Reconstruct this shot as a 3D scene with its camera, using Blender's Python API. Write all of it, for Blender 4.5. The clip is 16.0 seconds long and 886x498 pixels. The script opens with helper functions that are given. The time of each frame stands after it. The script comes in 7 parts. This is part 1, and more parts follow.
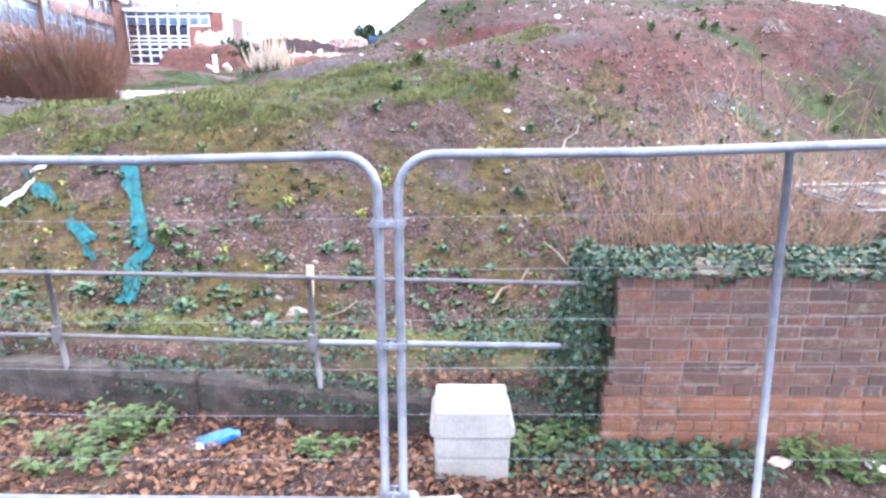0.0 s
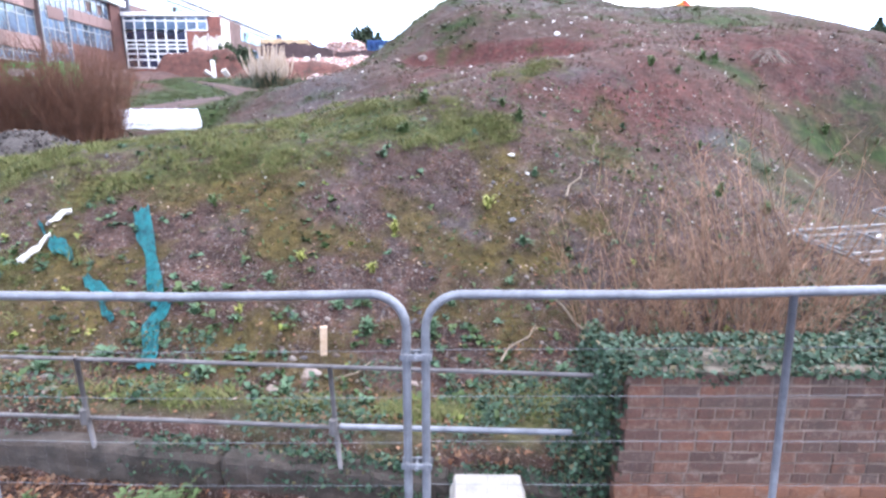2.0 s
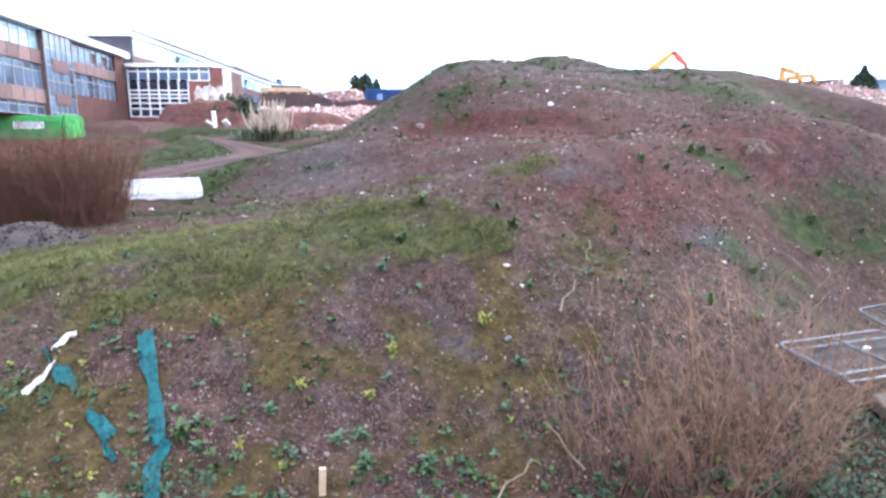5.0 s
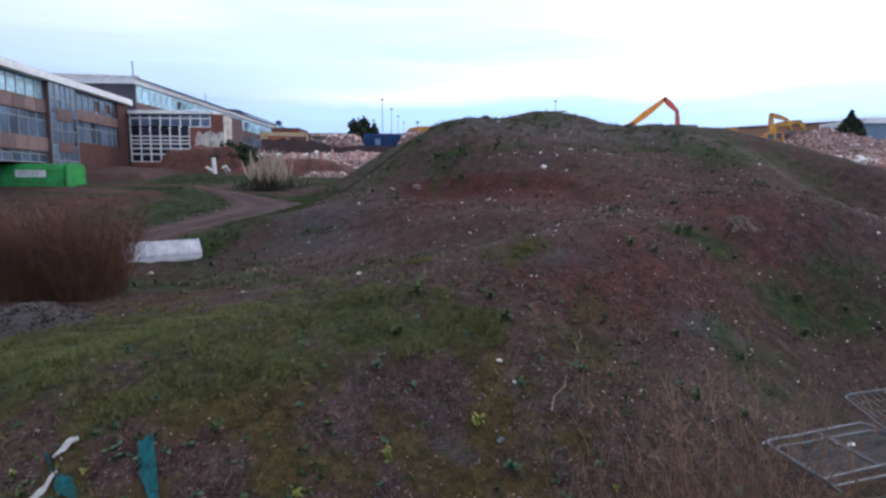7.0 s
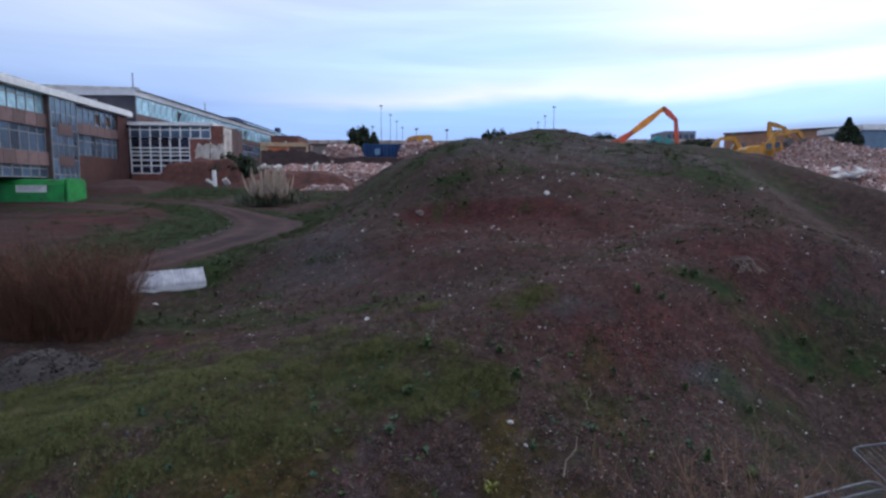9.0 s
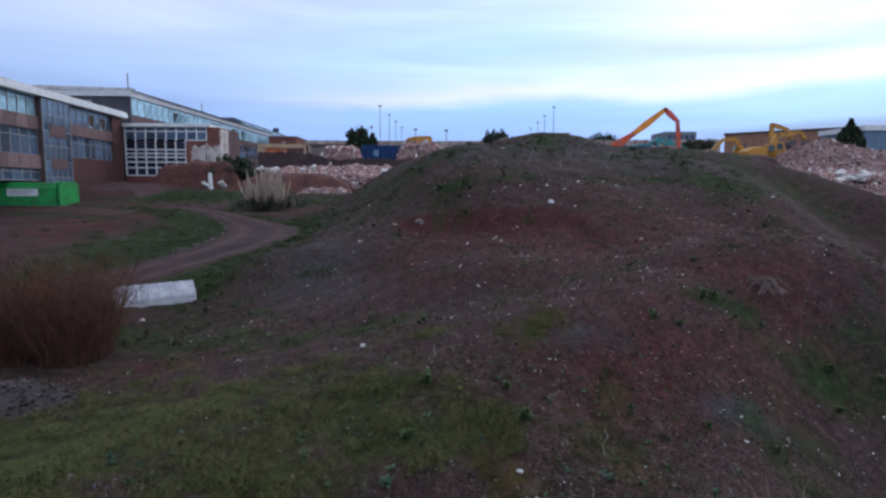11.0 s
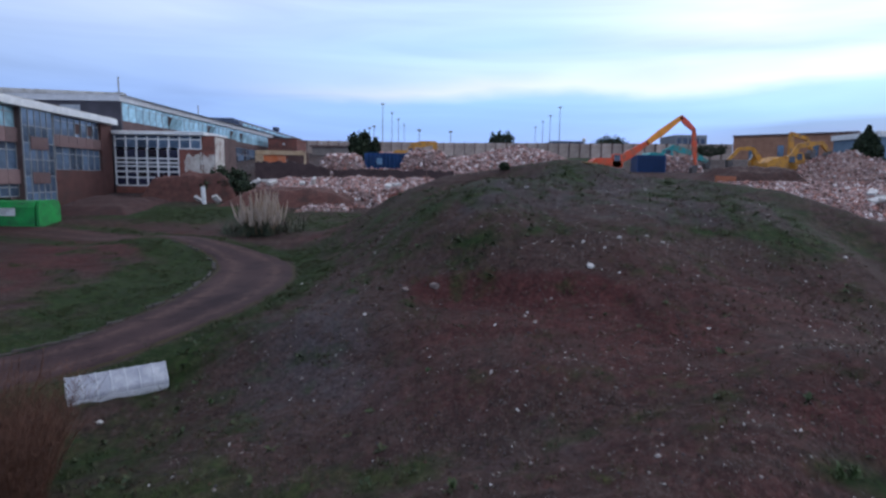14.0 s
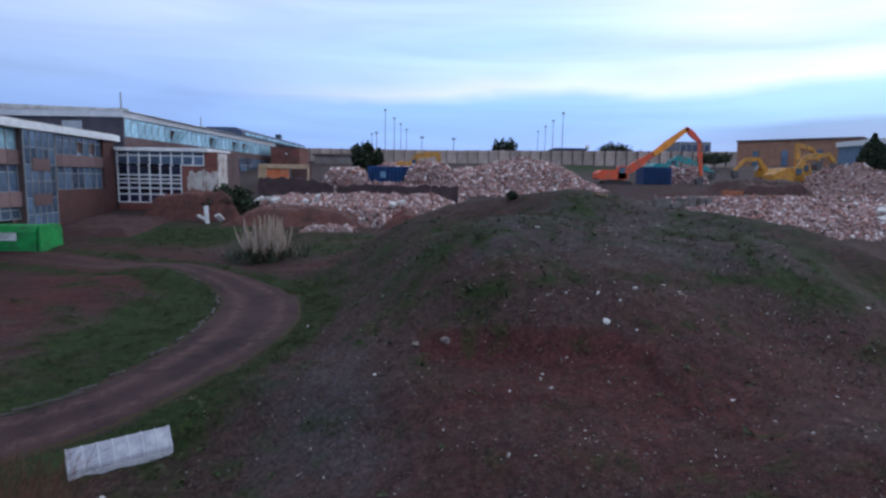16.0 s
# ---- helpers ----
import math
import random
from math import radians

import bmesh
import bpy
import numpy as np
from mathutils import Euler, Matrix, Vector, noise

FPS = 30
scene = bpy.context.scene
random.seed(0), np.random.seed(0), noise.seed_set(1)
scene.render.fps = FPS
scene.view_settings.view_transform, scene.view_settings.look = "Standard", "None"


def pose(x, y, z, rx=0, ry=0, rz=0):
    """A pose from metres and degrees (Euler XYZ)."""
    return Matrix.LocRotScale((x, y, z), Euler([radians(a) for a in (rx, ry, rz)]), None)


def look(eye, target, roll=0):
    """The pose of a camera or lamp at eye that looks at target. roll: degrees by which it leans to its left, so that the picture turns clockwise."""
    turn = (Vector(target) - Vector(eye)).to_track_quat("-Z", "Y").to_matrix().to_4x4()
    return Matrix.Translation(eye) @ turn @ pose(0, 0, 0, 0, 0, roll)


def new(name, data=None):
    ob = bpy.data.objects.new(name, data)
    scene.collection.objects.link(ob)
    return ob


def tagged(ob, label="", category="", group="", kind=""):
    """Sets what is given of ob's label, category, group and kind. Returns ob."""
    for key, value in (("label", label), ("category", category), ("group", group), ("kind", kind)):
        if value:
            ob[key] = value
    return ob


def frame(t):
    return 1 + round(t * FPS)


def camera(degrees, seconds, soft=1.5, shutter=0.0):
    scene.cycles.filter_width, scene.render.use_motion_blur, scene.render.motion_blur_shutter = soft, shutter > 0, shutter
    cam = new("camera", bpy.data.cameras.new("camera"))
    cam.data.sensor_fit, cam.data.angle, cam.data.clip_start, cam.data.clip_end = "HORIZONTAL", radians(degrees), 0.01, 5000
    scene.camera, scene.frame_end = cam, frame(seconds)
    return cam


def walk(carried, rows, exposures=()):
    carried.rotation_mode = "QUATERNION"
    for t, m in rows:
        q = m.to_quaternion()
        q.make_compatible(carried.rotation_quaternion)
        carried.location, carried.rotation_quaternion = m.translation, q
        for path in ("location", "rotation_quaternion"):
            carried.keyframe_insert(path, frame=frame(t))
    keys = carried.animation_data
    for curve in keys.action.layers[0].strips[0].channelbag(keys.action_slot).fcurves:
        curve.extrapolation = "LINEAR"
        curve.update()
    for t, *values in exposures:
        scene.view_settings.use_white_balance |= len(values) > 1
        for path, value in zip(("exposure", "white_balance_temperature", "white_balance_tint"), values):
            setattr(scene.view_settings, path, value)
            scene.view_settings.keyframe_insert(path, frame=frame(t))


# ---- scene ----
cam = camera(75.4, 16.0, soft=2.6, shutter=0.6)
METRES, EYE, TILT, LEAN, TURN = 10.7, 2.1, -13.7, 0.0, 0.0
ROWS = [
    (0.0, 0.0, 0.0, 0.0, -0.0, 0.0, -0.0),
    (0.5, -0.0009, -0.002, 0.0148, -0.13, -0.07, 0.04),
    (1.0, -0.0043, -0.0059, 0.0288, -0.17, -0.09, 0.03),
    (1.5, -0.0084, -0.0103, 0.0425, -0.23, -0.11, 0.04),
    (2.0, -0.0121, -0.0142, 0.0574, -0.32, -0.13, 0.02),
    (2.5, -0.0144, -0.0176, 0.0758, -0.41, -0.13, -0.01),
    (3.0, -0.0129, -0.019, 0.0935, -0.53, -0.02, 0.01),
    (3.5, -0.0119, -0.0217, 0.1078, -0.54, 0.17, 0.01),
    (4.0, -0.0102, -0.0254, 0.1221, -0.58, 0.94, 0.02),
    (4.5, -0.0119, -0.0291, 0.1394, -0.57, 2.0, 0.04),
    (5.0, -0.0128, -0.0354, 0.1565, -0.66, 3.51, 0.0),
    (7.5, -0.0097, -0.078, 0.26, -1.02, 7.35, -0.03),
    (8.0, -0.016, -0.0841, 0.2801, -1.03, 7.43, 0.02),
    (8.5, -0.0233, -0.0862, 0.3021, -1.06, 7.4, 0.05),
    (9.0, -0.0287, -0.0847, 0.3224, -1.14, 7.39, 0.05),
    (11.5, -0.0335, 0.0216, 0.3939, -1.29, 7.26, -0.01),
    (12.0, -0.0392, 0.0597, 0.4248, -1.33, 7.17, -0.15),
    (12.5, -0.0497, 0.1022, 0.4699, -1.34, 7.05, -0.33),
    (13.0, -0.0613, 0.1525, 0.5285, -1.37, 6.84, -0.55),
    (13.5, -0.0721, 0.2076, 0.5837, -1.3, 6.72, -0.6),
    (14.0, -0.0849, 0.2631, 0.64, -1.27, 6.72, -0.61),
    (14.5, -0.1006, 0.2978, 0.6939, -1.03, 6.81, -0.54),
    (15.0, -0.1075, 0.3042, 0.7325, -1.19, 6.66, -0.66),
    (15.5, -0.1118, 0.3012, 0.7685, -1.09, 6.71, -0.61),
    (16.0, -0.1146, 0.2941, 0.803, -1.1, 6.78, -0.6),
]
EXPOSURES = [(0.0, 2.7, 6050, 14), (0.6, 2.25, 6020, 14), (4.0, 2.12, 6020, 14), (5.2, 1.72, 6000, 14), (6.4, 0.45, 5920, 13), (7.5, -0.18, 5950, 13), (9.0, -0.42, 5740, 12), (12.5, -0.46, 5640, 12), (16.0, -0.5, 5470, 11)]
walk(cam, [(t, pose(0, 0, EYE, TILT, LEAN, TURN) @ pose(METRES * x, METRES * y, METRES * z, 90 + pitch, roll, yaw)) for t, x, y, z, yaw, pitch, roll in ROWS], EXPOSURES)

# ---- sky and sun ----
SUN_AZ, SUN_EL = radians(62), radians(24)  # to the right of the way ahead, low behind thin cloud
world = bpy.data.worlds.new("sky")
scene.world = world
world.use_nodes = True
wn, wl = world.node_tree.nodes, world.node_tree.links
wn.clear()


def wnode(kind, **kw):
    n = wn.new(kind)
    for k, v in kw.items():
        n.inputs[k].default_value = v
    return n


sky = wn.new("ShaderNodeTexSky")
sky.sky_type, sky.sun_disc = "NISHITA", False
sky.sun_elevation, sky.sun_rotation = SUN_EL, SUN_AZ
skyb = wnode("ShaderNodeBackground", Strength=0.13)
wl.new(sky.outputs[0], skyb.inputs[0])
tc = wn.new("ShaderNodeTexCoord")
mp = wn.new("ShaderNodeMapping")
mp.inputs["Scale"].default_value = (1.0, 1.0, 5.0)
wl.new(tc.outputs["Generated"], mp.inputs[0])
cn = wnode("ShaderNodeTexNoise", Scale=1.6, Detail=5.0, Roughness=0.5, Distortion=0.4)
wl.new(mp.outputs[0], cn.inputs["Vector"])
sep = wn.new("ShaderNodeSeparateXYZ")
wl.new(tc.outputs["Generated"], sep.inputs[0])


def wmath(op, a, b, c=None):
    n = wn.new("ShaderNodeMath")
    n.operation = op
    for k, v in enumerate((a, b) if c is None else (a, b, c)):
        if hasattr(v, "is_linked"):
            wl.new(v, n.inputs[k])
        else:
            n.inputs[k].default_value = v
    return n.outputs[0]


# layers of cloud by height over the horizon, wavering, brighter towards the hidden sun
wave = wmath("MULTIPLY_ADD", cn.outputs[0], 0.09, -0.045)
height = wmath("ADD", sep.outputs[2], wave)
height = wmath("MULTIPLY_ADD", sep.outputs[0], -0.035, height)
ZENITH = ((0.60, (1.02, 1.03, 1.10)), (1.0, (1.16, 1.17, 1.24)))
LOW = ((0.0, (0.40, 0.53, 0.86)), (0.06, (0.38, 0.53, 0.90)))
DULL = LOW + ((0.105, (0.42, 0.58, 0.98)), (0.15, (0.50, 0.66, 1.04)), (0.21, (0.66, 0.80, 1.08)), (0.30, (0.90, 0.95, 1.12)), (0.42, (1.08, 1.08, 1.14))) + ZENITH
STREAKED = LOW + ((0.105, (0.40, 0.60, 0.96)), (0.136, (0.46, 0.70, 1.0)), (0.153, (1.04, 1.04, 1.02)), (0.172, (0.80, 0.94, 1.0)), (0.215, (0.62, 0.82, 1.0)), (0.30, (0.78, 0.88, 1.0)), (0.42, (0.88, 0.91, 1.02))) + ZENITH
BRIGHT = LOW + ((0.10, (0.40, 0.62, 0.90)), (0.128, (0.52, 0.76, 0.96)), (0.146, (1.05, 1.05, 1.02)), (0.172, (0.98, 1.02, 1.0)), (0.19, (0.80, 0.94, 1.0)), (0.22, (1.0, 1.02, 1.02)), (0.30, (1.10, 1.06, 1.04)), (0.42, (0.95, 0.96, 1.02))) + ZENITH


def layers(stops):
    r = wn.new("ShaderNodeValToRGB")
    while len(r.color_ramp.elements) < len(stops):
        r.color_ramp.elements.new(0.5)
    for e, (p, c) in zip(r.color_ramp.elements, stops):
        e.position, e.color = p, (*c, 1)
    wl.new(height, r.inputs[0])
    return r.outputs[0]


def across(a, b, x0, x1):
    """One bank of cloud giving way to another from west to east."""
    f = wn.new("ShaderNodeMapRange")
    f.interpolation_type = "SMOOTHSTEP"
    f.inputs["From Min"].default_value, f.inputs["From Max"].default_value = x0, x1
    wl.new(sep.outputs[0], f.inputs["Value"])
    q = wn.new("ShaderNodeMix")
    q.data_type = "RGBA"
    wl.new(f.outputs[0], q.inputs[0])
    wl.new(a, q.inputs[6])
    wl.new(b, q.inputs[7])
    return q.outputs[2]


clouds = across(across(layers(DULL), layers(STREAKED), -0.45, 0.08), layers(BRIGHT), 0.12, 0.5)
glow = wmath("MULTIPLY_ADD", sep.outputs[0], 0.42, 1.67)
glow = wmath("MULTIPLY_ADD", sep.outputs[1], 0.22, wmath("SUBTRACT", glow, 0.5))
# unseen sky behind, raised to brighten the walls that face the camera
glow = wmath("ADD", glow, wmath("MAXIMUM", wmath("MULTIPLY", sep.outputs[1], -0.75), 0.0))
mp2 = wn.new("ShaderNodeMapping")
mp2.inputs["Scale"].default_value, mp2.inputs["Rotation"].default_value = (1.0, 1.0, 9.0), (0.0, 0.05, 0.0)
wl.new(tc.outputs["Generated"], mp2.inputs[0])
streak = wnode("ShaderNodeTexNoise", Scale=1.7, Detail=5.0, Roughness=0.5, Distortion=0.8)
wl.new(mp2.outputs[0], streak.inputs["Vector"])
glow = wmath("MULTIPLY", glow, wmath("MULTIPLY_ADD", streak.outputs[0], 0.7, 0.67))
# a low bank of grey cloud over the horizon towards the light
edge = wmath("SUBTRACT", wmath("MULTIPLY_ADD", sep.outputs[0], 0.06, 0.060), sep.outputs[2])
edge = wmath("MULTIPLY_ADD", streak.outputs[0], 0.05, wmath("SUBTRACT", edge, 0.025))
bank = wmath("MULTIPLY", edge, 110.0)
bank.node.use_clamp = True
side = wmath("MULTIPLY_ADD", sep.outputs[0], 6.0, -2.1)
side.node.use_clamp = True
glow = wmath("MULTIPLY", glow, wmath("MULTIPLY_ADD", wmath("MULTIPLY", bank, side), -0.36, 1.0))
cloud = wnode("ShaderNodeBackground", Strength=1.0)
wl.new(clouds, cloud.inputs[0])
wl.new(glow, cloud.inputs[1])
mixw = wn.new("ShaderNodeMixShader")
mixw.inputs[0].default_value = 0.85
wl.new(skyb.outputs[0], mixw.inputs[1])
wl.new(cloud.outputs[0], mixw.inputs[2])
wo = wn.new("ShaderNodeOutputWorld")
wl.new(mixw.outputs[0], wo.inputs[0])

sun = new("sun", bpy.data.lights.new("sun", "SUN"))
sun.data.energy, sun.data.angle, sun.data.color = 0.7, radians(20), (1.0, 0.93, 0.86)
sun.matrix_world = look((0, 0, 60), (-60 * math.sin(SUN_AZ), -60 * math.cos(SUN_AZ), 60 - 60 * math.tan(SUN_EL)))

# ---- mesh helpers ----


def mesh_from(name, v, f, mats=()):
    """A mesh from arrays of points and of equal-sided faces."""
    v, f = np.asarray(v, np.float32).reshape(-1, 3), np.asarray(f, np.int32)
    me = bpy.data.meshes.new(name)
    k = f.shape[1]
    me.vertices.add(len(v))
    me.vertices.foreach_set("co", v.ravel())
    me.loops.add(f.size)
    me.loops.foreach_set("vertex_index", f.ravel())
    me.polygons.add(len(f))
    me.polygons.foreach_set("loop_start", np.arange(0, f.size, k, dtype=np.int32))
    me.update(calc_edges=True)
    for m in mats:
        me.materials.append(m)
    return me


def part(name, bm, material, parent=None, label="", at=None, smooth=False):
    me = bpy.data.meshes.new(name)
    bm.to_mesh(me)
    bm.free()
    me.materials.append(material)
    if smooth:
        me.polygons.foreach_set("use_smooth", [True] * len(me.polygons))
    ob = new(name, me)
    if parent is not None:
        ob.parent = parent
    if at is not None:
        ob.matrix_basis = at
    if label:
        tagged(ob, label)
    return ob


def thing(name, m, label, category, group="", kind=""):
    ob = new(name)
    ob.empty_display_size = 0.1
    ob.matrix_basis = m
    return tagged(ob, label, category, group, kind)


def box(bm, x0, x1, y0, y1, z0, z1, bevel=0.0, m=None):
    g = bmesh.ops.create_cube(bm, size=1.0)
    t = Matrix.Translation(((x0 + x1) / 2, (y0 + y1) / 2, (z0 + z1) / 2)) @ Matrix.Diagonal((x1 - x0, y1 - y0, z1 - z0, 1))
    bmesh.ops.transform(bm, matrix=(m @ t) if m is not None else t, verts=g["verts"])
    if bevel:
        es = list({e for v in g["verts"] for e in v.link_edges})
        bmesh.ops.bevel(bm, geom=es, offset=bevel, segments=1, affect="EDGES")
    return bm


def boxm(*a, **k):
    return box(bmesh.new(), *a, **k)


def tube(bm, pts, r, n=8, r1=None, caps=True):
    """A round bar swept along points, with its radius going from r to r1."""
    pts = [Vector(p) for p in pts]
    r1 = r if r1 is None else r1
    rings, a = [], None
    for i, p in enumerate(pts):
        d = (pts[min(i + 1, len(pts) - 1)] - pts[max(i - 1, 0)]).normalized()
        if a is None:
            a = d.cross(Vector((0.02, 0.03, 1)) if abs(d.z) < 0.95 else Vector((1, 0.02, 0)))
        a = (a - d * a.dot(d)).normalized()
        b = d.cross(a)
        rr = r + (r1 - r) * i / max(1, len(pts) - 1)
        rings.append([bm.verts.new(p + rr * (math.cos(6.28318 * k / n) * a + math.sin(6.28318 * k / n) * b)) for k in range(n)])
    for p, q in zip(rings, rings[1:]):
        for k in range(n):
            bm.faces.new((p[k], p[(k + 1) % n], q[(k + 1) % n], q[k]))
    if caps:
        bm.faces.new(rings[0])
        bm.faces.new(list(reversed(rings[-1])))
    return bm


def prism(bm, outline, y0, y1, m=None):
    """An outline in x and z, pushed out from y0 to y1."""
    a = [bm.verts.new((x, y0, z)) for x, z in outline]
    b = [bm.verts.new((x, y1, z)) for x, z in outline]
    n = len(a)
    for k in range(n):
        bm.faces.new((a[k], a[(k + 1) % n], b[(k + 1) % n], b[k]))
    bm.faces.new(list(reversed(a)))
    bm.faces.new(b)
    if m is not None:
        bmesh.ops.transform(bm, matrix=m, verts=a + b)
    bmesh.ops.recalc_face_normals(bm, faces=bm.faces[:])
    return bm


def lattice(ix, iy, seed):
    n = (ix * 374761393 + iy * 668265263 + seed * 974711) & 0x7FFFFFFF
    n = ((n ^ (n >> 13)) * 1274126177) & 0x7FFFFFFF
    return ((n ^ (n >> 16)) & 0xFFFF) / 65535.0


def vnoise(x, y, seed=0):
    x, y = np.asarray(x, float), np.asarray(y, float)
    ix, iy = np.floor(x).astype(np.int64), np.floor(y).astype(np.int64)
    u, v = x - ix, y - iy
    u, v = u * u * (3 - 2 * u), v * v * (3 - 2 * v)
    a, b = lattice(ix, iy, seed), lattice(ix + 1, iy, seed)
    c, d = lattice(ix, iy + 1, seed), lattice(ix + 1, iy + 1, seed)
    return (a * (1 - u) + b * u) * (1 - v) + (c * (1 - u) + d * u) * v


def fbm(x, y, octaves=4, seed=0):
    t, a, s = 0.0, 0.5, 0.0
    for k in range(octaves):
        t, s, a = t + a * vnoise(x * 2 ** k, y * 2 ** k, seed + k), s + a, a * 0.5
    return t / s


def scatter(name, tv, tf, places, mat, normal=None):
    """Many copies of a small shape (points tv, triangles tf) joined into one mesh. places: n x 4 x 4."""
    tv, tf, places = np.asarray(tv, np.float32), np.asarray(tf, np.int32), np.asarray(places, np.float32)
    v = np.einsum("nij,kj->nki", places[:, :3, :3], tv) + places[:, None, :3, 3]
    f = tf[None] + (np.arange(len(places), dtype=np.int32) * len(tv))[:, None, None]
    me = mesh_from(name, v.reshape(-1, 3), f.reshape(-1, tf.shape[1]), (mat,))
    return new(name, me)


def spins(n, rng, tilt=0.4, size=(1, 1), squash=1.0):
    """n random turns and sizes as 4 x 4 arrays, the upright tilted by up to so many radians."""
    a, b, c = rng.uniform(0, 6.283, n), rng.normal(0, tilt, n), rng.normal(0, tilt, n)
    s = rng.uniform(size[0], size[1], n)
    m = np.zeros((n, 4, 4))
    ca, sa, cb, sb, cc, sc = np.cos(a), np.sin(a), np.cos(b), np.sin(b), np.cos(c), np.sin(c)
    rz, rx, ry = np.zeros((n, 3, 3)), np.zeros((n, 3, 3)), np.zeros((n, 3, 3))
    rz[:, 0, 0], rz[:, 0, 1], rz[:, 1, 0], rz[:, 1, 1], rz[:, 2, 2] = ca, -sa, sa, ca, 1
    rx[:, 1, 1], rx[:, 1, 2], rx[:, 2, 1], rx[:, 2, 2], rx[:, 0, 0] = cb, -sb, sb, cb, 1
    ry[:, 0, 0], ry[:, 0, 2], ry[:, 2, 0], ry[:, 2, 2], ry[:, 1, 1] = cc, sc, -sc, cc, 1
    m[:, :3, :3] = (rx @ ry @ rz) * s[:, None, None]
    m[:, :3, 2] *= squash
    m[:, 3, 3] = 1
    return m


# ---- materials ----


def mat_new(name):
    m = bpy.data.materials.new(name)
    m.use_nodes = True
    t = m.node_tree
    return m, t.nodes, t.links, t.nodes["Principled BSDF"]


def noise_node(n, l, scale, detail=5.0, rough=0.6, coord="Object", vec=None):
    t = n.new("ShaderNodeTexNoise")
    t.inputs["Scale"].default_value, t.inputs["Detail"].default_value, t.inputs["Roughness"].default_value = scale, detail, rough
    if vec is None:
        c = n.new("ShaderNodeTexCoord")
        vec = c.outputs[coord]
    l.new(vec, t.inputs["Vector"])
    return t


def ramp(n, l, fac, stops):
    r = n.new("ShaderNodeValToRGB")
    e = r.color_ramp.elements
    while len(e) < len(stops):
        e.new(0.5)
    for q, (p, c) in zip(e, stops):
        q.position, q.color = p, (*c, 1)
    l.new(fac, r.inputs[0])
    return r


def mix(n, l, fac, a, b, kind="MIX"):
    x = n.new("ShaderNodeMix")
    x.data_type, x.blend_type = "RGBA", kind
    for sock, val in ((x.inputs[0], fac), (x.inputs[6], a), (x.inputs[7], b)):
        if hasattr(val, "is_linked"):
            l.new(val, sock)
        else:
            sock.default_value = val if not isinstance(val, tuple) else (*val, 1)[:4]
    return x.outputs[2]


def bump(n, l, bsdf, height, strength=0.4, dist=0.02):
    b = n.new("ShaderNodeBump")
    b.inputs["Strength"].default_value, b.inputs["Distance"].default_value = strength, dist
    l.new(height, b.inputs["Height"])
    l.new(b.outputs[0], bsdf.inputs["Normal"])


def surface(name, dark, light, scale=6.0, rough=0.8, metal=0.0, fine=40.0, relief=0.3, depth=0.01, random_shade=0.0, stain=None, stain_scale=1.2, coord="Object", island=False):
    """Colour that wanders between two tones at two scales, with fine relief; it can differ from piece to piece and be stained."""
    m, n, l, p = mat_new(name)
    a, b = noise_node(n, l, scale, coord=coord), noise_node(n, l, fine, 3.0, coord=coord)
    c = ramp(n, l, a.outputs[0], ((0.32, dark), (0.68, light))).outputs[0]
    c = mix(n, l, 0.35, c, ramp(n, l, b.outputs[0], ((0.3, (0.35,) * 3), (0.7, (1.0,) * 3))).outputs[0], "MULTIPLY")
    if stain:
        s = noise_node(n, l, stain_scale, 6.0, 0.7, coord)
        f = ramp(n, l, s.outputs[0], ((0.48, (0, 0, 0)), (0.68, (1, 1, 1)))).outputs[0]
        c = mix(n, l, f, c, stain)
    if random_shade:
        if island:
            o = n.new("ShaderNodeNewGeometry").outputs["Random Per Island"]
        else:
            o = n.new("ShaderNodeObjectInfo").outputs["Random"]
        k = 1 - random_shade
        c = mix(n, l, 1.0, c, ramp(n, l, o, ((0.0, (k, k, k)), (1.0, (1 + random_shade * 0.35,) * 3))).outputs[0], "MULTIPLY")
    l.new(c, p.inputs["Base Color"])
    p.inputs["Roughness"].default_value, p.inputs["Metallic"].default_value = rough, metal
    bump(n, l, p, b.outputs[0], relief, depth)
    return m


def pieces(name, colours, rough=0.85, fine=30.0):
    """Each joined piece takes one of several colours."""
    m, n, l, p = mat_new(name)
    o = n.new("ShaderNodeNewGeometry").outputs["Random Per Island"]
    k = len(colours)
    r = ramp(n, l, o, [(i / k, c) for i, c in enumerate(colours)])
    r.color_ramp.interpolation = "CONSTANT"
    b = noise_node(n, l, fine, 3.0)
    c = mix(n, l, 0.5, r.outputs[0], ramp(n, l, b.outputs[0], ((0.3, (0.55,) * 3), (0.7, (1.0,) * 3))).outputs[0], "MULTIPLY")
    l.new(c, p.inputs["Base Color"])
    p.inputs["Roughness"].default_value, p.inputs["Specular IOR Level"].default_value = rough, 0.25
    return m


def glass(name, tint=(0.10, 0.14, 0.17), rough=0.06, low=0.35):
    """Window glass in front of a dark room: it mirrors the sky and shows uneven grime. Tint can hold painted
    reflection.
    """
    m, n, l, p = mat_new(name)
    a = noise_node(n, l, 0.9, 4.0)
    c = ramp(n, l, a.outputs[0], ((0.35, tuple(0.5 * v for v in tint)), (0.65, tint))).outputs[0]
    o = n.new("ShaderNodeObjectInfo").outputs["Random"]
    c = mix(n, l, 1.0, c, ramp(n, l, o, ((0.0, (low,) * 3), (1.0, (1.4,) * 3))).outputs[0], "MULTIPLY")
    l.new(c, p.inputs["Base Color"])
    p.inputs["Roughness"].default_value = rough
    p.inputs["IOR"].default_value = 1.5
    p.inputs["Specular IOR Level"].default_value = 0.8
    return m

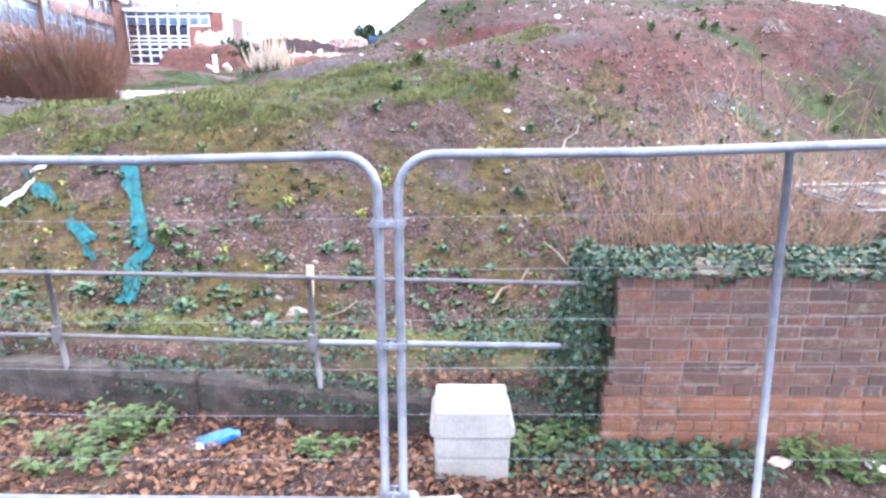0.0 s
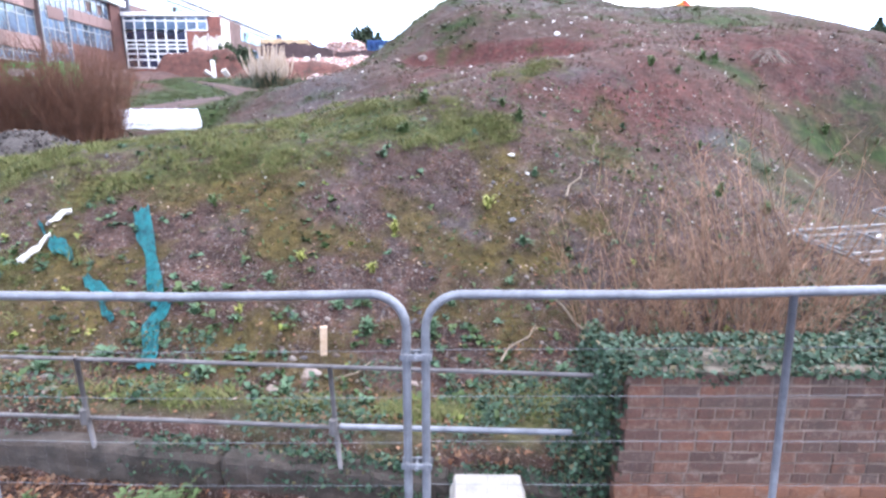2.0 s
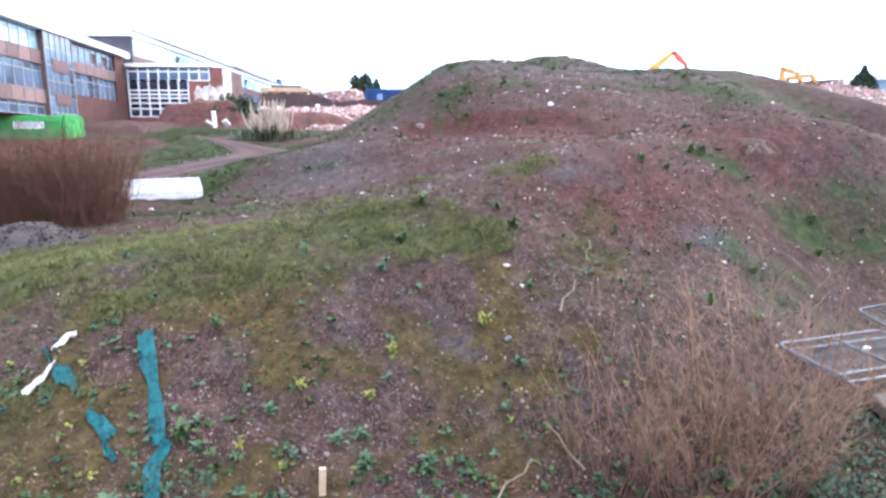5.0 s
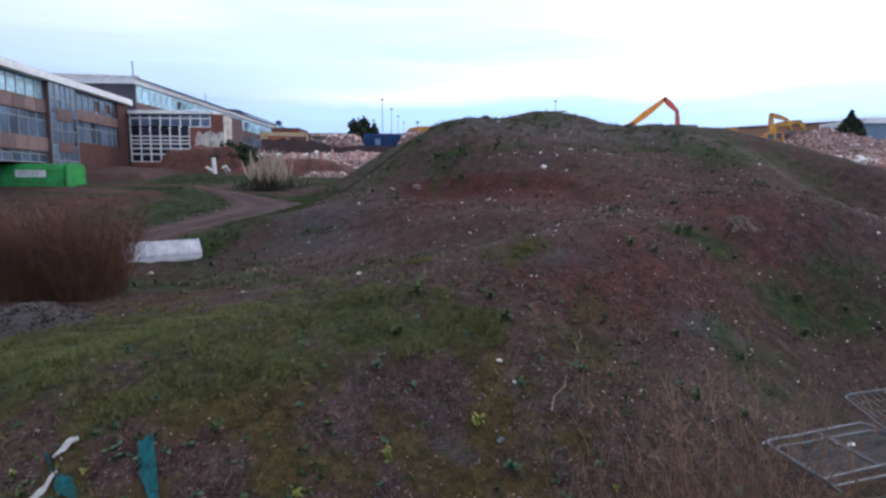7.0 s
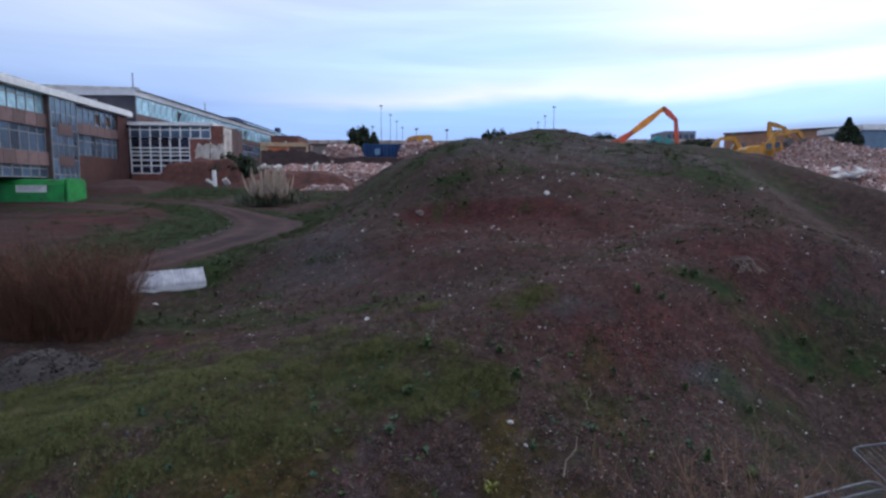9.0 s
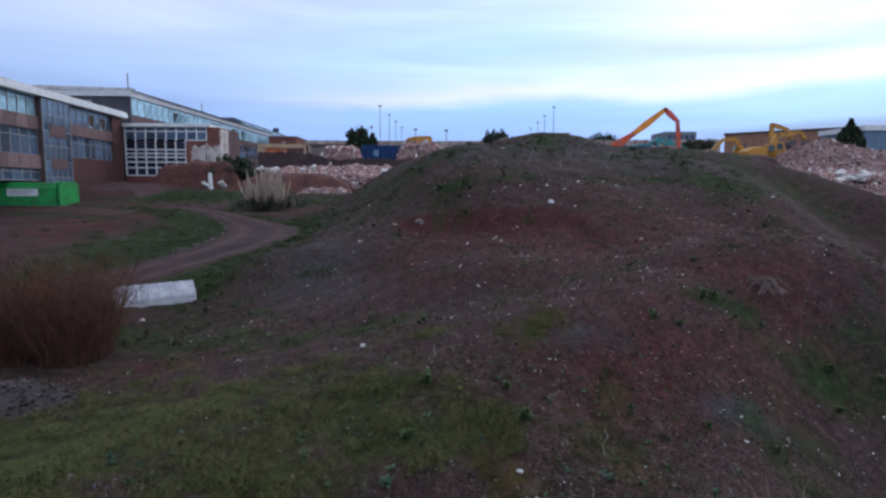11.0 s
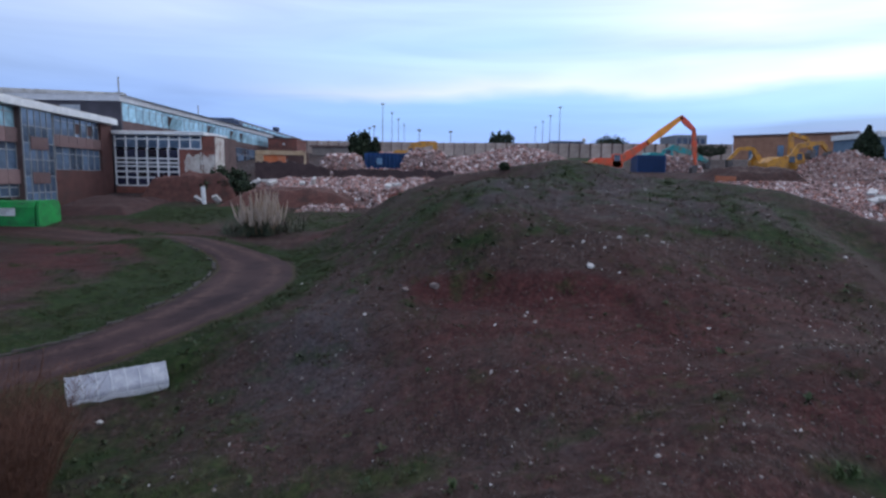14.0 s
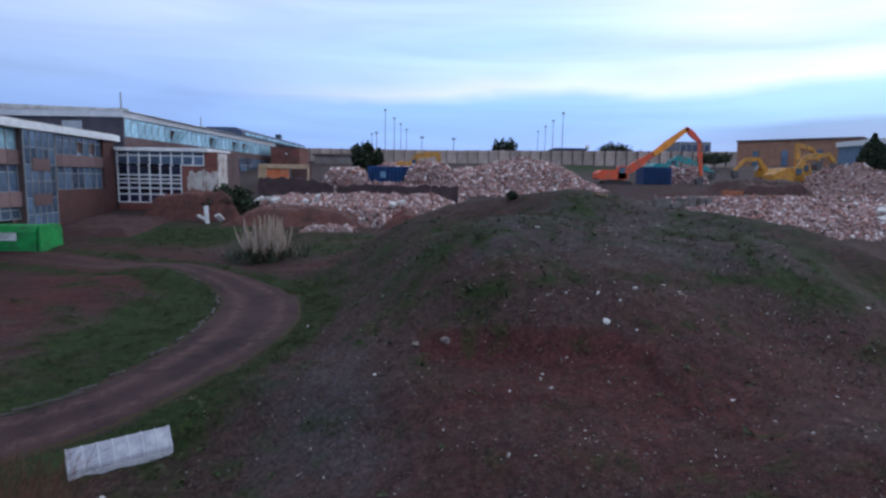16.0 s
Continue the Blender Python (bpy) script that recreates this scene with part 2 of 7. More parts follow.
# ---- ground ----
MOUNDS = [  # middle x, y, height, half widths, turn
    (4.33, 12.18, 1.94, 3.63, 1.95, 0.27),
    (9.91, 14.30, 1.30, 3.87, 1.50, -0.25),
    (9.60, 17.28, 1.33, 4.11, 2.98, -0.26),
    (0.95, 17.41, 0.90, 2.01, 1.50, -0.23),
    (3.28, 31.64, 2.00, 2.47, 5.75, -0.81),
    (3.30, 39.26, 4.49, 5.80, 3.02, -0.31),
    (-1.54, 33.97, 2.24, 4.95, 2.38, 1.82),
    (9.64, 29.36, 4.47, 8.98, 5.39, 0.76),
    (-3.82, 21.34, 0.60, 3.15, 1.50, -0.25),
    (-8.33, 17.42, -0.60, 1.50, 1.52, -0.10),
    (8.83, 10.80, -1.33, 3.28, 2.15, 0.39),
    (20.01, 24.15, 1.99, 1.50, 8.36, 0.51),
    (-2.87, 8.54, 0.66, 4.39, 2.34, 0.91),
    (-8.35, 20.15, -0.40, 0.8, 0.5, 0.65),
    (-1.3, 4.98, -0.27, 2.4, 0.45, 0.0),
    (-16.8, 37.6, 0.85, 2.9, 2.7, -0.2),
    (5.8, 7.95, -0.20, 1.0, 0.6, 0.36),
    (7.7, 9.3, -0.14, 0.9, 0.8, 0.1),
]
LEDGES = [  # smaller swells and hollows on top of them
    (0.4, 18.1, -0.35, 4.05, 2.53, 0.0),
    (13.7, 23.7, 0.85, 1.6, 2.6, 0.0),
    (1.8, 8.3, -0.16, 4.05, 2.53, 0.0),
    (1.8, 25.1, 0.42, 1.5, 1.5, 0.0),
    (8.1, 30.0, -0.42, 2.48, 4.13, 0.0),
    (7.4, 12.5, -0.22, 1.16, 1.94, 0.0),
    (-5.2, 19.5, -0.21, 1.9, 1.19, 0.0),
    (-1.0, 14.6, 0.17, 1.9, 1.19, 0.0),
    (9.5, 23.7, -0.19, 1.7, 2.84, 0.0),
    (1.1, 24.4, 0.12, 0.77, 1.29, 0.0),
    (1.2, 8.95, 0.22, 0.5, 0.45, 0.0),
    (-2.4, 8.3, -0.12, 0.77, 1.29, 0.0),
]

SCARP = ((-1.6, 23.7), (0.4, 23.0), (2.3, 22.5), (4.2, 22.1), (4.9, 21.3))  # the lip of a small red cutting


def step(v, a, b):
    u = np.clip((np.asarray(v, float) - a) / (b - a), 0, 1)
    return u * u * (3 - 2 * u)


def land(x, y):
    """The height of the smooth ground."""
    x, y = np.asarray(x, float), np.asarray(y, float)
    z = 0.05 + 0.20 * step(y + 0.08 * (np.clip(x, -7, 1.2) + 5.2), 3.98, 4.14) + 0.047 * np.clip(y - 4, 0, 150) + 1.1 * step(y, 5.2, 8.5) + 0.6 * step(y, 18, 28)
    z = z + 1.2 * step(y, 36, 62) + 2.5 * step(y, 62, 86) + 1.6 * step(y, 90, 150) + 13.5 * step(y, 150, 420)
    z = z - 0.14 * step(y, 2.75, 3.45) * (1 - step(y + 0.08 * (np.clip(x, -7, 1.2) + 5.2), 3.9, 4.0)) * (1 - step(x, 0.3, 0.9))
    lip = np.interp(x, [p[0] for p in SCARP], [p[1] for p in SCARP])
    z = z - 0.30 * (1 - step(y, lip - 0.9, lip)) * step(y, lip - 3.4, lip - 0.9) * step(x, -2.0, -0.6) * (1 - step(x, 4.6, 5.2))
    for a, b, h, sx, sy, r in MOUNDS + LEDGES:
        c, s = math.cos(r), math.sin(r)
        u, v = (x - a) * c + (y - b) * s, -(x - a) * s + (y - b) * c
        z = z + h * np.exp(-((u / sx) ** 2 + (v / sy) ** 2) / 2)
    return z


# middle x, y and half width
ROAD = [(-15.6, 18.6, 1.4), (-13.3, 20.6, 1.5), (-11.4, 22.3, 1.6), (-9.9, 24.8, 2.0), (-9.2, 27.6, 2.2), (-9.3, 30.9, 2.15), (-10.2, 34.2, 1.9), (-12.5, 37.0, 1.5), (-16.4, 39.2, 1.3), (-21.0, 41.2, 1.4), (-26.5, 43.4, 1.5), (-33, 45, 1.6), (-42, 46, 1.6)]


def road_distance(x, y):
    """How far beyond the track's edge, plus 1.65."""
    d = np.full(np.shape(x), 1e9)
    for (ax, ay, aw), (bx, by, bw) in zip(ROAD, ROAD[1:]):
        ux, uy = bx - ax, by - ay
        t = np.clip(((x - ax) * ux + (y - ay) * uy) / (ux * ux + uy * uy), 0, 1)
        d = np.minimum(d, np.hypot(x - ax - t * ux, y - ay - t * uy) - (aw + t * (bw - aw)) + 1.65)
    return d


def rough_land(x, y):
    """The ground with its lumps."""
    lumps = step(y, 4.2, 5.5)
    far = step(y, 44, 70)
    lumps = lumps * step(road_distance(np.asarray(x, float), np.asarray(y, float)), 1.5, 2.6)
    z = land(x, y) + lumps * (1 - far) * ((fbm(np.asarray(x) * 0.55, np.asarray(y) * 0.55, 4, 3) - 0.5) * 0.34 + (fbm(np.asarray(x) * 3.1, np.asarray(y) * 3.1, 3, 9) - 0.5) * 0.10)
    return z + (1 - lumps) * (fbm(np.asarray(x) * 2.5, np.asarray(y) * 2.5, 3, 5) - 0.5) * 0.05


def ground_z(x, y):
    return float(rough_land(np.array([x]), np.array([y]))[0])


def blob(x, y, a, b, rx, ry, r=0.0):
    c, s = math.cos(r), math.sin(r)
    u, v = (x - a) * c + (y - b) * s, -(x - a) * s + (y - b) * c
    return np.exp(-((u / rx) ** 2 + (v / ry) ** 2))


def band(x, y, line, wide, soft=0.35):
    """1 within so many metres of a line running across the slope, fading beyond it and past its ends."""
    px, py = [p[0] for p in line], [p[1] for p in line]
    d = np.abs(y - np.interp(x, px, py))
    ends = step(x, px[0] - soft, px[0] + soft) * (1 - step(x, px[-1] - soft, px[-1] + soft))
    return (1 - step(d, wide - soft, wide + soft)) * ends


TURF_LOW = ((-14.0, 6.6), (-5.7, 7.2), (-3.2, 7.1), (-2.6, 7.7), (-0.7, 8.2), (1.1, 8.8))
TURF_HIGH = ((-14.0, 12.4), (-6.0, 12.5), (-3.6, 12.4), (-1.8, 11.4), (0.0, 10.6), (1.1, 9.4))


def zones(x, y):
    """How much grass, red earth, grey grit and moss grows or lies where."""
    x, y = np.asarray(x, float), np.asarray(y, float)
    w = (fbm(x * 0.5, y * 0.5, 4, 21) - 0.5) * 0.9 + (fbm(x * 2.1, y * 2.1, 3, 24) - 0.5) * 0.9
    d = road_distance(x, y)
    # turf on the near shoulder
    lo, hi = (np.interp(x, [p[0] for p in q], [p[1] for p in q]) for q in (TURF_LOW, TURF_HIGH))
    grass = (0.46 + 0.54 * step(fbm(x * 0.8, y * 0.8, 4, 83), 0.38, 0.60)) * step(y, lo - 0.45, lo + 0.45) * (1 - step(y, hi - 1.9, hi + 0.5)) * (1 - step(x, 0.5, 1.6))
    grass = grass + 0.75 * blob(x, y, -9.5, 16.5, 3.4, 2.6) + 0.6 * blob(x, y, -5.5, 14.8, 2.0, 0.8, 0.2) + 0.55 * blob(x, y, -8.6, 20.8, 2.6, 1.0, 0.6)
    # small green patches on the slope
    grass = grass + 1.1 * blob(x, y, 5.75, 12.6, 0.85, 0.45) + 0.75 * blob(x, y, 7.3, 11.7, 0.9, 0.5) + 0.35 * blob(x, y, 5.25, 9.4, 0.35, 0.8) + 0.7 * blob(x, y, -1.5, 14.4, 0.6, 0.5) + 0.5 * blob(x, y, 3.4, 14.7, 1.2, 0.4) + 0.45 * blob(x, y, 1.6, 11.2, 0.6, 0.4) + 0.45 * blob(x, y, -0.4, 11.8, 0.6, 0.4) + 0.5 * blob(x, y, 9.3, 12.3, 1.2, 0.8) + 0.34 * blob(x, y, 7.4, 9.8, 2.8, 1.7) + 0.4 * blob(x, y, 2.5, 9.0, 0.8, 0.3)
    # verge and flank of the high mound, and its rim
    grass = grass + 0.85 * step(d, 1.55, 1.9) * (1 - step(d, 2.4, 3.6)) + 0.9 * blob(x, y, -6.3, 30, 0.9, 4.0) + 0.8 * blob(x, y, -7.6, 37.5, 1.6, 2.4) + 0.45 * blob(x, y, -2.6, 27.5, 1.8, 3.0) + 0.5 * blob(x, y, -3.6, 36.5, 2.6, 4.0)
    grass = grass + 0.30 * step(fbm(x * 1.1, y * 1.1, 4, 93), 0.54, 0.66) * step(y, 11.5, 14) * (1 - step(y, 34, 40)) * step(d, 1.9, 2.6)
    grass = grass + 0.40 * band(x, y, ((-0.6, 25.4), (0.6, 24.2), (2.6, 24.7), (5.4, 24.9), (7.4, 24.7), (9.8, 25.4), (12.0, 24.9)), 0.35) + 0.35 * blob(x, y, 0.3, 23.7, 0.8, 0.8) + 0.5 * blob(x, y, 12.2, 24.7, 1.6, 0.9) + 0.3 * blob(x, y, 14, 27, 5, 3) + 0.42 * step(y, 24.8, 26) * (1 - step(y, 38, 42)) * step(x, -3, -1) * (1 - step(x, 14, 18)) * step(fbm(x * 0.7, y * 0.5, 4, 95), 0.40, 0.60)
    # island inside the track, and the ground beyond it
    grass = grass + 1.4 * blob(x, y, -14.2, 29.8, 2.3, 6.0, -0.06) + 0.9 * blob(x, y, -15.2, 36.0, 2.4, 2.0) + 0.8 * blob(x, y, -14.6, 22.4, 1.8, 1.3) + 0.9 * blob(x, y, -16.2, 37.4, 2.2, 1.0) + 0.6 * blob(x, y, -18.8, 31, 1.0, 1.3) + 0.6 * blob(x, y, -20, 36.5, 1.6, 0.8)
    grass = grass + 1.5 * blob(x, y, -20, 51.5, 8, 4.2) + 0.8 * blob(x, y, -8.6, 45.5, 3.5, 2.6) + 0.5 * blob(x, y, -6.5, 49.5, 4, 3) + 1.3 * blob(x, y, 30, 124, 8, 14)
    # by the kerb
    grass = grass + 0.9 * blob(x, y, 0.6, 4.4, 1.4, 0.5) + 0.85 * blob(x, y, -2.4, 4.25, 2.6, 0.35) + 0.5 * blob(x, y, -4.9, 5.5, 1.0, 0.9)
    red = 0.75 * blob(x, y, 3.4, 10.3, 2.6, 1.1) + 0.4 * blob(x, y, 6.0, 11.4, 2.2, 0.9) + 1.15 * band(x, y, [(p[0], p[1] - 0.75) for p in SCARP], 0.75, 0.3) + 0.55 * blob(x, y, 2.0, 20.2, 3.6, 1.2) + 0.9 * blob(x, y, -6.2, 13.2, 1.5, 0.7, 0.15) + 0.70 * blob(x, y, 3.6, 18.2, 6.5, 3.8) + 0.45 * blob(x, y, 5.5, 13.0, 4.0, 1.6) + 0.5 * blob(x, y, 9.5, 21, 4, 2.5) + 0.45 * blob(x, y, 8.5, 14, 3, 1.6)
    red = red + 0.8 * blob(x, y, -21, 32, 5.0, 12) * (0.4 + 1.1 * step(fbm(x * 0.3 + 0.1 * y, y * 0.3, 3, 27), 0.35, 0.6)) + 0.6 * blob(x, y, -26, 46, 7, 6) + 0.6 * blob(x, y, -8, 41, 3, 2) + 0.9 * blob(x, y, 34, 74, 12, 9) + 0.5 * blob(x, y, -7.8, 40.2, 2.5, 0.8)
    grit = 0.85 * blob(x, y, -4.2, 20.4, 2.0, 3.4, 0.25) + 0.35 * blob(x, y, 0.6, 14.6, 2.0, 1.2) + 0.9 * blob(x, y, 4.9, 10.15, 0.8, 0.32) + 0.5 * blob(x, y, 2.3, 10.9, 1.0, 0.4) + 0.35 * blob(x, y, 10, 13.5, 2.4, 1.4) + 0.62 * step(y, 25.2, 26.4) * (1 - step(y, 33, 37)) * step(x, -0.6, 0.8) * (1 - step(x, 12, 16)) + 0.45 * blob(x, y, -0.2, 6.8, 3.0, 1.3) + 0.35 * step(y, 56, 66)
    moss = 0.85 * step(fbm(x * 1.5, y * 1.5, 4, 88) + 0.25 * (fbm(x * 0.5, y * 0.5, 2, 89) - 0.5), 0.52, 0.68) * step(y, 4, 5) * (1 - step(y, 10, 13)) * (1 - step(x, 2.0, 3.6))
    moss = moss + 0.8 * blob(x, y, -2.0, 6.45, 0.32, 0.75, 0.35) + 0.8 * blob(x, y, -4.4, 5.6, 0.7, 0.8) + 0.6 * blob(x, y, -2.6, 5.35, 0.4, 0.35) + 0.5 * blob(x, y, -2.7, 7.2, 0.6, 0.3) + 0.5 * blob(x, y, 0.8, 7.5, 0.4, 0.3) + 0.8 * blob(x, y, -3.7, 4.9, 0.9, 0.5) + 0.6 * blob(x, y, -0.9, 4.7, 0.5, 0.3)
    ruts = blob(x, y, -19.5, 34, 3.6, 9) * (0.5 + 0.5 * np.cos(d * 2.7 + 2.5 * fbm(x * 0.2, y * 0.2, 2, 51)))
    red, grass = red + 0.8 * ruts, grass + 0.25 * blob(x, y, -19.5, 34, 4.5, 9) - 0.9 * ruts
    far = step(y, 120, 200)
    return [np.clip(v + np.where(v > 0.12, w, w * 0.4), 0, 1) for v in (grass + far, red, grit, moss)]


def sheet(name, xs, ys, zf, mat, cols=None):
    X, Y = np.meshgrid(xs, ys)
    Z = zf(X, Y)
    nx, ny = len(xs), len(ys)
    i = (np.arange(ny - 1)[:, None] * nx + np.arange(nx - 1)[None]).ravel()
    me = mesh_from(name, np.stack([X, Y, Z], -1).reshape(-1, 3), np.stack([i, i + 1, i + nx + 1, i + nx], -1), (mat,))
    me.polygons.foreach_set("use_smooth", np.ones(len(me.polygons), bool))
    if cols:
        at = me.color_attributes.new("zone", "FLOAT_COLOR", "POINT")
        at.data.foreach_set("color", np.stack([c.ravel() for c in cols(X, Y)], -1).astype(np.float32).ravel())
    return new(name, me)


def ground_material():
    m, n, l, p = mat_new("ground")
    z = n.new("ShaderNodeVertexColor")
    z.layer_name = "zone"
    sep = n.new("ShaderNodeSeparateColor")
    l.new(z.outputs[0], sep.inputs[0])
    big, mid, fine = noise_node(n, l, 0.35, 6, 0.65), noise_node(n, l, 2.6, 6, 0.7), noise_node(n, l, 26.0, 4, 0.7)
    patch = noise_node(n, l, 1.9, 8, 0.72)
    c0 = n.new("ShaderNodeTexCoord")
    warp = mix(n, l, 0.045, c0.outputs["Object"], noise_node(n, l, 30.0, 3, 0.6).outputs["Color"], "ADD")
    soil = ramp(n, l, mid.outputs[0], ((0.3, (0.021, 0.010, 0.009)), (0.5, (0.049, 0.027, 0.024)), (0.72, (0.093, 0.054, 0.048)))).outputs[0]
    soil = mix(n, l, 0.7, soil, ramp(n, l, fine.outputs[0], ((0.32, (0.35, 0.33, 0.32)), (0.7, (1.35, 1.32, 1.3)))).outputs[0], "MULTIPLY")

    def grains(base, size, share, reach):
        """Angular bits of stone of one size, in several colours, over the soil."""
        v = n.new("ShaderNodeTexVoronoi")
        v.inputs["Scale"].default_value = size
        l.new(warp, v.inputs["Vector"])
        q = n.new("ShaderNodeSeparateColor")
        l.new(v.outputs["Color"], q.inputs[0])
        tone = ramp(n, l, q.outputs[0], ((0.0, (0.085, 0.062, 0.055)), (0.3, (0.15, 0.12, 0.11)), (0.5, (0.115, 0.066, 0.050)), (0.65, (0.20, 0.175, 0.165)), (0.8, (0.12, 0.115, 0.125)), (0.92, (0.27, 0.25, 0.24)))).outputs[0]
        near = ramp(n, l, v.outputs["Distance"], ((reach - 0.08, (1, 1, 1)), (reach, (0, 0, 0)))).outputs[0]
        pick = ramp(n, l, q.outputs[1], ((1 - share - 0.03, (0, 0, 0)), (1 - share, (1, 1, 1)))).outputs[0]
        return mix(n, l, mix(n, l, 1.0, near, pick, "MULTIPLY"), base, tone)

    soil = grains(grains(soil, 85.0, 0.38, 0.42), 36.0, 0.22, 0.36)
    red = ramp(n, l, mid.outputs[0], ((0.3, (0.038, 0.013, 0.013)), (0.7, (0.096, 0.032, 0.030)))).outputs[0]
    grit = ramp(n, l, fine.outputs[0], ((0.3, (0.030, 0.026, 0.030)), (0.7, (0.104, 0.092, 0.102)))).outputs[0]
    grass = ramp(n, l, mid.outputs[0], ((0.28, (0.015, 0.022, 0.006)), (0.5, (0.040, 0.048, 0.014)), (0.7, (0.084, 0.086, 0.030)))).outputs[0]
    lush = ramp(n, l, mid.outputs[0], ((0.28, (0.010, 0.022, 0.005)), (0.5, (0.021, 0.040, 0.009)), (0.7, (0.042, 0.062, 0.017)))).outputs[0]
    place = n.new("ShaderNodeSeparateXYZ")
    l.new(c0.outputs["Object"], place.inputs[0])
    reach = []
    for axis, a, b in ((1, 12.5, 16.0), (0, 2.0, 4.5)):
        q = n.new("ShaderNodeMapRange")
        q.inputs["From Min"].default_value, q.inputs["From Max"].default_value = a, b
        l.new(place.outputs[axis], q.inputs["Value"])
        reach.append(q.outputs[0])
    either = n.new("ShaderNodeMath")
    either.operation = "MAXIMUM"
    l.new(reach[0], either.inputs[0])
    l.new(reach[1], either.inputs[1])
    grass = mix(n, l, either.outputs[0], grass, lush)
    moss = ramp(n, l, mid.outputs[0], ((0.3, (0.034, 0.025, 0.008)), (0.7, (0.092, 0.069, 0.024)))).outputs[0]

    def edge(v):
        s = n.new("ShaderNodeMath")
        s.operation = "MULTIPLY_ADD"
        l.new(v, s.inputs[0])
        s.inputs[1].default_value = 1.25
        q = n.new("ShaderNodeMath")
        q.operation = "MULTIPLY_ADD"
        l.new(patch.outputs[0], q.inputs[0])
        q.inputs[1].default_value, q.inputs[2].default_value = 2.2, -1.3
        l.new(q.outputs[0], s.inputs[2])
        s.use_clamp = True
        return s.outputs[0]

    red = grains(red, 40.0, 0.22, 0.36)
    c = mix(n, l, edge(sep.outputs[1]), soil, red)
    c = mix(n, l, edge(sep.outputs[2]), c, grit)
    c = mix(n, l, edge(z.outputs[1]), c, moss)
    c = mix(n, l, edge(sep.outputs[0]), c, grass)
    blot = noise_node(n, l, 7.0, 6, 0.75)
    c = mix(n, l, 0.9, c, ramp(n, l, blot.outputs[0], ((0.34, (0.28, 0.26, 0.26)), (0.52, (0.78, 0.78, 0.78)), (0.68, (1.25, 1.22, 1.18)))).outputs[0], "MULTIPLY")
    c = mix(n, l, 0.5, c, ramp(n, l, big.outputs[0], ((0.3, (0.62, 0.60, 0.60)), (0.7, (1.25, 1.22, 1.18)))).outputs[0], "MULTIPLY")
    l.new(c, p.inputs["Base Color"])
    p.inputs["Roughness"].default_value = 0.95
    p.inputs["Specular IOR Level"].default_value = 0.2
    bump(n, l, p, fine.outputs[0], 0.7, 0.04)
    return m


GROUND = ground_material()
gx = np.concatenate([-np.geomspace(3000, 60, 14), np.arange(-54, -16, 1.0), np.arange(-16, 14, 0.15), np.arange(14, 56, 0.8), np.geomspace(60, 3000, 14)])
gy = np.concatenate([np.array([-400, -120, -40, -15, -6, -3, -1, 0]), np.arange(0.5, 3.4, 0.25), np.arange(3.4, 14, 0.13), np.arange(14, 44, 0.22), np.arange(44, 110, 1.0), np.arange(112, 420, 8), np.geomspace(430, 4500, 10)])
ground = tagged(sheet("ground", gx, gy, rough_land, GROUND, zones), "rough waste ground of stony brown earth, grass and moss", "ground", kind="structure")


def road_material():
    m, n, l, p = mat_new("road")
    a, b, f = noise_node(n, l, 0.5, 5, 0.6), noise_node(n, l, 3.0, 6, 0.7), noise_node(n, l, 45.0, 3, 0.6)
    w = n.new("ShaderNodeVertexColor")
    w.layer_name = "across"
    q = n.new("ShaderNodeSeparateColor")
    l.new(w.outputs[0], q.inputs[0])
    c = ramp(n, l, b.outputs[0], ((0.3, (0.016, 0.010, 0.012)), (0.7, (0.038, 0.024, 0.027)))).outputs[0]
    mud = ramp(n, l, a.outputs[0], ((0.38, (0, 0, 0)), (0.56, (0.9, 0.9, 0.9)))).outputs[0]
    c = mix(n, l, mud, c, (0.050, 0.030, 0.031))
    c = mix(n, l, mix(n, l, 1.0, q.outputs[0], ramp(n, l, b.outputs[0], ((0.35, (0, 0, 0)), (0.6, (0.7, 0.7, 0.7)))).outputs[0], "MULTIPLY"), c, (0.112, 0.067, 0.058))
    rim = n.new("ShaderNodeMath")
    rim.operation = "MULTIPLY_ADD"
    l.new(b.outputs[0], rim.inputs[0])
    rim.inputs[1].default_value = 0.25
    l.new(q.outputs[1], rim.inputs[2])
    c = mix(n, l, ramp(n, l, rim.outputs[0], ((0.97, (0, 0, 0)), (1.0, (1, 1, 1)))).outputs[0], c, (0.045, 0.036, 0.020))
    place = n.new("ShaderNodeSeparateXYZ")
    l.new(n.new("ShaderNodeTexCoord").outputs["Object"], place.inputs[0])
    muddy = n.new("ShaderNodeMapRange")
    muddy.inputs["From Min"].default_value, muddy.inputs["From Max"].default_value, muddy.inputs["To Max"].default_value = 37.0, 44.0, 0.55
    l.new(place.outputs[1], muddy.inputs["Value"])
    c = mix(n, l, muddy.outputs[0], c, ramp(n, l, b.outputs[0], ((0.3, (0.030, 0.016, 0.013)), (0.7, (0.085, 0.044, 0.036)))).outputs[0])
    l.new(c, p.inputs["Base Color"])
    p.inputs["Roughness"].default_value, p.inputs["Specular IOR Level"].default_value = 0.9, 0.15
    bump(n, l, p, f.outputs[0], 0.4, 0.01)
    return m


def smooth_line(pts, n):
    """Points along a curve through the given ones."""
    out = []
    for i in range(len(pts) - 1):
        p0, p1, p2, p3 = (Vector(pts[max(0, min(len(pts) - 1, i + k))]) for k in (-1, 0, 1, 2))
        for k in range(n):
            t = k / n
            out.append(0.5 * ((2 * p1) + (p2 - p0) * t + (2 * p0 - 5 * p1 + 4 * p2 - p3) * t * t + (3 * p1 - 3 * p2 + p3 - p0) * t ** 3))
    return out + [Vector(pts[-1])]


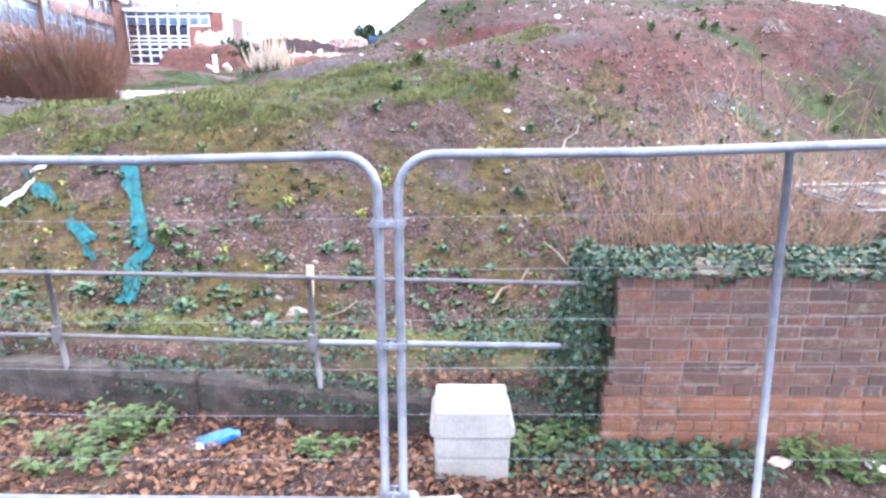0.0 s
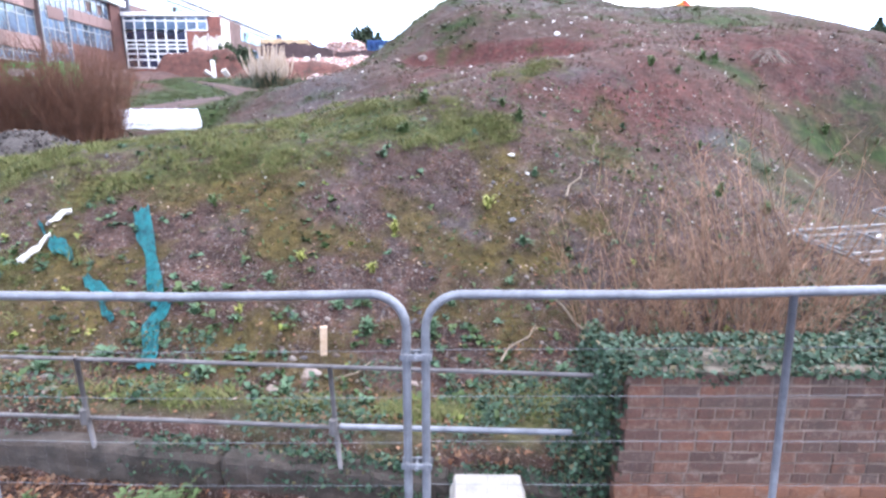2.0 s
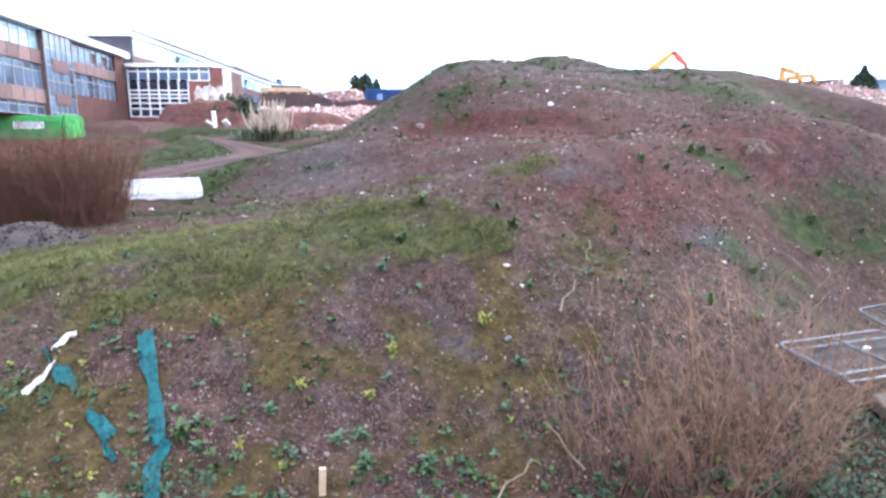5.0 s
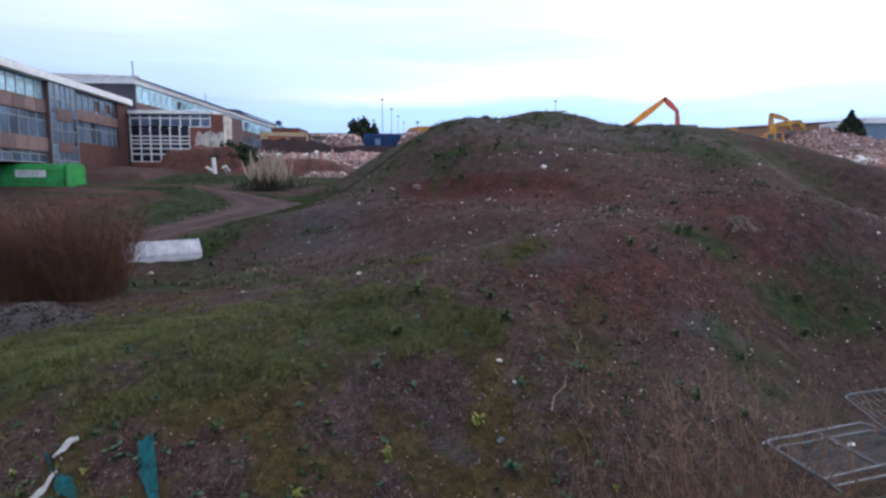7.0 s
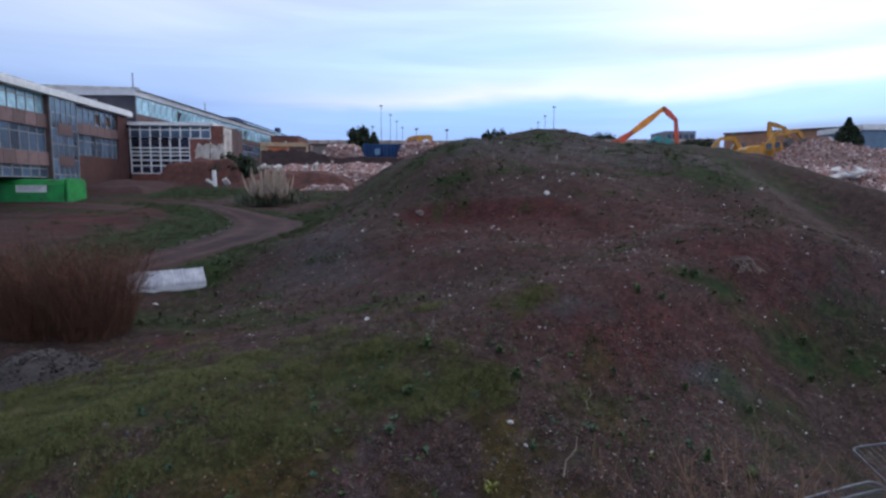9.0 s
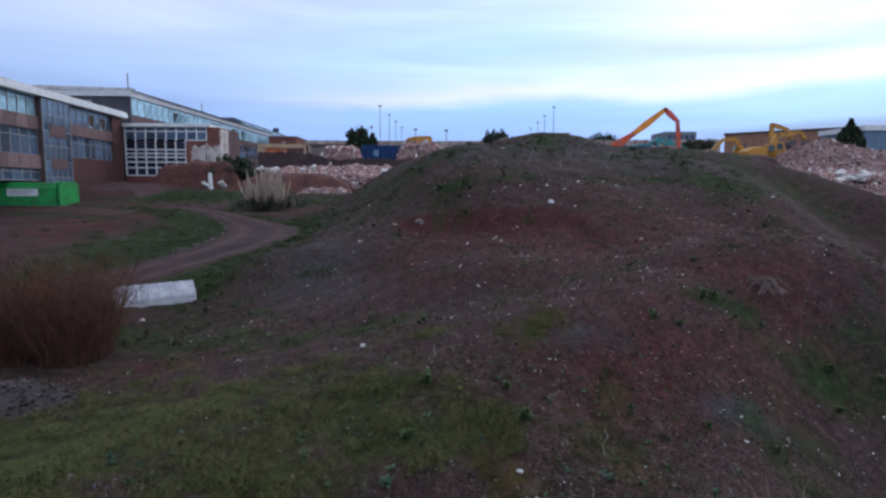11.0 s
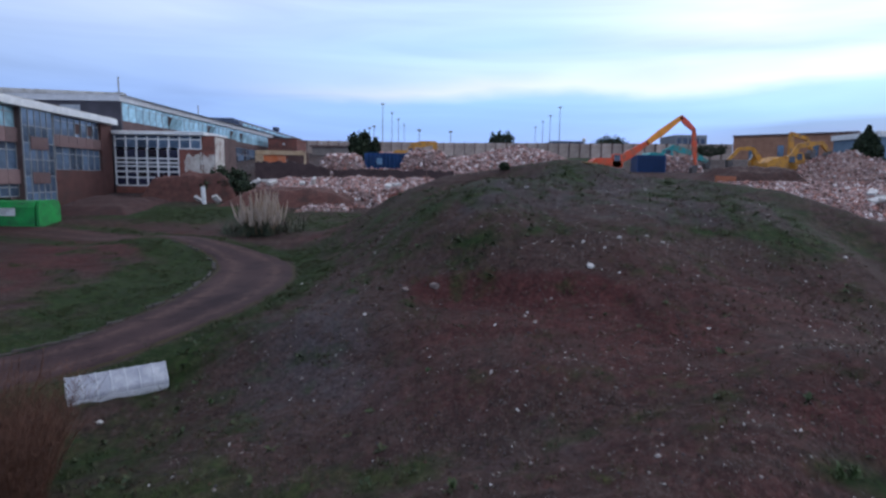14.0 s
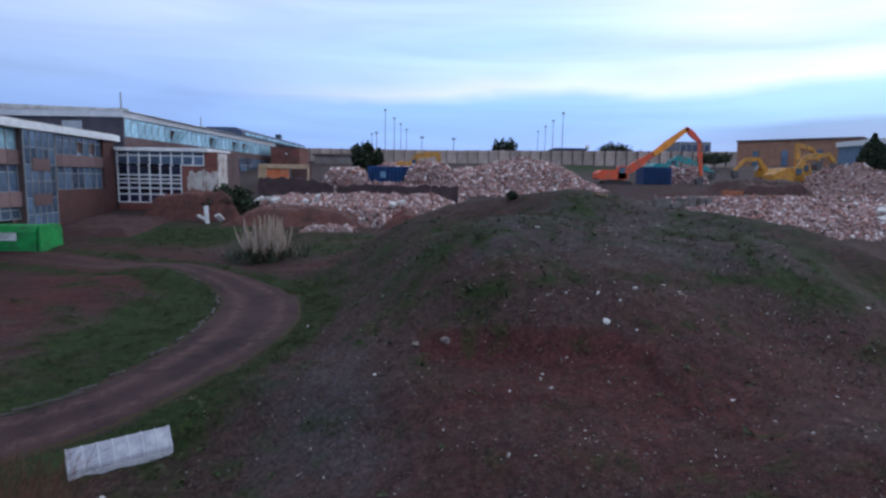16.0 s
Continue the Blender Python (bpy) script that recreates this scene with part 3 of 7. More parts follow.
def road_mesh():
    line = smooth_line(ROAD, 10)
    v, f, k, across = [], [], 13, []
    for i, p in enumerate(line):
        d = (line[min(i + 1, len(line) - 1)] - line[max(i - 1, 0)]).xy.normalized()
        s = Vector((-d.y, d.x))
        wob = 0.25 * (vnoise(i * 0.4, 3.3, 5) - 0.5)
        for j in range(k):
            o = (j / (k - 1) - 0.5) * (2 * p.z + wob)
            x, y = p.x + s.x * o, p.y + s.y * o
            t = j / (k - 1)
            across.append((math.exp(-((abs(t - 0.5) - 0.24) / 0.08) ** 2), abs(2 * t - 1), 0, 1))
            v.append((x, y, 0.03 - (0.09 if j in (0, k - 1) else 0.0) + float(land(x, y)) + 0.05 * float(fbm(x * 0.6, y * 0.6, 3, 3))))
    for i in range(len(line) - 1):
        for j in range(k - 1):
            a = i * k + j
            f.append((a, a + 1, a + k + 1, a + k))
    me = mesh_from("road", v, f, (road_material(),))
    me.color_attributes.new("across", "FLOAT_COLOR", "POINT").data.foreach_set("color", np.array(across, np.float32).ravel())
    me.polygons.foreach_set("use_smooth", np.ones(len(me.polygons), bool))
    return new("road", me)


tagged(road_mesh(), "muddy tarmac access track curving over the site", "road", kind="structure")

# ---- by the fence ----
STEEL = surface("galvanised_steel", (0.096, 0.102, 0.122), (0.169, 0.179, 0.209), 9.0, 0.5, 0.3, 60.0, 0.15, 0.002)
RUSTY = surface("weathered_steel", (0.072, 0.065, 0.066), (0.145, 0.138, 0.147), 7.0, 0.7, 0.4, 50.0, 0.3, 0.003)
CONCRETE = surface("weathered_concrete", (0.039, 0.029, 0.025), (0.088, 0.066, 0.055), 4.0, 0.9, 0.0, 50.0, 0.5, 0.01, stain=(0.041, 0.034, 0.025), stain_scale=2.2)
PALE_CONCRETE = surface("pale_cast_stone", (0.180, 0.171, 0.158), (0.274, 0.262, 0.244), 5.0, 0.85, 0.0, 60.0, 0.35, 0.006, stain=(0.196, 0.144, 0.127), stain_scale=2.6)
FENCE_YAW = -2.6


def fence_panel(m, width, mid, lean, label, low=0.22, top=1.93, group="temporary fence panels", rise=0.0, wire=0.00035, bar=0.021):
    f = thing("mesh_fence", m, label, "fence panel", group)
    r, rc = bar, 0.16

    def add(name, bm, mat=None, smooth=True):
        for v in bm.verts:
            v.co.z += rise * v.co.x
        return part(name, bm, mat or STEEL, f, smooth=smooth)

    a = []
    for k in range(7):
        t = radians(180 - 15 * k)
        a.append((rc + rc * math.cos(t), 0, top - rc + rc * math.sin(t)))
    b = [(width - x, 0, z) for x, _, z in reversed(a)]
    half = (low + top) / 2
    add("frame", tube(bmesh.new(), [(0, 0, low - 0.12), (0, 0, half)] + a + [(width * 0.3, 0, top - 0.012), (width * 0.7, 0, top + 0.004)] + b + [(width, 0, half), (width, 0, low - 0.12)], r, 10))
    add("bottom_rail", tube(bmesh.new(), [(0, 0, low), (width / 2, 0, low - 0.008), (width, 0, low)], r * 0.9, 10))
    add("middle_post", tube(bmesh.new(), [(mid, 0.0, top), (mid + lean / 2, 0, half), (mid + lean, 0, low)], r * 0.82, 10))
    n = 6 if top > 1.7 else 3
    for k in range(n):
        z = low + 0.24 + (top - low) * 0.84 * k / n
        add("cross_wire", tube(bmesh.new(), [(0, 0.012, z), (width * 0.35, 0.02, z - 0.006), (width * 0.7, 0.006, z + 0.004), (width, 0.012, z)], 0.0011 + wire * 0.5, 5))
    first = part("upright_wire", tube(bmesh.new(), [(0, 0.016, low), (0, 0.02, top)], wire, 3, caps=False), RUSTY if wire < 0.001 else STEEL, f, at=pose(0.1, 0, 0.1 * rise))
    for k in range(2, int(width / 0.1)):
        ob = new("upright_wire", first.data)
        ob.parent, ob.matrix_basis = f, pose(k * 0.1, 0, k * 0.1 * rise)
    return f


def lay(origin, along, up):
    """A place for a panel lying down: its width runs along, its height along up."""
    x = Vector(along).normalized()
    z = Vector(up)
    z = (z - x * z.dot(x)).normalized()
    y = z.cross(x)
    return Matrix(((x.x, y.x, z.x, origin[0]), (x.y, y.y, z.y, origin[1]), (x.z, y.z, z.z, origin[2]), (0, 0, 0, 1)))


fence_panel(pose(-0.285, 2.485, -0.022, 0, 0, 180 + FENCE_YAW + 0.6), 3.45, 2.1, 0.02, "galvanised steel temporary fence panel with rounded top corners", rise=-0.013)
RIGHT_FENCE = fence_panel(pose(-0.195, 2.47, -0.020, 0, 0, FENCE_YAW), 3.45, 1.63, 0.07, "galvanised steel temporary fence panel clamped to its neighbour", rise=0.026)


def fence_clamp(z):
    c = new("clamp")
    c.empty_display_size, c.parent, c.matrix_basis = 0.1, RIGHT_FENCE, pose(-0.045, 0.0, z - 0.01)
    for y, n in ((-0.03, "front_plate"), (0.026, "back_plate")):
        bm = boxm(-0.075, 0.075, y - 0.004, y + 0.006, -0.016, 0.016, 0.003)
        for s in (-0.045, 0.045):
            tube(bm, [(s, y, -0.018), (s, y, 0.018)], 0.012, 8)
        part(n, bm, STEEL, c)
    part("bolt", tube(bmesh.new(), [(0, -0.055, 0), (0, 0.045, 0)], 0.008, 6), STEEL, c)


for z in (1.645, 1.075, 0.29):
    fence_clamp(z)


def fence_foot(x, y, yaw):
    f = thing("concrete_block", pose(x, y, 0.05, 0, 0, yaw), "grey concrete foot block under the fence posts", "block", "fence blocks")
    bm = boxm(-0.33, 0.33, -0.11, 0.11, 0, 0.11, 0.02)
    box(bm, -0.10, 0.10, -0.09, 0.09, 0.11, 0.16, 0.015)
    part("block", bm, surface("foot_concrete", (0.17, 0.17, 0.18), (0.30, 0.30, 0.31), 6.0, 0.9, relief=0.5), f)
    part("socket", tube(bmesh.new(), [(0.03, 0, 0.14), (0.03, 0, 0.21)], 0.03, 10), STEEL, f)
    part("socket", tube(bmesh.new(), [(-0.06, 0, 0.14), (-0.06, 0, 0.21)], 0.03, 10), STEEL, f)


fence_foot(-0.22, 2.47, 4)
fence_foot(3.24, 2.31, 3)
fence_foot(-3.72, 2.6, -2)

# railing on the low wall
r_ = thing("railing", pose(0, 0, 0), "two-rail weathered tube railing along a low concrete wall", "railing")
for z0, z1, mt, n in ((1.02, 1.045, RUSTY, "top_rail"), (0.565, 0.60, RUSTY, "lower_rail")):
    x1 = 1.02 if n == "top_rail" else -0.78
    t1 = (x1 + 4.6) / 5.62
    part(n, tube(bmesh.new(), [(-4.6, 3.86, z0), (-2.0, 3.86 - 0.46 * 2.6 / 5.62, z0 + 0.01 + (z1 - z0) * 0.45), (x1, 3.86 - 0.46 * t1, z0 + (z1 - z0) * t1)], 0.0155, 8), mt, r_, smooth=True)
part("lower_rail", tube(bmesh.new(), [(-0.82, 3.55, 0.597), (1.03, 3.40, 0.63)], 0.021, 8), STEEL, r_, "bright galvanised tube sleeved on", smooth=True)
for x, lean in ((-2.66, 0.03), (-0.87, 0.04), (-4.45, 0.0)):
    y = 3.86 - 0.46 * (x + 4.6) / 5.62
    part("post", tube(bmesh.new(), [(x, y, 1.05), (x + lean / 2, y, 0.6), (x + lean, y + 0.01, 0.26)], 0.018, 8), RUSTY, r_, smooth=True)
    part("collar", tube(bmesh.new(), [(x + 0.01, y - 0.02, 0.55), (x + 0.012, y - 0.02, 0.66)], 0.032, 8), RUSTY, r_)


KERB_CONCRETE = surface("old_kerb_concrete", (0.013, 0.010, 0.008), (0.058, 0.045, 0.039), 6.0, 0.95, 0.0, 34.0, 0.9, 0.02, stain=(0.022, 0.014, 0.010), stain_scale=3.4)


def low_wall():
    m = pose(-5.2, 3.92, 0.0, 0, 0, -4.6)
    w = thing("low_wall", m, "low weathered concrete retaining kerb with mossy top", "kerb wall")
    x = 0.0
    rng = random.Random(4)
    while x < 6.1:
        n = rng.uniform(1.6, 2.1)
        o = rng.uniform(-0.012, 0.012)
        bm = boxm(x + 0.003, x + n - 0.003, -0.03 + o, 0.17, -0.4, 0.362, 0.03)
        bmesh.ops.subdivide_edges(bm, edges=[e for e in bm.edges if e.calc_length() > 0.3], cuts=16, use_grid_fill=True)
        for v in bm.verts:
            if v.co.z > 0:
                v.co.z -= 0.055 * max(0, v.co.x - 2.4)
            v.co += 0.022 * noise.noise_vector(v.co * 4) + 0.014 * noise.noise_vector(v.co * 13)
        part("kerb_block", bm, KERB_CONCRETE, w)
        x += n


low_wall()


def gate_pier():
    p = thing("pier", pose(0.165, 3.0, -0.085, 0, 0, -1.0), "short pale stone pier with an overhanging cap", "pier")
    for n, w, d, z0, z1, b in (("base_block", 0.415, 0.30, -0.2, 0.27, 0.014), ("middle_block", 0.425, 0.31, 0.275, 0.405, 0.012)):
        part(n, boxm(-w / 2, w / 2, -d / 2, d / 2, z0, z1, b), PALE_CONCRETE, p)
    bm = bmesh.new()
    o = [(-0.21, 0.41), (0.21, 0.41), (0.236, 0.43), (0.236, 0.485), (0.217, 0.505), (0.208, 0.578), (-0.208, 0.578), (-0.217, 0.505), (-0.236, 0.485), (-0.236, 0.43)]
    prism(bm, o, -0.17, 0.17)
    bmesh.ops.bevel(bm, geom=bm.edges[:], offset=0.01, segments=1, affect="EDGES")
    part("cap", bm, PALE_CONCRETE, p)


gate_pier()

# brick wall


def brick_material(name, tones, stain):
    """Each brick has its own tone; soot and lime run over many of them."""
    m, n, l, p = mat_new(name)
    o = n.new("ShaderNodeObjectInfo").outputs["Random"]
    c = ramp(n, l, o, [(i / (len(tones) - 1), t) for i, t in enumerate(tones)]).outputs[0]
    where = n.new("ShaderNodeNewGeometry").outputs["Position"]
    grain, soot, lime = noise_node(n, l, 60, 4, 0.7, vec=where), noise_node(n, l, 3.0, 7, 0.74, vec=where), noise_node(n, l, 7.5, 6, 0.75, vec=where)
    c = mix(n, l, 0.65, c, ramp(n, l, grain.outputs[0], ((0.3, (0.45,) * 3), (0.7, (1.15,) * 3))).outputs[0], "MULTIPLY")
    c = mix(n, l, ramp(n, l, soot.outputs[0], ((0.50, (0, 0, 0)), (0.64, (stain * 0.85,) * 3))).outputs[0], c, (0.036, 0.022, 0.018))
    c = mix(n, l, ramp(n, l, lime.outputs[0], ((0.52, (0, 0, 0)), (0.70, (0.7,) * 3))).outputs[0], c, (0.165, 0.124, 0.104))
    l.new(c, p.inputs["Base Color"])
    p.inputs["Roughness"].default_value = 0.93
    bump(n, l, p, grain.outputs[0], 0.6, 0.006)
    return m


BRICK = brick_material("old_red_brick", [(0.044, 0.023, 0.019), (0.078, 0.035, 0.026), (0.092, 0.042, 0.029), (0.056, 0.033, 0.028), (0.117, 0.047, 0.028), (0.070, 0.030, 0.022)], 0.9)
BRICK_LOW = brick_material("orange_brick", [(0.098, 0.040, 0.023), (0.133, 0.054, 0.029), (0.114, 0.048, 0.029), (0.144, 0.062, 0.034)], 0.6)
MORTAR = surface("lime_mortar", (0.083, 0.059, 0.049), (0.174, 0.129, 0.109), 5.0, 0.95, relief=0.6, stain=(0.053, 0.032, 0.027), stain_scale=2.4)
WALL_X, WALL_Y, WALL_Z, WALL_LEN = 1.03, 3.22, 0.085, 3.75
wall_brick = thing("wall_brick", pose(WALL_X, WALL_Y, WALL_Z, 0, 0, -0.8), "old garden wall of worn red brick with pale joints", "wall", kind="structure")
part("mortar_core", boxm(0.012, WALL_LEN, 0.002, 0.34, -0.1, 1.075), MORTAR, wall_brick)

part("plinth_mortar", boxm(-0.035, WALL_LEN, -0.0235, 0.0, -0.2, 0.302), BRICK_LOW, wall_brick, "orange brick dust and mortar smeared over the lowest courses")
COPING = surface("mossy_mortar", (0.045, 0.040, 0.028), (0.150, 0.120, 0.100), 7.0, 0.95, relief=0.6)
# strip of debris and mortar along the wall's top
bm = boxm(-0.005, WALL_LEN, -0.008, 0.35, 1.074, 1.092, 0.006)
bmesh.ops.subdivide_edges(bm, edges=[e for e in bm.edges if e.calc_length() > 0.5], cuts=30, use_grid_fill=True)
for v in bm.verts:
    v.co += Vector((0, 0.02, 0.018)) * noise.noise(v.co * 5)
part("coping", bm, COPING, wall_brick, "crumbling mossy mortar capping")

bm = boxm(2.2, 3.7, 0.0, 0.10, 1.090, 1.106, 0.006)
bmesh.ops.subdivide_edges(bm, edges=[e for e in bm.edges if e.calc_length() > 0.5], cuts=24, use_grid_fill=True)
for v in bm.verts:
    v.co += Vector((0.02, 0.045, 0.016)) * noise.noise(v.co * 5)
part("coping_slab", bm, PALE_CONCRETE, wall_brick, "pale cracked coping slab")

# ---- weeds, leaves, litter ----
LEAF = pieces("weed_leaf", [(0.025, 0.053, 0.017), (0.036, 0.068, 0.022), (0.051, 0.081, 0.027), (0.020, 0.043, 0.017)], 0.6)
LEAF_BLUE = pieces("dock_leaf", [(0.029, 0.066, 0.038), (0.041, 0.083, 0.048), (0.056, 0.102, 0.056), (0.023, 0.053, 0.034)], 0.6)
LEAF_YELLOW = pieces("yellow_weed_leaf", [(0.133, 0.163, 0.031), (0.177, 0.190, 0.044), (0.097, 0.141, 0.031)], 0.6)
IVY_LEAF = pieces("ivy_leaf", [(0.014, 0.034, 0.020), (0.020, 0.046, 0.027), (0.030, 0.062, 0.038), (0.046, 0.080, 0.054), (0.017, 0.038, 0.022), (0.034, 0.066, 0.034), (0.025, 0.054, 0.036), (0.078, 0.066, 0.034)], 0.65)
DEAD_LEAF = pieces("dead_leaf", [(0.112, 0.050, 0.026), (0.143, 0.069, 0.039), (0.064, 0.032, 0.019), (0.176, 0.098, 0.060), (0.046, 0.026, 0.018), (0.090, 0.042, 0.023), (0.128, 0.079, 0.054)], 0.8)
STRAW = pieces("dry_stem", [(0.221, 0.149, 0.089), (0.281, 0.200, 0.128), (0.178, 0.111, 0.068), (0.246, 0.162, 0.106)], 0.8)


def leaf_shape(long, wide, lift, segs=3):
    """A leaf that rises and bends over: points and triangles, growing along +x."""
    v, f = [], []
    for i in range(segs + 1):
        t = i / segs
        w = wide * math.sin(math.pi * min(1, 0.12 + 0.86 * t)) * (0.5 if i == 0 else 1)
        z = lift * (t - 0.75 * t * t) * 1.6
        v += [(long * t, -w, z + 0.25 * w), (long * t, 0, z), (long * t, w, z + 0.25 * w)]
    for i in range(segs):
        a = 3 * i
        for k in (0, 1):
            f += [(a + k, a + k + 1, a + k + 4), (a + k, a + k + 4, a + k + 3)]
    return np.array(v), np.array(f)


def leaf_mesh(name, long, wide, lift, mat):
    lv, lf = leaf_shape(long, wide, lift)
    me = mesh_from(name, lv, lf, (mat,))
    me.polygons.foreach_set("use_smooth", np.ones(len(me.polygons), bool))
    return me


DOCK_LEAVES = [leaf_mesh("leaf", 0.17 * k, 0.036, 0.10 + 0.03 * i, LEAF_BLUE) for i, k in enumerate((1.0, 0.8, 1.15))]
WEED_LEAVES = [leaf_mesh("leaf", 0.13 * k, 0.026, 0.12 + 0.05 * i, LEAF) for i, k in enumerate((1.0, 0.8, 1.2))]
YELLOW_LEAVES = [leaf_mesh("leaf", 0.12 * k, 0.020, 0.12 + 0.05 * i, LEAF_YELLOW) for i, k in enumerate((1.0, 0.75, 1.2))]


def plants(name, meshes, spots, size, leaves, label, seed):
    rng = random.Random(seed)
    for x, y in spots:
        s = rng.uniform(*size)
        t = thing(name, pose(x, y, ground_z(x, y) - 0.01, rng.uniform(-4, 14), rng.uniform(-8, 8), rng.uniform(0, 360)), label, "plant", name + "s on the bank")
        for k in range(leaves + rng.randint(-2, 3)):
            ob = new("leaf", rng.choice(meshes))
            ob.parent = t
            q = s * rng.uniform(0.6, 1.1)
            ob.matrix_basis = pose(rng.gauss(0, 0.02) * s, rng.gauss(0, 0.02) * s, 0.004 * k * s, 0, -rng.uniform(-8, 42), 137.5 * k + rng.uniform(-20, 20)) @ Matrix.Diagonal((q, q, q, 1))


plants("dock_plant", DOCK_LEAVES, [(1.2, 8.0), (-2.0, 6.0), (0.7, 6.4), (0.0, 6.0), (-1.2, 5.8), (-1.0, 5.9), (-0.9, 5.7), (-0.2, 5.7), (0.9, 6.9), (-0.9, 8.0), (-2.7, 5.8), (2.9, 9.7), (2.2, 8.4), (-0.04, 5.15), (-2.23, 5.53), (-2.64, 5.54), (-0.27, 5.61), (-0.87, 5.6), (-2.3, 4.8), (-3.2, 4.9), (-3.6, 4.6), (0.6, 4.9), (1.1, 5.2), (-0.8, 4.5), (0.3, 4.4),  (-1.5, 4.6)], (0.55, 0.95), 16, "broad-leaved bluish-green weed growing on stony earth", 3)
plants("weed_plant", WEED_LEAVES, [(-0.7, 8.7), (1.1, 9.0), (0.9, 9.7), (-2.9, 7.0), (-2.8, 5.6), (-0.4, 9.8), (-0.5, 13.3), (3.9, 11.4), (4.4, 11.4), (5.6, 12.5), (5.3, 12.4), (3.9, 8.2), (4.6, 8.1), (7.6, 11.3), (9.0, 12.1), (5.4, 9.7), (4.2, 9.7), (7.9, 12.1), (-2.1, 8.4), (-8.0, 20.0), (-6.7, 19.0), (1.05, 9.05), (-0.62, 8.75), (-0.4, 9.85)], (0.75, 1.2), 22, "dense green weed clump on rough ground", 4)
plants("yellow_weed", YELLOW_LEAVES, [(0.5, 7.4), (-0.7, 6.9), (-0.9, 6.3), (-2.2, 5.6), (-1.7, 6.3)], (0.7, 1.1), 22, "yellow-green spurge plant on stony bank", 5)

NETTLE_LEAVES = [leaf_mesh("leaf", 0.050 * k, 0.015, 0.012, LEAF) for k in (1.0, 0.75, 1.3)]


def nettle(x, y, tall, wide, shoots, seed):
    """A bushy clump of leafy shoots."""
    rng = random.Random(seed)
    t = thing("nettle_clump", pose(x, y, ground_z(x, y) - 0.01), "bushy dark green leafy weeds beside the fence", "plant", "leafy weeds by the fence")
    for k in range(shoots):
        a, r = rng.uniform(0, 6.283), wide * math.sqrt(rng.uniform(0, 1))
        bx, by, h = r * math.cos(a), r * math.sin(a), tall * rng.uniform(0.45, 1.0) * (1 - 0.45 * r / wide)
        part("shoot", tube(bmesh.new(), [(bx * 0.7, by * 0.7, 0), (bx, by, h * 0.6), (bx * 1.1, by * 1.1, h)], 0.003, 4, 0.0015), LEAF, t)
        for j in range(12):
            ob = new("leaf", rng.choice(NETTLE_LEAVES))
            ob.parent = t
            q = rng.uniform(0.6, 1.25)
            ob.matrix_basis = pose(bx * (1 + 0.01 * j), by * (1 + 0.01 * j), h * (0.2 + 0.8 * j / 11), 0, rng.uniform(-25, 25), 100 * j + rng.uniform(-30, 30)) @ Matrix.Diagonal((q, q, q, 1))


for i, (x, y, h, w, n) in enumerate(((-2.12, 3.2, 0.30, 0.24, 20), (-1.95, 3.38, 0.26, 0.18, 13), (-2.2, 2.95, 0.22, 0.2, 13), (-2.0, 2.85, 0.16, 0.16, 8), (-0.77, 3.12, 0.2, 0.12, 8), (-0.62, 3.3, 0.14, 0.1, 6), (0.51, 3.18, 0.28, 0.16, 12), (0.8, 3.25, 0.2, 0.2, 12), (1.25, 2.98, 0.14, 0.16, 10), (1.55, 2.98, 0.12, 0.14, 8), (2.18, 2.98, 0.24, 0.17, 14), (2.45, 2.95, 0.2, 0.15, 10), (2.8, 2.96, 0.12, 0.16, 7), (-2.9, 3.3, 0.14, 0.16, 7))):
    nettle(x, y, h, w, n, 200 + i)

RNG = np.random.default_rng(11)


def on_ground(n, x0, x1, y0, y1, keep=None, rng=RNG):
    x, y = rng.uniform(x0, x1, n), rng.uniform(y0, y1, n)
    if keep is not None:
        k = rng.uniform(0, 1, n) < keep(x, y)
        x, y = x[k], y[k]
    return np.stack([x, y, rough_land(x, y)], -1)


def put(p, m, sink=0.0):
    m[:, :3, 3] = p
    m[:, 2, 3] -= sink
    return m


# stones
def stone_shape(seed, sub=1):
    bm = bmesh.new()
    bmesh.ops.create_icosphere(bm, subdivisions=sub, radius=1.0)
    for v in bm.verts:
        v.co = Vector((v.co.x, v.co.y * 0.8, v.co.z * 0.6)) * (1 + 0.45 * noise.noise(v.co * 1.3 + Vector((seed * 7.1, 0, 0))))
    v = np.array([tuple(q.co) for q in bm.verts])
    f = np.array([[q.index for q in t.verts] for t in bm.faces])
    bm.free()
    return v, f


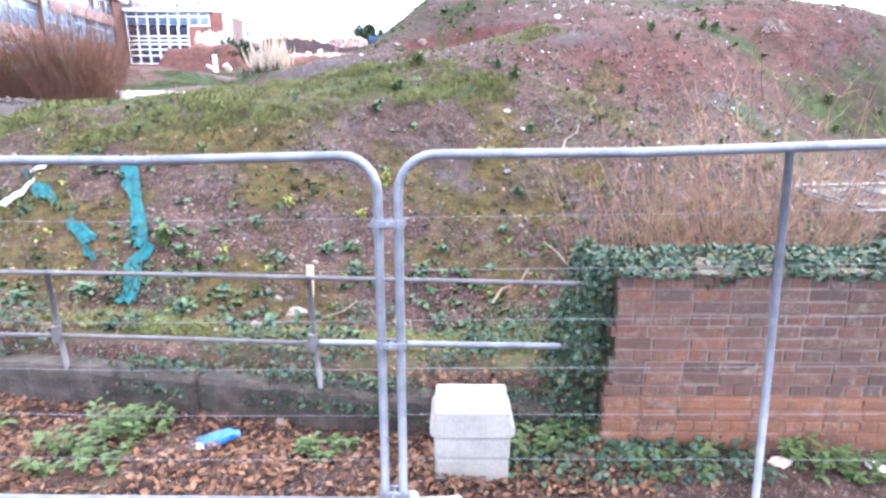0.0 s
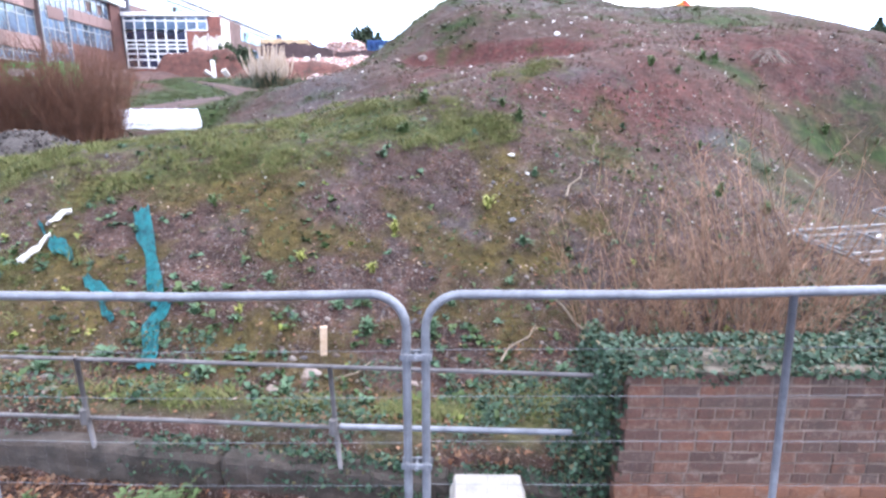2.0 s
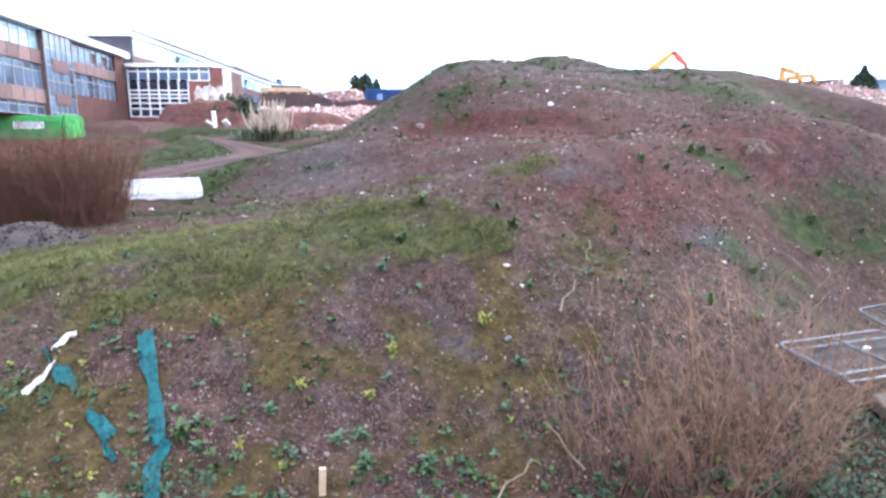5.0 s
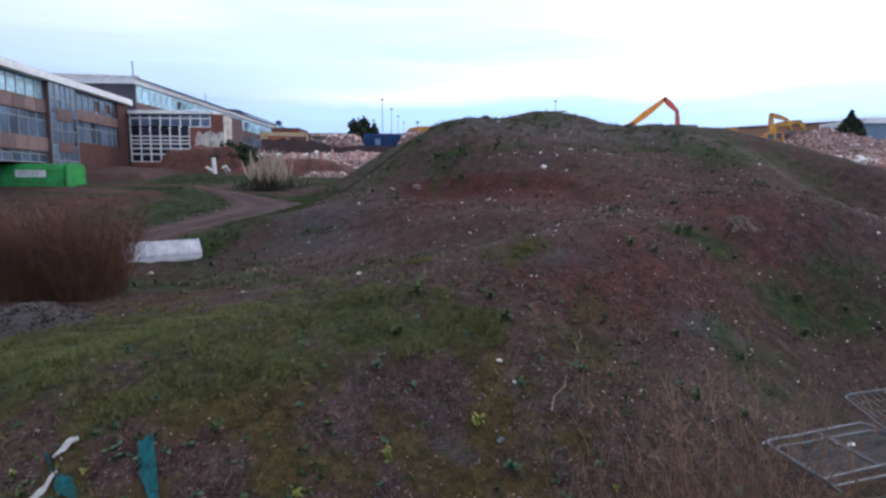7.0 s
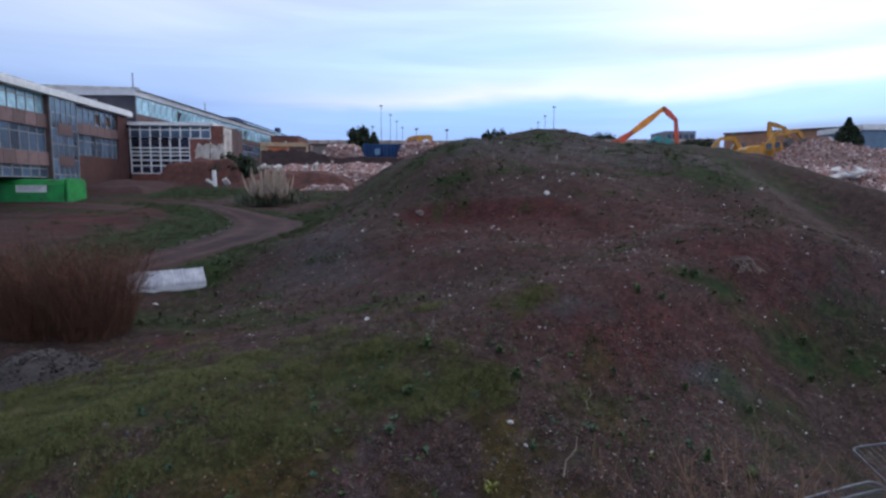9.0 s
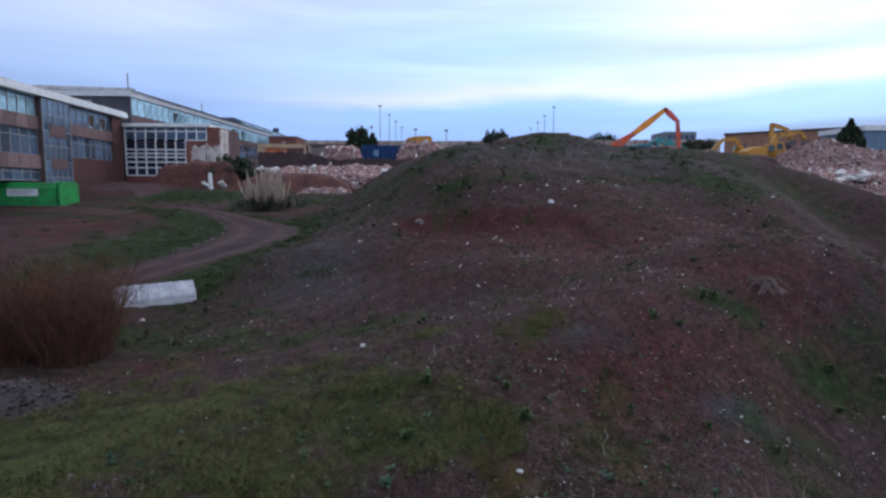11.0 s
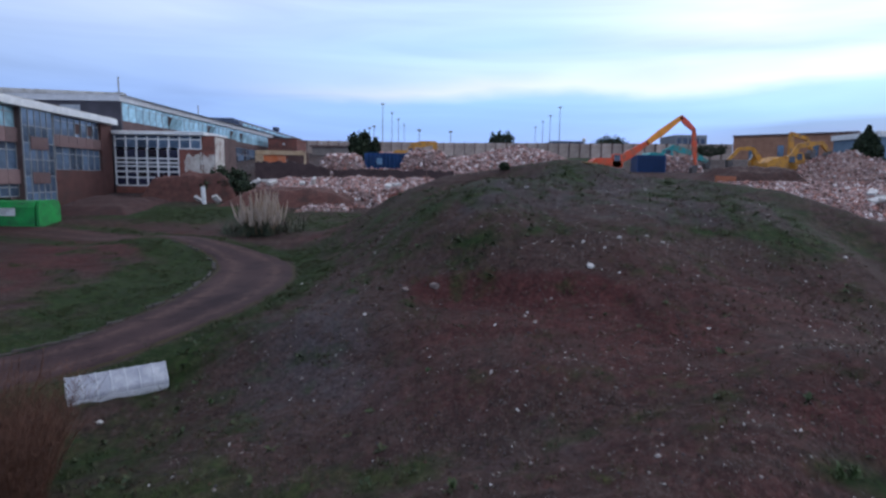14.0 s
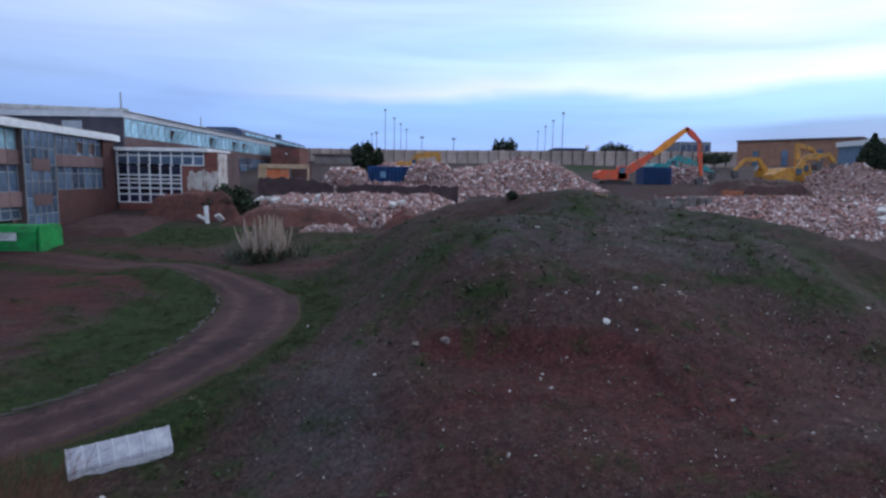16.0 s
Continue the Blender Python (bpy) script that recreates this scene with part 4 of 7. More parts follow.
STONE = pieces("stones", [(0.057, 0.039, 0.034), (0.086, 0.066, 0.060), (0.045, 0.033, 0.031), (0.111, 0.089, 0.080), (0.079, 0.043, 0.031), (0.164, 0.141, 0.131), (0.066, 0.061, 0.067), (0.098, 0.064, 0.051), (0.052, 0.030, 0.025), (0.071, 0.054, 0.049)], 0.9)
for k, (n, box_, size) in enumerate(((42000, (-6.5, 6.5, 4.3, 10), (0.006, 0.024)), (7500, (-6.5, 8, 4.2, 11), (0.014, 0.050)), (15000, (-9, 12, 9, 26), (0.014, 0.045)), (3500, (-8, 14, 14, 36), (0.025, 0.07)))):
    sv, sf = stone_shape(k, 1)
    P = on_ground(n, *box_, keep=lambda x, y: np.clip(1.05 - zones(x, y)[0] * 1.3 - 0.4 * zones(x, y)[3], 0.05, 1) * step(fbm(x * 0.7, y * 0.7, 3, 77), 0.25, 0.62))
    w = spins(len(P), RNG, 0.5, (1, 1))
    w[:, :3, :3] *= RNG.uniform(0.6, 1.35, (len(P), 1, 3))
    w[:, :3, :3] *= (size[0] + (size[1] - size[0]) * RNG.uniform(0, 1, len(P)) ** 2.5)[:, None, None]
    tagged(scatter("stones", sv, sf, put(P, w, 0.004), STONE), "scattered grey, brown and pale stones on earth", "stones", kind="stuff")

PALE = pieces("pale_rubble", [(0.325, 0.298, 0.288), (0.406, 0.388, 0.378), (0.271, 0.234, 0.217), (0.524, 0.505, 0.496)], 0.85)


def chip_shape(seed):
    """A flat angular splinter of eight corners."""
    r = random.Random(seed)
    v = np.array([(x * r.uniform(0.5, 1.15), y * r.uniform(0.35, 0.9), z * r.uniform(0.12, 0.4)) for x in (-1, 1) for y in (-1, 1) for z in (-1, 1)])
    return v, np.array([(0, 1, 3), (0, 3, 2), (4, 6, 7), (4, 7, 5), (0, 4, 5), (0, 5, 1), (2, 3, 7), (2, 7, 6), (0, 2, 6), (0, 6, 4), (1, 5, 7), (1, 7, 3)])


sv, sf = chip_shape(9)
P = on_ground(3600, -8, 14, 5, 36, keep=lambda x, y: step(fbm(x * 0.5, y * 0.5, 3, 31), 0.35, 0.7) * np.clip(1 - zones(x, y)[0], 0.1, 1) * (0.35 + 0.65 * step(y, 9, 12)) * (1 - 0.5 * step(y, 11, 14)))
w = spins(len(P), RNG, 0.5)
w[:, :3, :3] *= RNG.uniform(0.5, 1.4, (len(P), 1, 3))
w[:, :3, :3] *= (0.010 + 0.050 * RNG.uniform(0, 1, len(P)) ** 7 * np.clip(P[:, 1] / 14, 0.5, 1.5))[:, None, None]
tagged(scatter("pale_chips", sv, sf, put(P, w), PALE), "pale chips of concrete and plaster lying about", "stones", kind="stuff")

P = on_ground(8500, -8, 14, 7.5, 34, keep=lambda x, y: (0.12 + 0.88 * step(fbm(x * 0.8, y * 0.8, 3, 36), 0.35, 0.65)) * (0.45 + 0.55 * step(x, -1, 3)) * np.clip(1 - zones(x, y)[0], 0.1, 1))
w = spins(len(P), RNG, 0.6)
w[:, :3, :3] *= RNG.uniform(0.4, 1.6, (len(P), 1, 3))
w[:, :3, :3] *= (0.007 + 0.024 * RNG.uniform(0, 1, len(P)) ** 3)[:, None, None]
tagged(scatter("small_chips", *chip_shape(17), put(P, w), PALE), "tiny pale chips strewn over the mound", "stones", kind="stuff")


def boulder(x, y, s, mat, label, seed, name="stone_block", flat=1.0):
    """A broken lump with flat faces: the hull of a few random corners."""
    r = random.Random(seed * 13 + 1)
    bm = bmesh.new()
    for k in range(16):
        a, u = r.uniform(0, 6.283), r.uniform(-1, 1)
        w = math.sqrt(1 - u * u) * r.uniform(0.75, 1.1)
        bm.verts.new((s * w * math.cos(a), s * 0.7 * w * math.sin(a), s * 0.5 * flat * u))
    h = bmesh.ops.convex_hull(bm, input=bm.verts[:])
    bmesh.ops.delete(bm, geom=list({g for g in h["geom_interior"] + h["geom_unused"] if isinstance(g, bmesh.types.BMVert)}), context="VERTS")
    bmesh.ops.bevel(bm, geom=bm.edges[:], offset=s * 0.04, segments=1, affect="EDGES")
    ob = part(name, bm, mat, at=pose(x, y, ground_z(x, y) + s * 0.18 * flat, 8, -6, seed * 47))
    return tagged(ob, label, "stone")


PALE_STONE = surface("pale_stone", (0.42, 0.40, 0.39), (0.66, 0.64, 0.62), 4.0, 0.9, relief=0.5)
BROWN_STONE = surface("brown_stone", (0.144, 0.108, 0.097), (0.238, 0.194, 0.180), 4.0, 0.9, relief=0.5)
for i, (x, y, s) in enumerate(((-1.36, 5.03, 0.15), (-1.62, 4.72, 0.12), (-0.42, 5.06, 0.10), (-1.15, 4.6, 0.09), (-3.3, 4.25, 0.1))):
    boulder(x, y, s, BROWN_STONE, "weathered brown stone half sunk in weeds", i + 40, "sunken_stone", 0.6)
boulder(4.2, 22.45, 0.19, PALE_STONE, "pale angular lump of concrete on red earth", 2)
for i, (x, y, s) in enumerate(((-0.75, 23.0, 0.25), (-1.75, 22.9, 0.17), (1.5, 25.8, 0.14), (5.0, 22.0, 0.08), (4.9, 23.3, 0.08), (5.6, 24.0, 0.10), (-2.9, 21.4, 0.09))):
    boulder(x, y, s, BROWN_STONE if i < 3 else PALE_STONE, "rough stone block lying on the mound", i + 3)
for i, (x, y, s) in enumerate(((8.08, 17.2, 0.07), (6.3, 18.7, 0.07), (13.55, 23.9, 0.10), (6.5, 27.5, 0.07), (4.84, 9.7, 0.06), (0.9, 8.35, 0.08), (1.3, 13.2, 0.05), (-0.9, 18.7, 0.06), (7.2, 24.2, 0.07), (10.3, 24.2, 0.06), (3.25, 23.9, 0.07))):
    boulder(x, y, s, PALE_STONE if i % 3 else BROWN_STONE, "pale chunk of rubble lying on the slope", i + 60, "rubble_chunk", 0.8)
for i, (x, y, s) in enumerate(((1.55, 24.8, 0.13), (2.05, 23.25, 0.15))):
    boulder(x, y, s, BROWN_STONE, "flat brown slab of stone on the mound's rim", i + 80, "stone_slab", 0.35)
for i, (x, y, s) in enumerate(((-6.4, 28.6, 0.10), (-9.3, 18.5, 0.12), (-1.68, 11.95, 0.09))):
    boulder(x, y, s, PALE_STONE, "small white lump lying in grass", i + 20, "white_lump")

# fallen leaves
lv = np.array([(-1, 0, 0), (-0.2, -0.55, 0.16), (0.9, 0, 0.05), (-0.2, 0.55, 0.2), (0.1, 0, -0.08)]) * 1.0
lf = np.array([(0, 1, 4), (1, 2, 4), (2, 3, 4), (3, 0, 4)])
for n, bx, sz, kp in ((7000, (-3.9, 1.2, 2.55, 3.75), (0.014, 0.036), lambda x, y: 0.35 + 0.65 * step(fbm(x * 1.6, y * 1.6, 3, 12), 0.35, 0.6)), (1000, (0.4, 3.6, 2.5, 3.25), (0.013, 0.03), lambda x, y: step(fbm(x * 1.6, y * 1.6, 3, 14), 0.4, 0.65)), (15000, (-4.6, 3.0, 3.95, 8.0), (0.012, 0.032), lambda x, y: (0.12 + 0.88 * step(fbm(x * 1.3, y * 1.3, 3, 13), 0.40, 0.62)) * (1 - 0.8 * step(y - 0.35 * x, 5.0, 6.6)))):
    P = on_ground(n, *bx, keep=kp)
    P[:, 2] += RNG.uniform(0.005, 0.035, len(P))
    w = spins(len(P), RNG, 0.45, sz)
    tagged(scatter("fallen_leaves", lv, lf, put(P, w), DEAD_LEAF), "brown fallen leaves on the ground", "leaves", kind="stuff")

LITTER = pieces("slope_litter", [(0.230, 0.165, 0.125), (0.150, 0.088, 0.055), (0.290, 0.225, 0.180), (0.105, 0.058, 0.038), (0.190, 0.140, 0.085), (0.120, 0.100, 0.060)], 0.85)
P = on_ground(5200, -5.5, 4.5, 4.4, 10.5, keep=lambda x, y: (0.25 + 0.75 * step(fbm(x * 1.1, y * 1.1, 3, 16), 0.38, 0.62)) * np.clip(1.1 - zones(x, y)[0], 0.15, 1))
P[:, 2] += RNG.uniform(0.003, 0.02, len(P))
tagged(scatter("leaf_litter", lv, lf, put(P, spins(len(P), RNG, 0.5, (0.010, 0.030))), LITTER), "pale withered leaf scraps over the stony slope", "leaves", kind="stuff")

# grass
def blades(rng, n, tall, spread, lean, wide=0.0032):
    v, f = [], []
    for k in range(n):
        a, r = rng.uniform(0, 6.28), rng.uniform(0, spread)
        x, y, h, w = r * math.cos(a), r * math.sin(a), tall * rng.uniform(0.5, 1.1), wide
        b, d = rng.uniform(0, 6.28), lean * tall * rng.uniform(0.3, 1.2)
        dx, dy, px, py = d * math.cos(b), d * math.sin(b), -math.sin(b) * w, math.cos(b) * w
        i = len(v)
        v += [(x - px, y - py, 0), (x + px, y + py, 0), (x + dx * 0.4 + px * 0.8, y + dy * 0.4 + py * 0.8, h * 0.65), (x + dx * 0.4 - px * 0.8, y + dy * 0.4 - py * 0.8, h * 0.65), (x + dx, y + dy, h)]
        f += [(i, i + 1, i + 2), (i, i + 2, i + 3), (i + 3, i + 2, i + 4)]
    return np.array(v), np.array(f)


GRASS = pieces("grass_blade", [(0.077, 0.092, 0.024), (0.097, 0.106, 0.032), (0.119, 0.116, 0.042), (0.062, 0.078, 0.020), (0.148, 0.132, 0.059), (0.086, 0.097, 0.028)], 0.75)
GREEN_GRASS = pieces("green_grass_blade", [(0.025, 0.046, 0.011), (0.036, 0.056, 0.014), (0.048, 0.058, 0.018), (0.019, 0.034, 0.009), (0.068, 0.060, 0.027)], 0.7)
DRYGRASS = pieces("dry_grass_blade", [(0.079, 0.065, 0.027), (0.098, 0.078, 0.038), (0.060, 0.055, 0.022), (0.069, 0.057, 0.026), (0.050, 0.051, 0.019)], 0.8)
bv, bf = blades(random.Random(2), 26, 0.055, 0.09, 1.1, 0.0022)
for n, bx in ((36000, (-11, 2.5, 4.2, 13)), (7000, (-10, 14, 13, 36)), (11000, (-24, -5, 20, 54))):
    P = on_ground(n, *bx, keep=lambda x, y: np.clip(zones(x, y)[0] * 1.2 - 0.12, 0, 1) * (road_distance(x, y) > 1.6))
    w = spins(len(P), RNG, 0.25, (0.55, 1.25) if bx[3] < 20 else (1.0, 1.9))
    w[:, :3, :3] *= (0.55 + 1.1 * step(fbm(P[:, 0] * 2.3, P[:, 1] * 2.3, 3, 44), 0.35, 0.65))[:, None, None]
    tagged(scatter("grass", bv, bf, put(P, w, 0.01), GREEN_GRASS if bx[3] > 20 else GRASS), "short rough grass over the bank", "grass", kind="stuff")
bv, bf = blades(random.Random(3), 12, 0.07, 0.06, 0.8)
P = on_ground(14000, -8, 14, 10.5, 34, keep=lambda x, y: (0.15 + 0.6 * step(fbm(x * 1.1, y * 1.1, 3, 58), 0.4, 0.65)) * (road_distance(x, y) > 1.7))
tagged(scatter("sparse_tufts", *blades(random.Random(8), 9, 0.07, 0.09, 1.0, 0.0045), put(P, spins(len(P), RNG, 0.3, (0.6, 1.7)), 0.01), pieces("sparse_grass", [(0.056, 0.044, 0.026), (0.090, 0.056, 0.042), (0.040, 0.044, 0.022), (0.086, 0.036, 0.034), (0.030, 0.038, 0.018), (0.100, 0.062, 0.050)], 0.85)), "sparse withered tufts over the stony mound", "grass", kind="stuff")
P = on_ground(13000, -7, 4, 4.3, 10.5, keep=lambda x, y: np.clip(zones(x, y)[3] * 1.3 - 0.1, 0, 1) + 0.28 * step(fbm(x * 0.9, y * 0.9, 3, 55), 0.45, 0.6))
tagged(scatter("moss_grass", bv, bf, put(P, spins(len(P), RNG, 0.3, (0.4, 0.95)), 0.01), DRYGRASS), "yellowish withered grass and moss in patches", "grass", kind="stuff")
for n_, sz, mt, sd in ((1500, (0.45, 1.25), LEAF_BLUE, 61), (1800, (0.4, 1.15), LEAF, 62), (500, (0.4, 0.9), LEAF_YELLOW, 63)):
    lv_, lf_ = leaf_shape(0.085, 0.028, 0.06, 2)
    P = on_ground(n_, -6.5, 5, 4.2, 10, keep=lambda x, y: (step(fbm(x * 1.3, y * 1.3, 3, sd), 0.46, 0.66) * 0.8 + 0.1) * (0.10 + 0.90 * (1 - step(y, 5.6, 7.4))))
    P = np.repeat(P, 9, axis=0)
    w = spins(len(P), RNG, 0.35, sz)
    tagged(scatter("small_weeds", lv_, lf_, put(P, w), mt), "small leafy weeds sprouting among stones", "plants", kind="stuff")
LEAF_DULL = pieces("dull_weed_leaf", [(0.038, 0.056, 0.024), (0.056, 0.068, 0.030), (0.030, 0.044, 0.020), (0.066, 0.066, 0.034)], 0.75)
lv_, lf_ = leaf_shape(0.20, 0.055, 0.11, 2)
P = on_ground(2400, -9, 13, 11.5, 42, keep=lambda x, y: (0.06 + 0.94 * np.clip(zones(x, y)[0] * 1.2 - 0.1, 0, 1)) * step(fbm(x * 0.9, y * 0.9, 3, 71), 0.42, 0.62) * (road_distance(x, y) > 2.0))
P = np.repeat(P, 7, axis=0)
tagged(scatter("low_weeds", lv_, lf_, put(P, spins(len(P), RNG, 0.4, (0.35, 1.0))), LEAF_DULL), "low dark green weeds scattered over the mound", "plants", kind="stuff")
P = on_ground(9000, -6.5, 6, 4.2, 11, keep=lambda x, y: step(fbm(x * 1.3, y * 1.3, 3, 66), 0.38, 0.66))
tagged(scatter("tiny_weeds", *leaf_shape(0.055, 0.014, 0.03, 2), put(P, spins(len(P), RNG, 0.5, (0.6, 1.5))), LEAF), "tiny green seedlings among stones", "plants", kind="stuff")

# ivy
ivl = np.array([(0, 0, 0), (0.3, -0.55, 0.05), (0.62, -0.30, -0.02), (1.05, 0, -0.12), (0.62, 0.30, -0.02), (0.3, 0.55, 0.05)])
ivf = np.array([(0, 1, 2), (0, 2, 3), (0, 3, 4), (0, 4, 5)])


def ivy(name, n, where, size, label, seed, tilt=0.6):
    rng = np.random.default_rng(seed)
    P = where(rng, n)
    w = spins(len(P), rng, tilt, size)
    return tagged(scatter(name, ivl, ivf, put(P, w), IVY_LEAF), label, "ivy", kind="stuff")


def ivy_top(rng, n):
    x, u = rng.uniform(0.92, 4.8, n), rng.uniform(0, 1, n)
    h = (0.05 + 0.10 * fbm(x * 2.0, x * 0 + 3, 3, 6)) * (1 - 0.5 * np.abs(2 * u - 1) ** 2)
    y = 3.20 + u * 0.55
    front = 0.02 + 0.07 * step(vnoise(x * 2.6, x * 0, 41), 0.45, 0.8)
    z = 1.15 + h * rng.uniform(0.2, 1.0, n) ** 0.5 - (u < 0.12) * rng.uniform(0, 1, n) * front
    k = fbm(x * 2.6, y * 2.6, 3, 71) + 0.12 * rng.uniform(-1, 1, n) > 0.28
    return np.stack([x, y - (u < 0.12) * 0.04, z], -1)[k]


def ivy_end(rng, n):
    u, z = rng.uniform(0, 1, n), 0.02 + 1.2 * rng.uniform(0, 1, n) ** 0.9
    w = 0.06 + 0.32 * (1 - z / 1.3) + 0.1 * vnoise(z * 5, u * 3, 2)
    x = 1.03 - w * rng.uniform(-0.15, 1, n)
    return np.stack([x, 3.22 + u * 0.75, z], -1)


def ivy_bank(rng, n):
    x, y = rng.uniform(-4.6, 2.4, n), rng.uniform(3.7, 5.3, n)
    k = (fbm(x * 1.5, y * 1.5, 3, 17) > 0.50 - 0.05 * (x > -1.4) + 0.10 * step(y, 4.4, 5.3)) & (y > 3.98 - 0.08 * (x + 5.2))
    x, y = x[k], y[k]
    return np.stack([x, y, rough_land(x, y) + rng.uniform(0.01, 0.12, len(x))], -1)


def ivy_right(rng, n):
    x, y = rng.uniform(3.3, 7.5, n), rng.uniform(3.7, 6.7, n)
    k = (fbm(x * 0.9, y * 0.9, 3, 19) > 0.36) & (x - 3.0 > (y - 3.5) * 0.35)
    x, y = x[k], y[k]
    return np.stack([x, y, rough_land(x, y) + (0.1 + 0.45 * fbm(x * 1.2, y * 1.2, 3, 23)) * rng.uniform(0.3, 1, len(x)) * (0.6 + 0.7 * (y < 5))], -1)


ivy("ivy_on_wall", 9500, ivy_top, (0.016, 0.048), "dark green ivy trailing over the brick wall's top", 1)
ivy("ivy_at_wall_end", 6000, ivy_end, (0.018, 0.042), "dense dark ivy hanging at the wall's end", 2, 0.9)
def ivy_kerb(rng, n):
    k = rng.integers(0, 4, n)
    cx, wx = np.array([-1.0, -0.45, -2.0, 0.35])[k], np.array([0.38, 0.3, 0.28, 0.3])[k]
    x = cx + wx * rng.normal(0, 0.6, n)
    u = rng.uniform(0, 1, n) ** 0.8
    face = 3.92 - 0.0805 * (x + 5.2)
    return np.stack([x, face + 0.16 - 0.24 * u, 0.36 - 0.055 * np.clip(x + 2.8, 0, 9) + 0.05 - 0.26 * np.clip(u - 0.55, 0, 1) * 1.6], -1)


ivy("ivy_on_kerb", 1500, ivy_kerb, (0.018, 0.045), "ivy trailing over the low concrete kerb", 6, 0.8)
ivy("ivy_carpet", 12000, ivy_bank, (0.018, 0.045), "dark green ivy creeping over the bank's foot", 3)
ivy("ivy_bank", 11000, ivy_right, (0.022, 0.055), "thick bluish ivy covering the bank", 4)
ivy("ground_ivy", 900, lambda rng, n: (lambda x, y: np.stack([x, y, rough_land(x, y) + rng.uniform(0.01, 0.08, n)], -1))(rng.uniform(0.35, 1.9, n), 2.75 + 0.45 * rng.uniform(0, 1, n) ** 0.7), (0.02, 0.05), "low green weeds along the wall's foot", 5)


# bare bushes
def stem_mesh(name, rng, tall, out, mat, twigs, thick, sides=3):
    """One leaning stem with side twigs; it leans along +x."""
    V, F = [], []

    def rod(pts, r0, r1):
        n, o = len(pts), len(V)
        for i, p in enumerate(pts):
            r = r0 + (r1 - r0) * i / (n - 1)
            for k in range(sides):
                a = 6.2832 * k / sides
                V.append((p[0] + r * math.cos(a), p[1] + r * math.sin(a), p[2] + 0.3 * r * math.sin(a)))
        for i in range(n - 1):
            for k in range(sides):
                a, b = o + i * sides + k, o + i * sides + (k + 1) % sides
                F.append((a, b, b + sides, a + sides))

    pts, w = [], rng.uniform(-0.15, 0.15)
    for i in range(7):
        t = i / 6
        pts.append((out * t ** 1.6 + rng.gauss(0, 0.014), w * math.sin(3 * t) + rng.gauss(0, 0.014), tall * (t - 0.10 * t * t * out)))
    rod(pts, thick, thick * 0.3)
    for _ in range(twigs):
        i = rng.randint(1, 5)
        p = pts[i]
        b, g, e = rng.uniform(0, 6.283), rng.uniform(0.12, 0.42) * tall * 0.5, rng.uniform(0.1, 1.0)
        q = (p[0] + 0.5 * g * math.cos(b), p[1] + 0.5 * g * math.sin(b), p[2] + 0.6 * g * e)
        r = (p[0] + g * math.cos(b + 0.3), p[1] + g * math.sin(b + 0.3), p[2] + g * e)
        rod([p, q, r], thick * 0.5, thick * 0.22)
        c, h = b + rng.uniform(-1.2, 1.2), g * 0.5
        rod([q, (q[0] + h * math.cos(c), q[1] + h * math.sin(c), q[2] + h * rng.uniform(0, 0.9))], thick * 0.35, thick * 0.2)
    return mesh_from(name, V, F, (mat,))


def bush(name, x, y, stems, count, base, lean, size, label, category, group, seed):
    rng = random.Random(seed)
    t = thing(name, pose(x, y, ground_z(x, y) - 0.03), label, category, group)
    for k in range(count):
        a, r = rng.uniform(0, 6.283), math.sqrt(rng.uniform(0, 1))
        px, py = base[0] * r * math.cos(a), base[1] * r * math.sin(a)
        ob = new("stem", rng.choice(stems))
        ob.parent = t
        s = rng.uniform(*size)
        dz = ground_z(x + px, y + py) - ground_z(x, y)
        ob.matrix_basis = pose(px, py, dz, rng.uniform(-4, 4), lean * r * rng.uniform(0.2, 1.2), math.degrees(a) + rng.gauss(0, 50)) @ Matrix.Diagonal((s, s, s * rng.uniform(0.85, 1.1), 1))


TWIG = surface("bare_twig", (0.128, 0.066, 0.040), (0.255, 0.151, 0.095), 5.0, 0.85, fine=30.0, random_shade=0.4)
TWIG_RED = surface("red_twig", (0.076, 0.029, 0.016), (0.162, 0.068, 0.037), 3.0, 0.85, fine=20.0, random_shade=0.4)
_q = random.Random(50)
TAN_STEMS = [stem_mesh("stem", _q, 1.6 * _q.uniform(0.75, 1.1), _q.uniform(0.1, 0.75), TWIG, 10, _q.choice((0.0055, 0.0066, 0.0095))) for _ in range(14)]
RED_STEMS = [stem_mesh("stem", _q, 3.0 * _q.uniform(0.7, 1.05), _q.uniform(0.1, 0.75), TWIG_RED, 10, 0.0085) for _ in range(14)]
for i, (x, y, n, b) in enumerate(((1.75, 5.6, 34, (0.5, 0.3)), (2.7, 5.4, 50, (0.55, 0.3)), (3.4, 5.5, 44, (0.4, 0.3)), (2.4, 6.0, 32, (1.1, 0.4)), (3.3, 6.2, 44, (0.8, 0.4)), (4.1, 6.3, 40, (0.6, 0.4)))):
    bush("bare_bush", x, y, TAN_STEMS, n, b, 17, (0.5, 1.12 if i < 4 else 1.6), "leafless tan brushwood bush on the bank above ivy", "bush", "bare bushes", 60 + i)
for i, (x, y, n, b) in enumerate(((-8.6, 14.0, 380, (0.8, 0.7)), (-10.0, 14.2, 420, (1.0, 0.75)), (-11.8, 14.6, 340, (1.1, 0.75)), (-9.6, 15.8, 240, (0.9, 0.7)))):
    bush("red_bush", x, y, RED_STEMS, n, b, 16, (0.6, 1.0), "dense leafless reddish-brown thicket in grass", "bush", "red thickets", 70 + i)
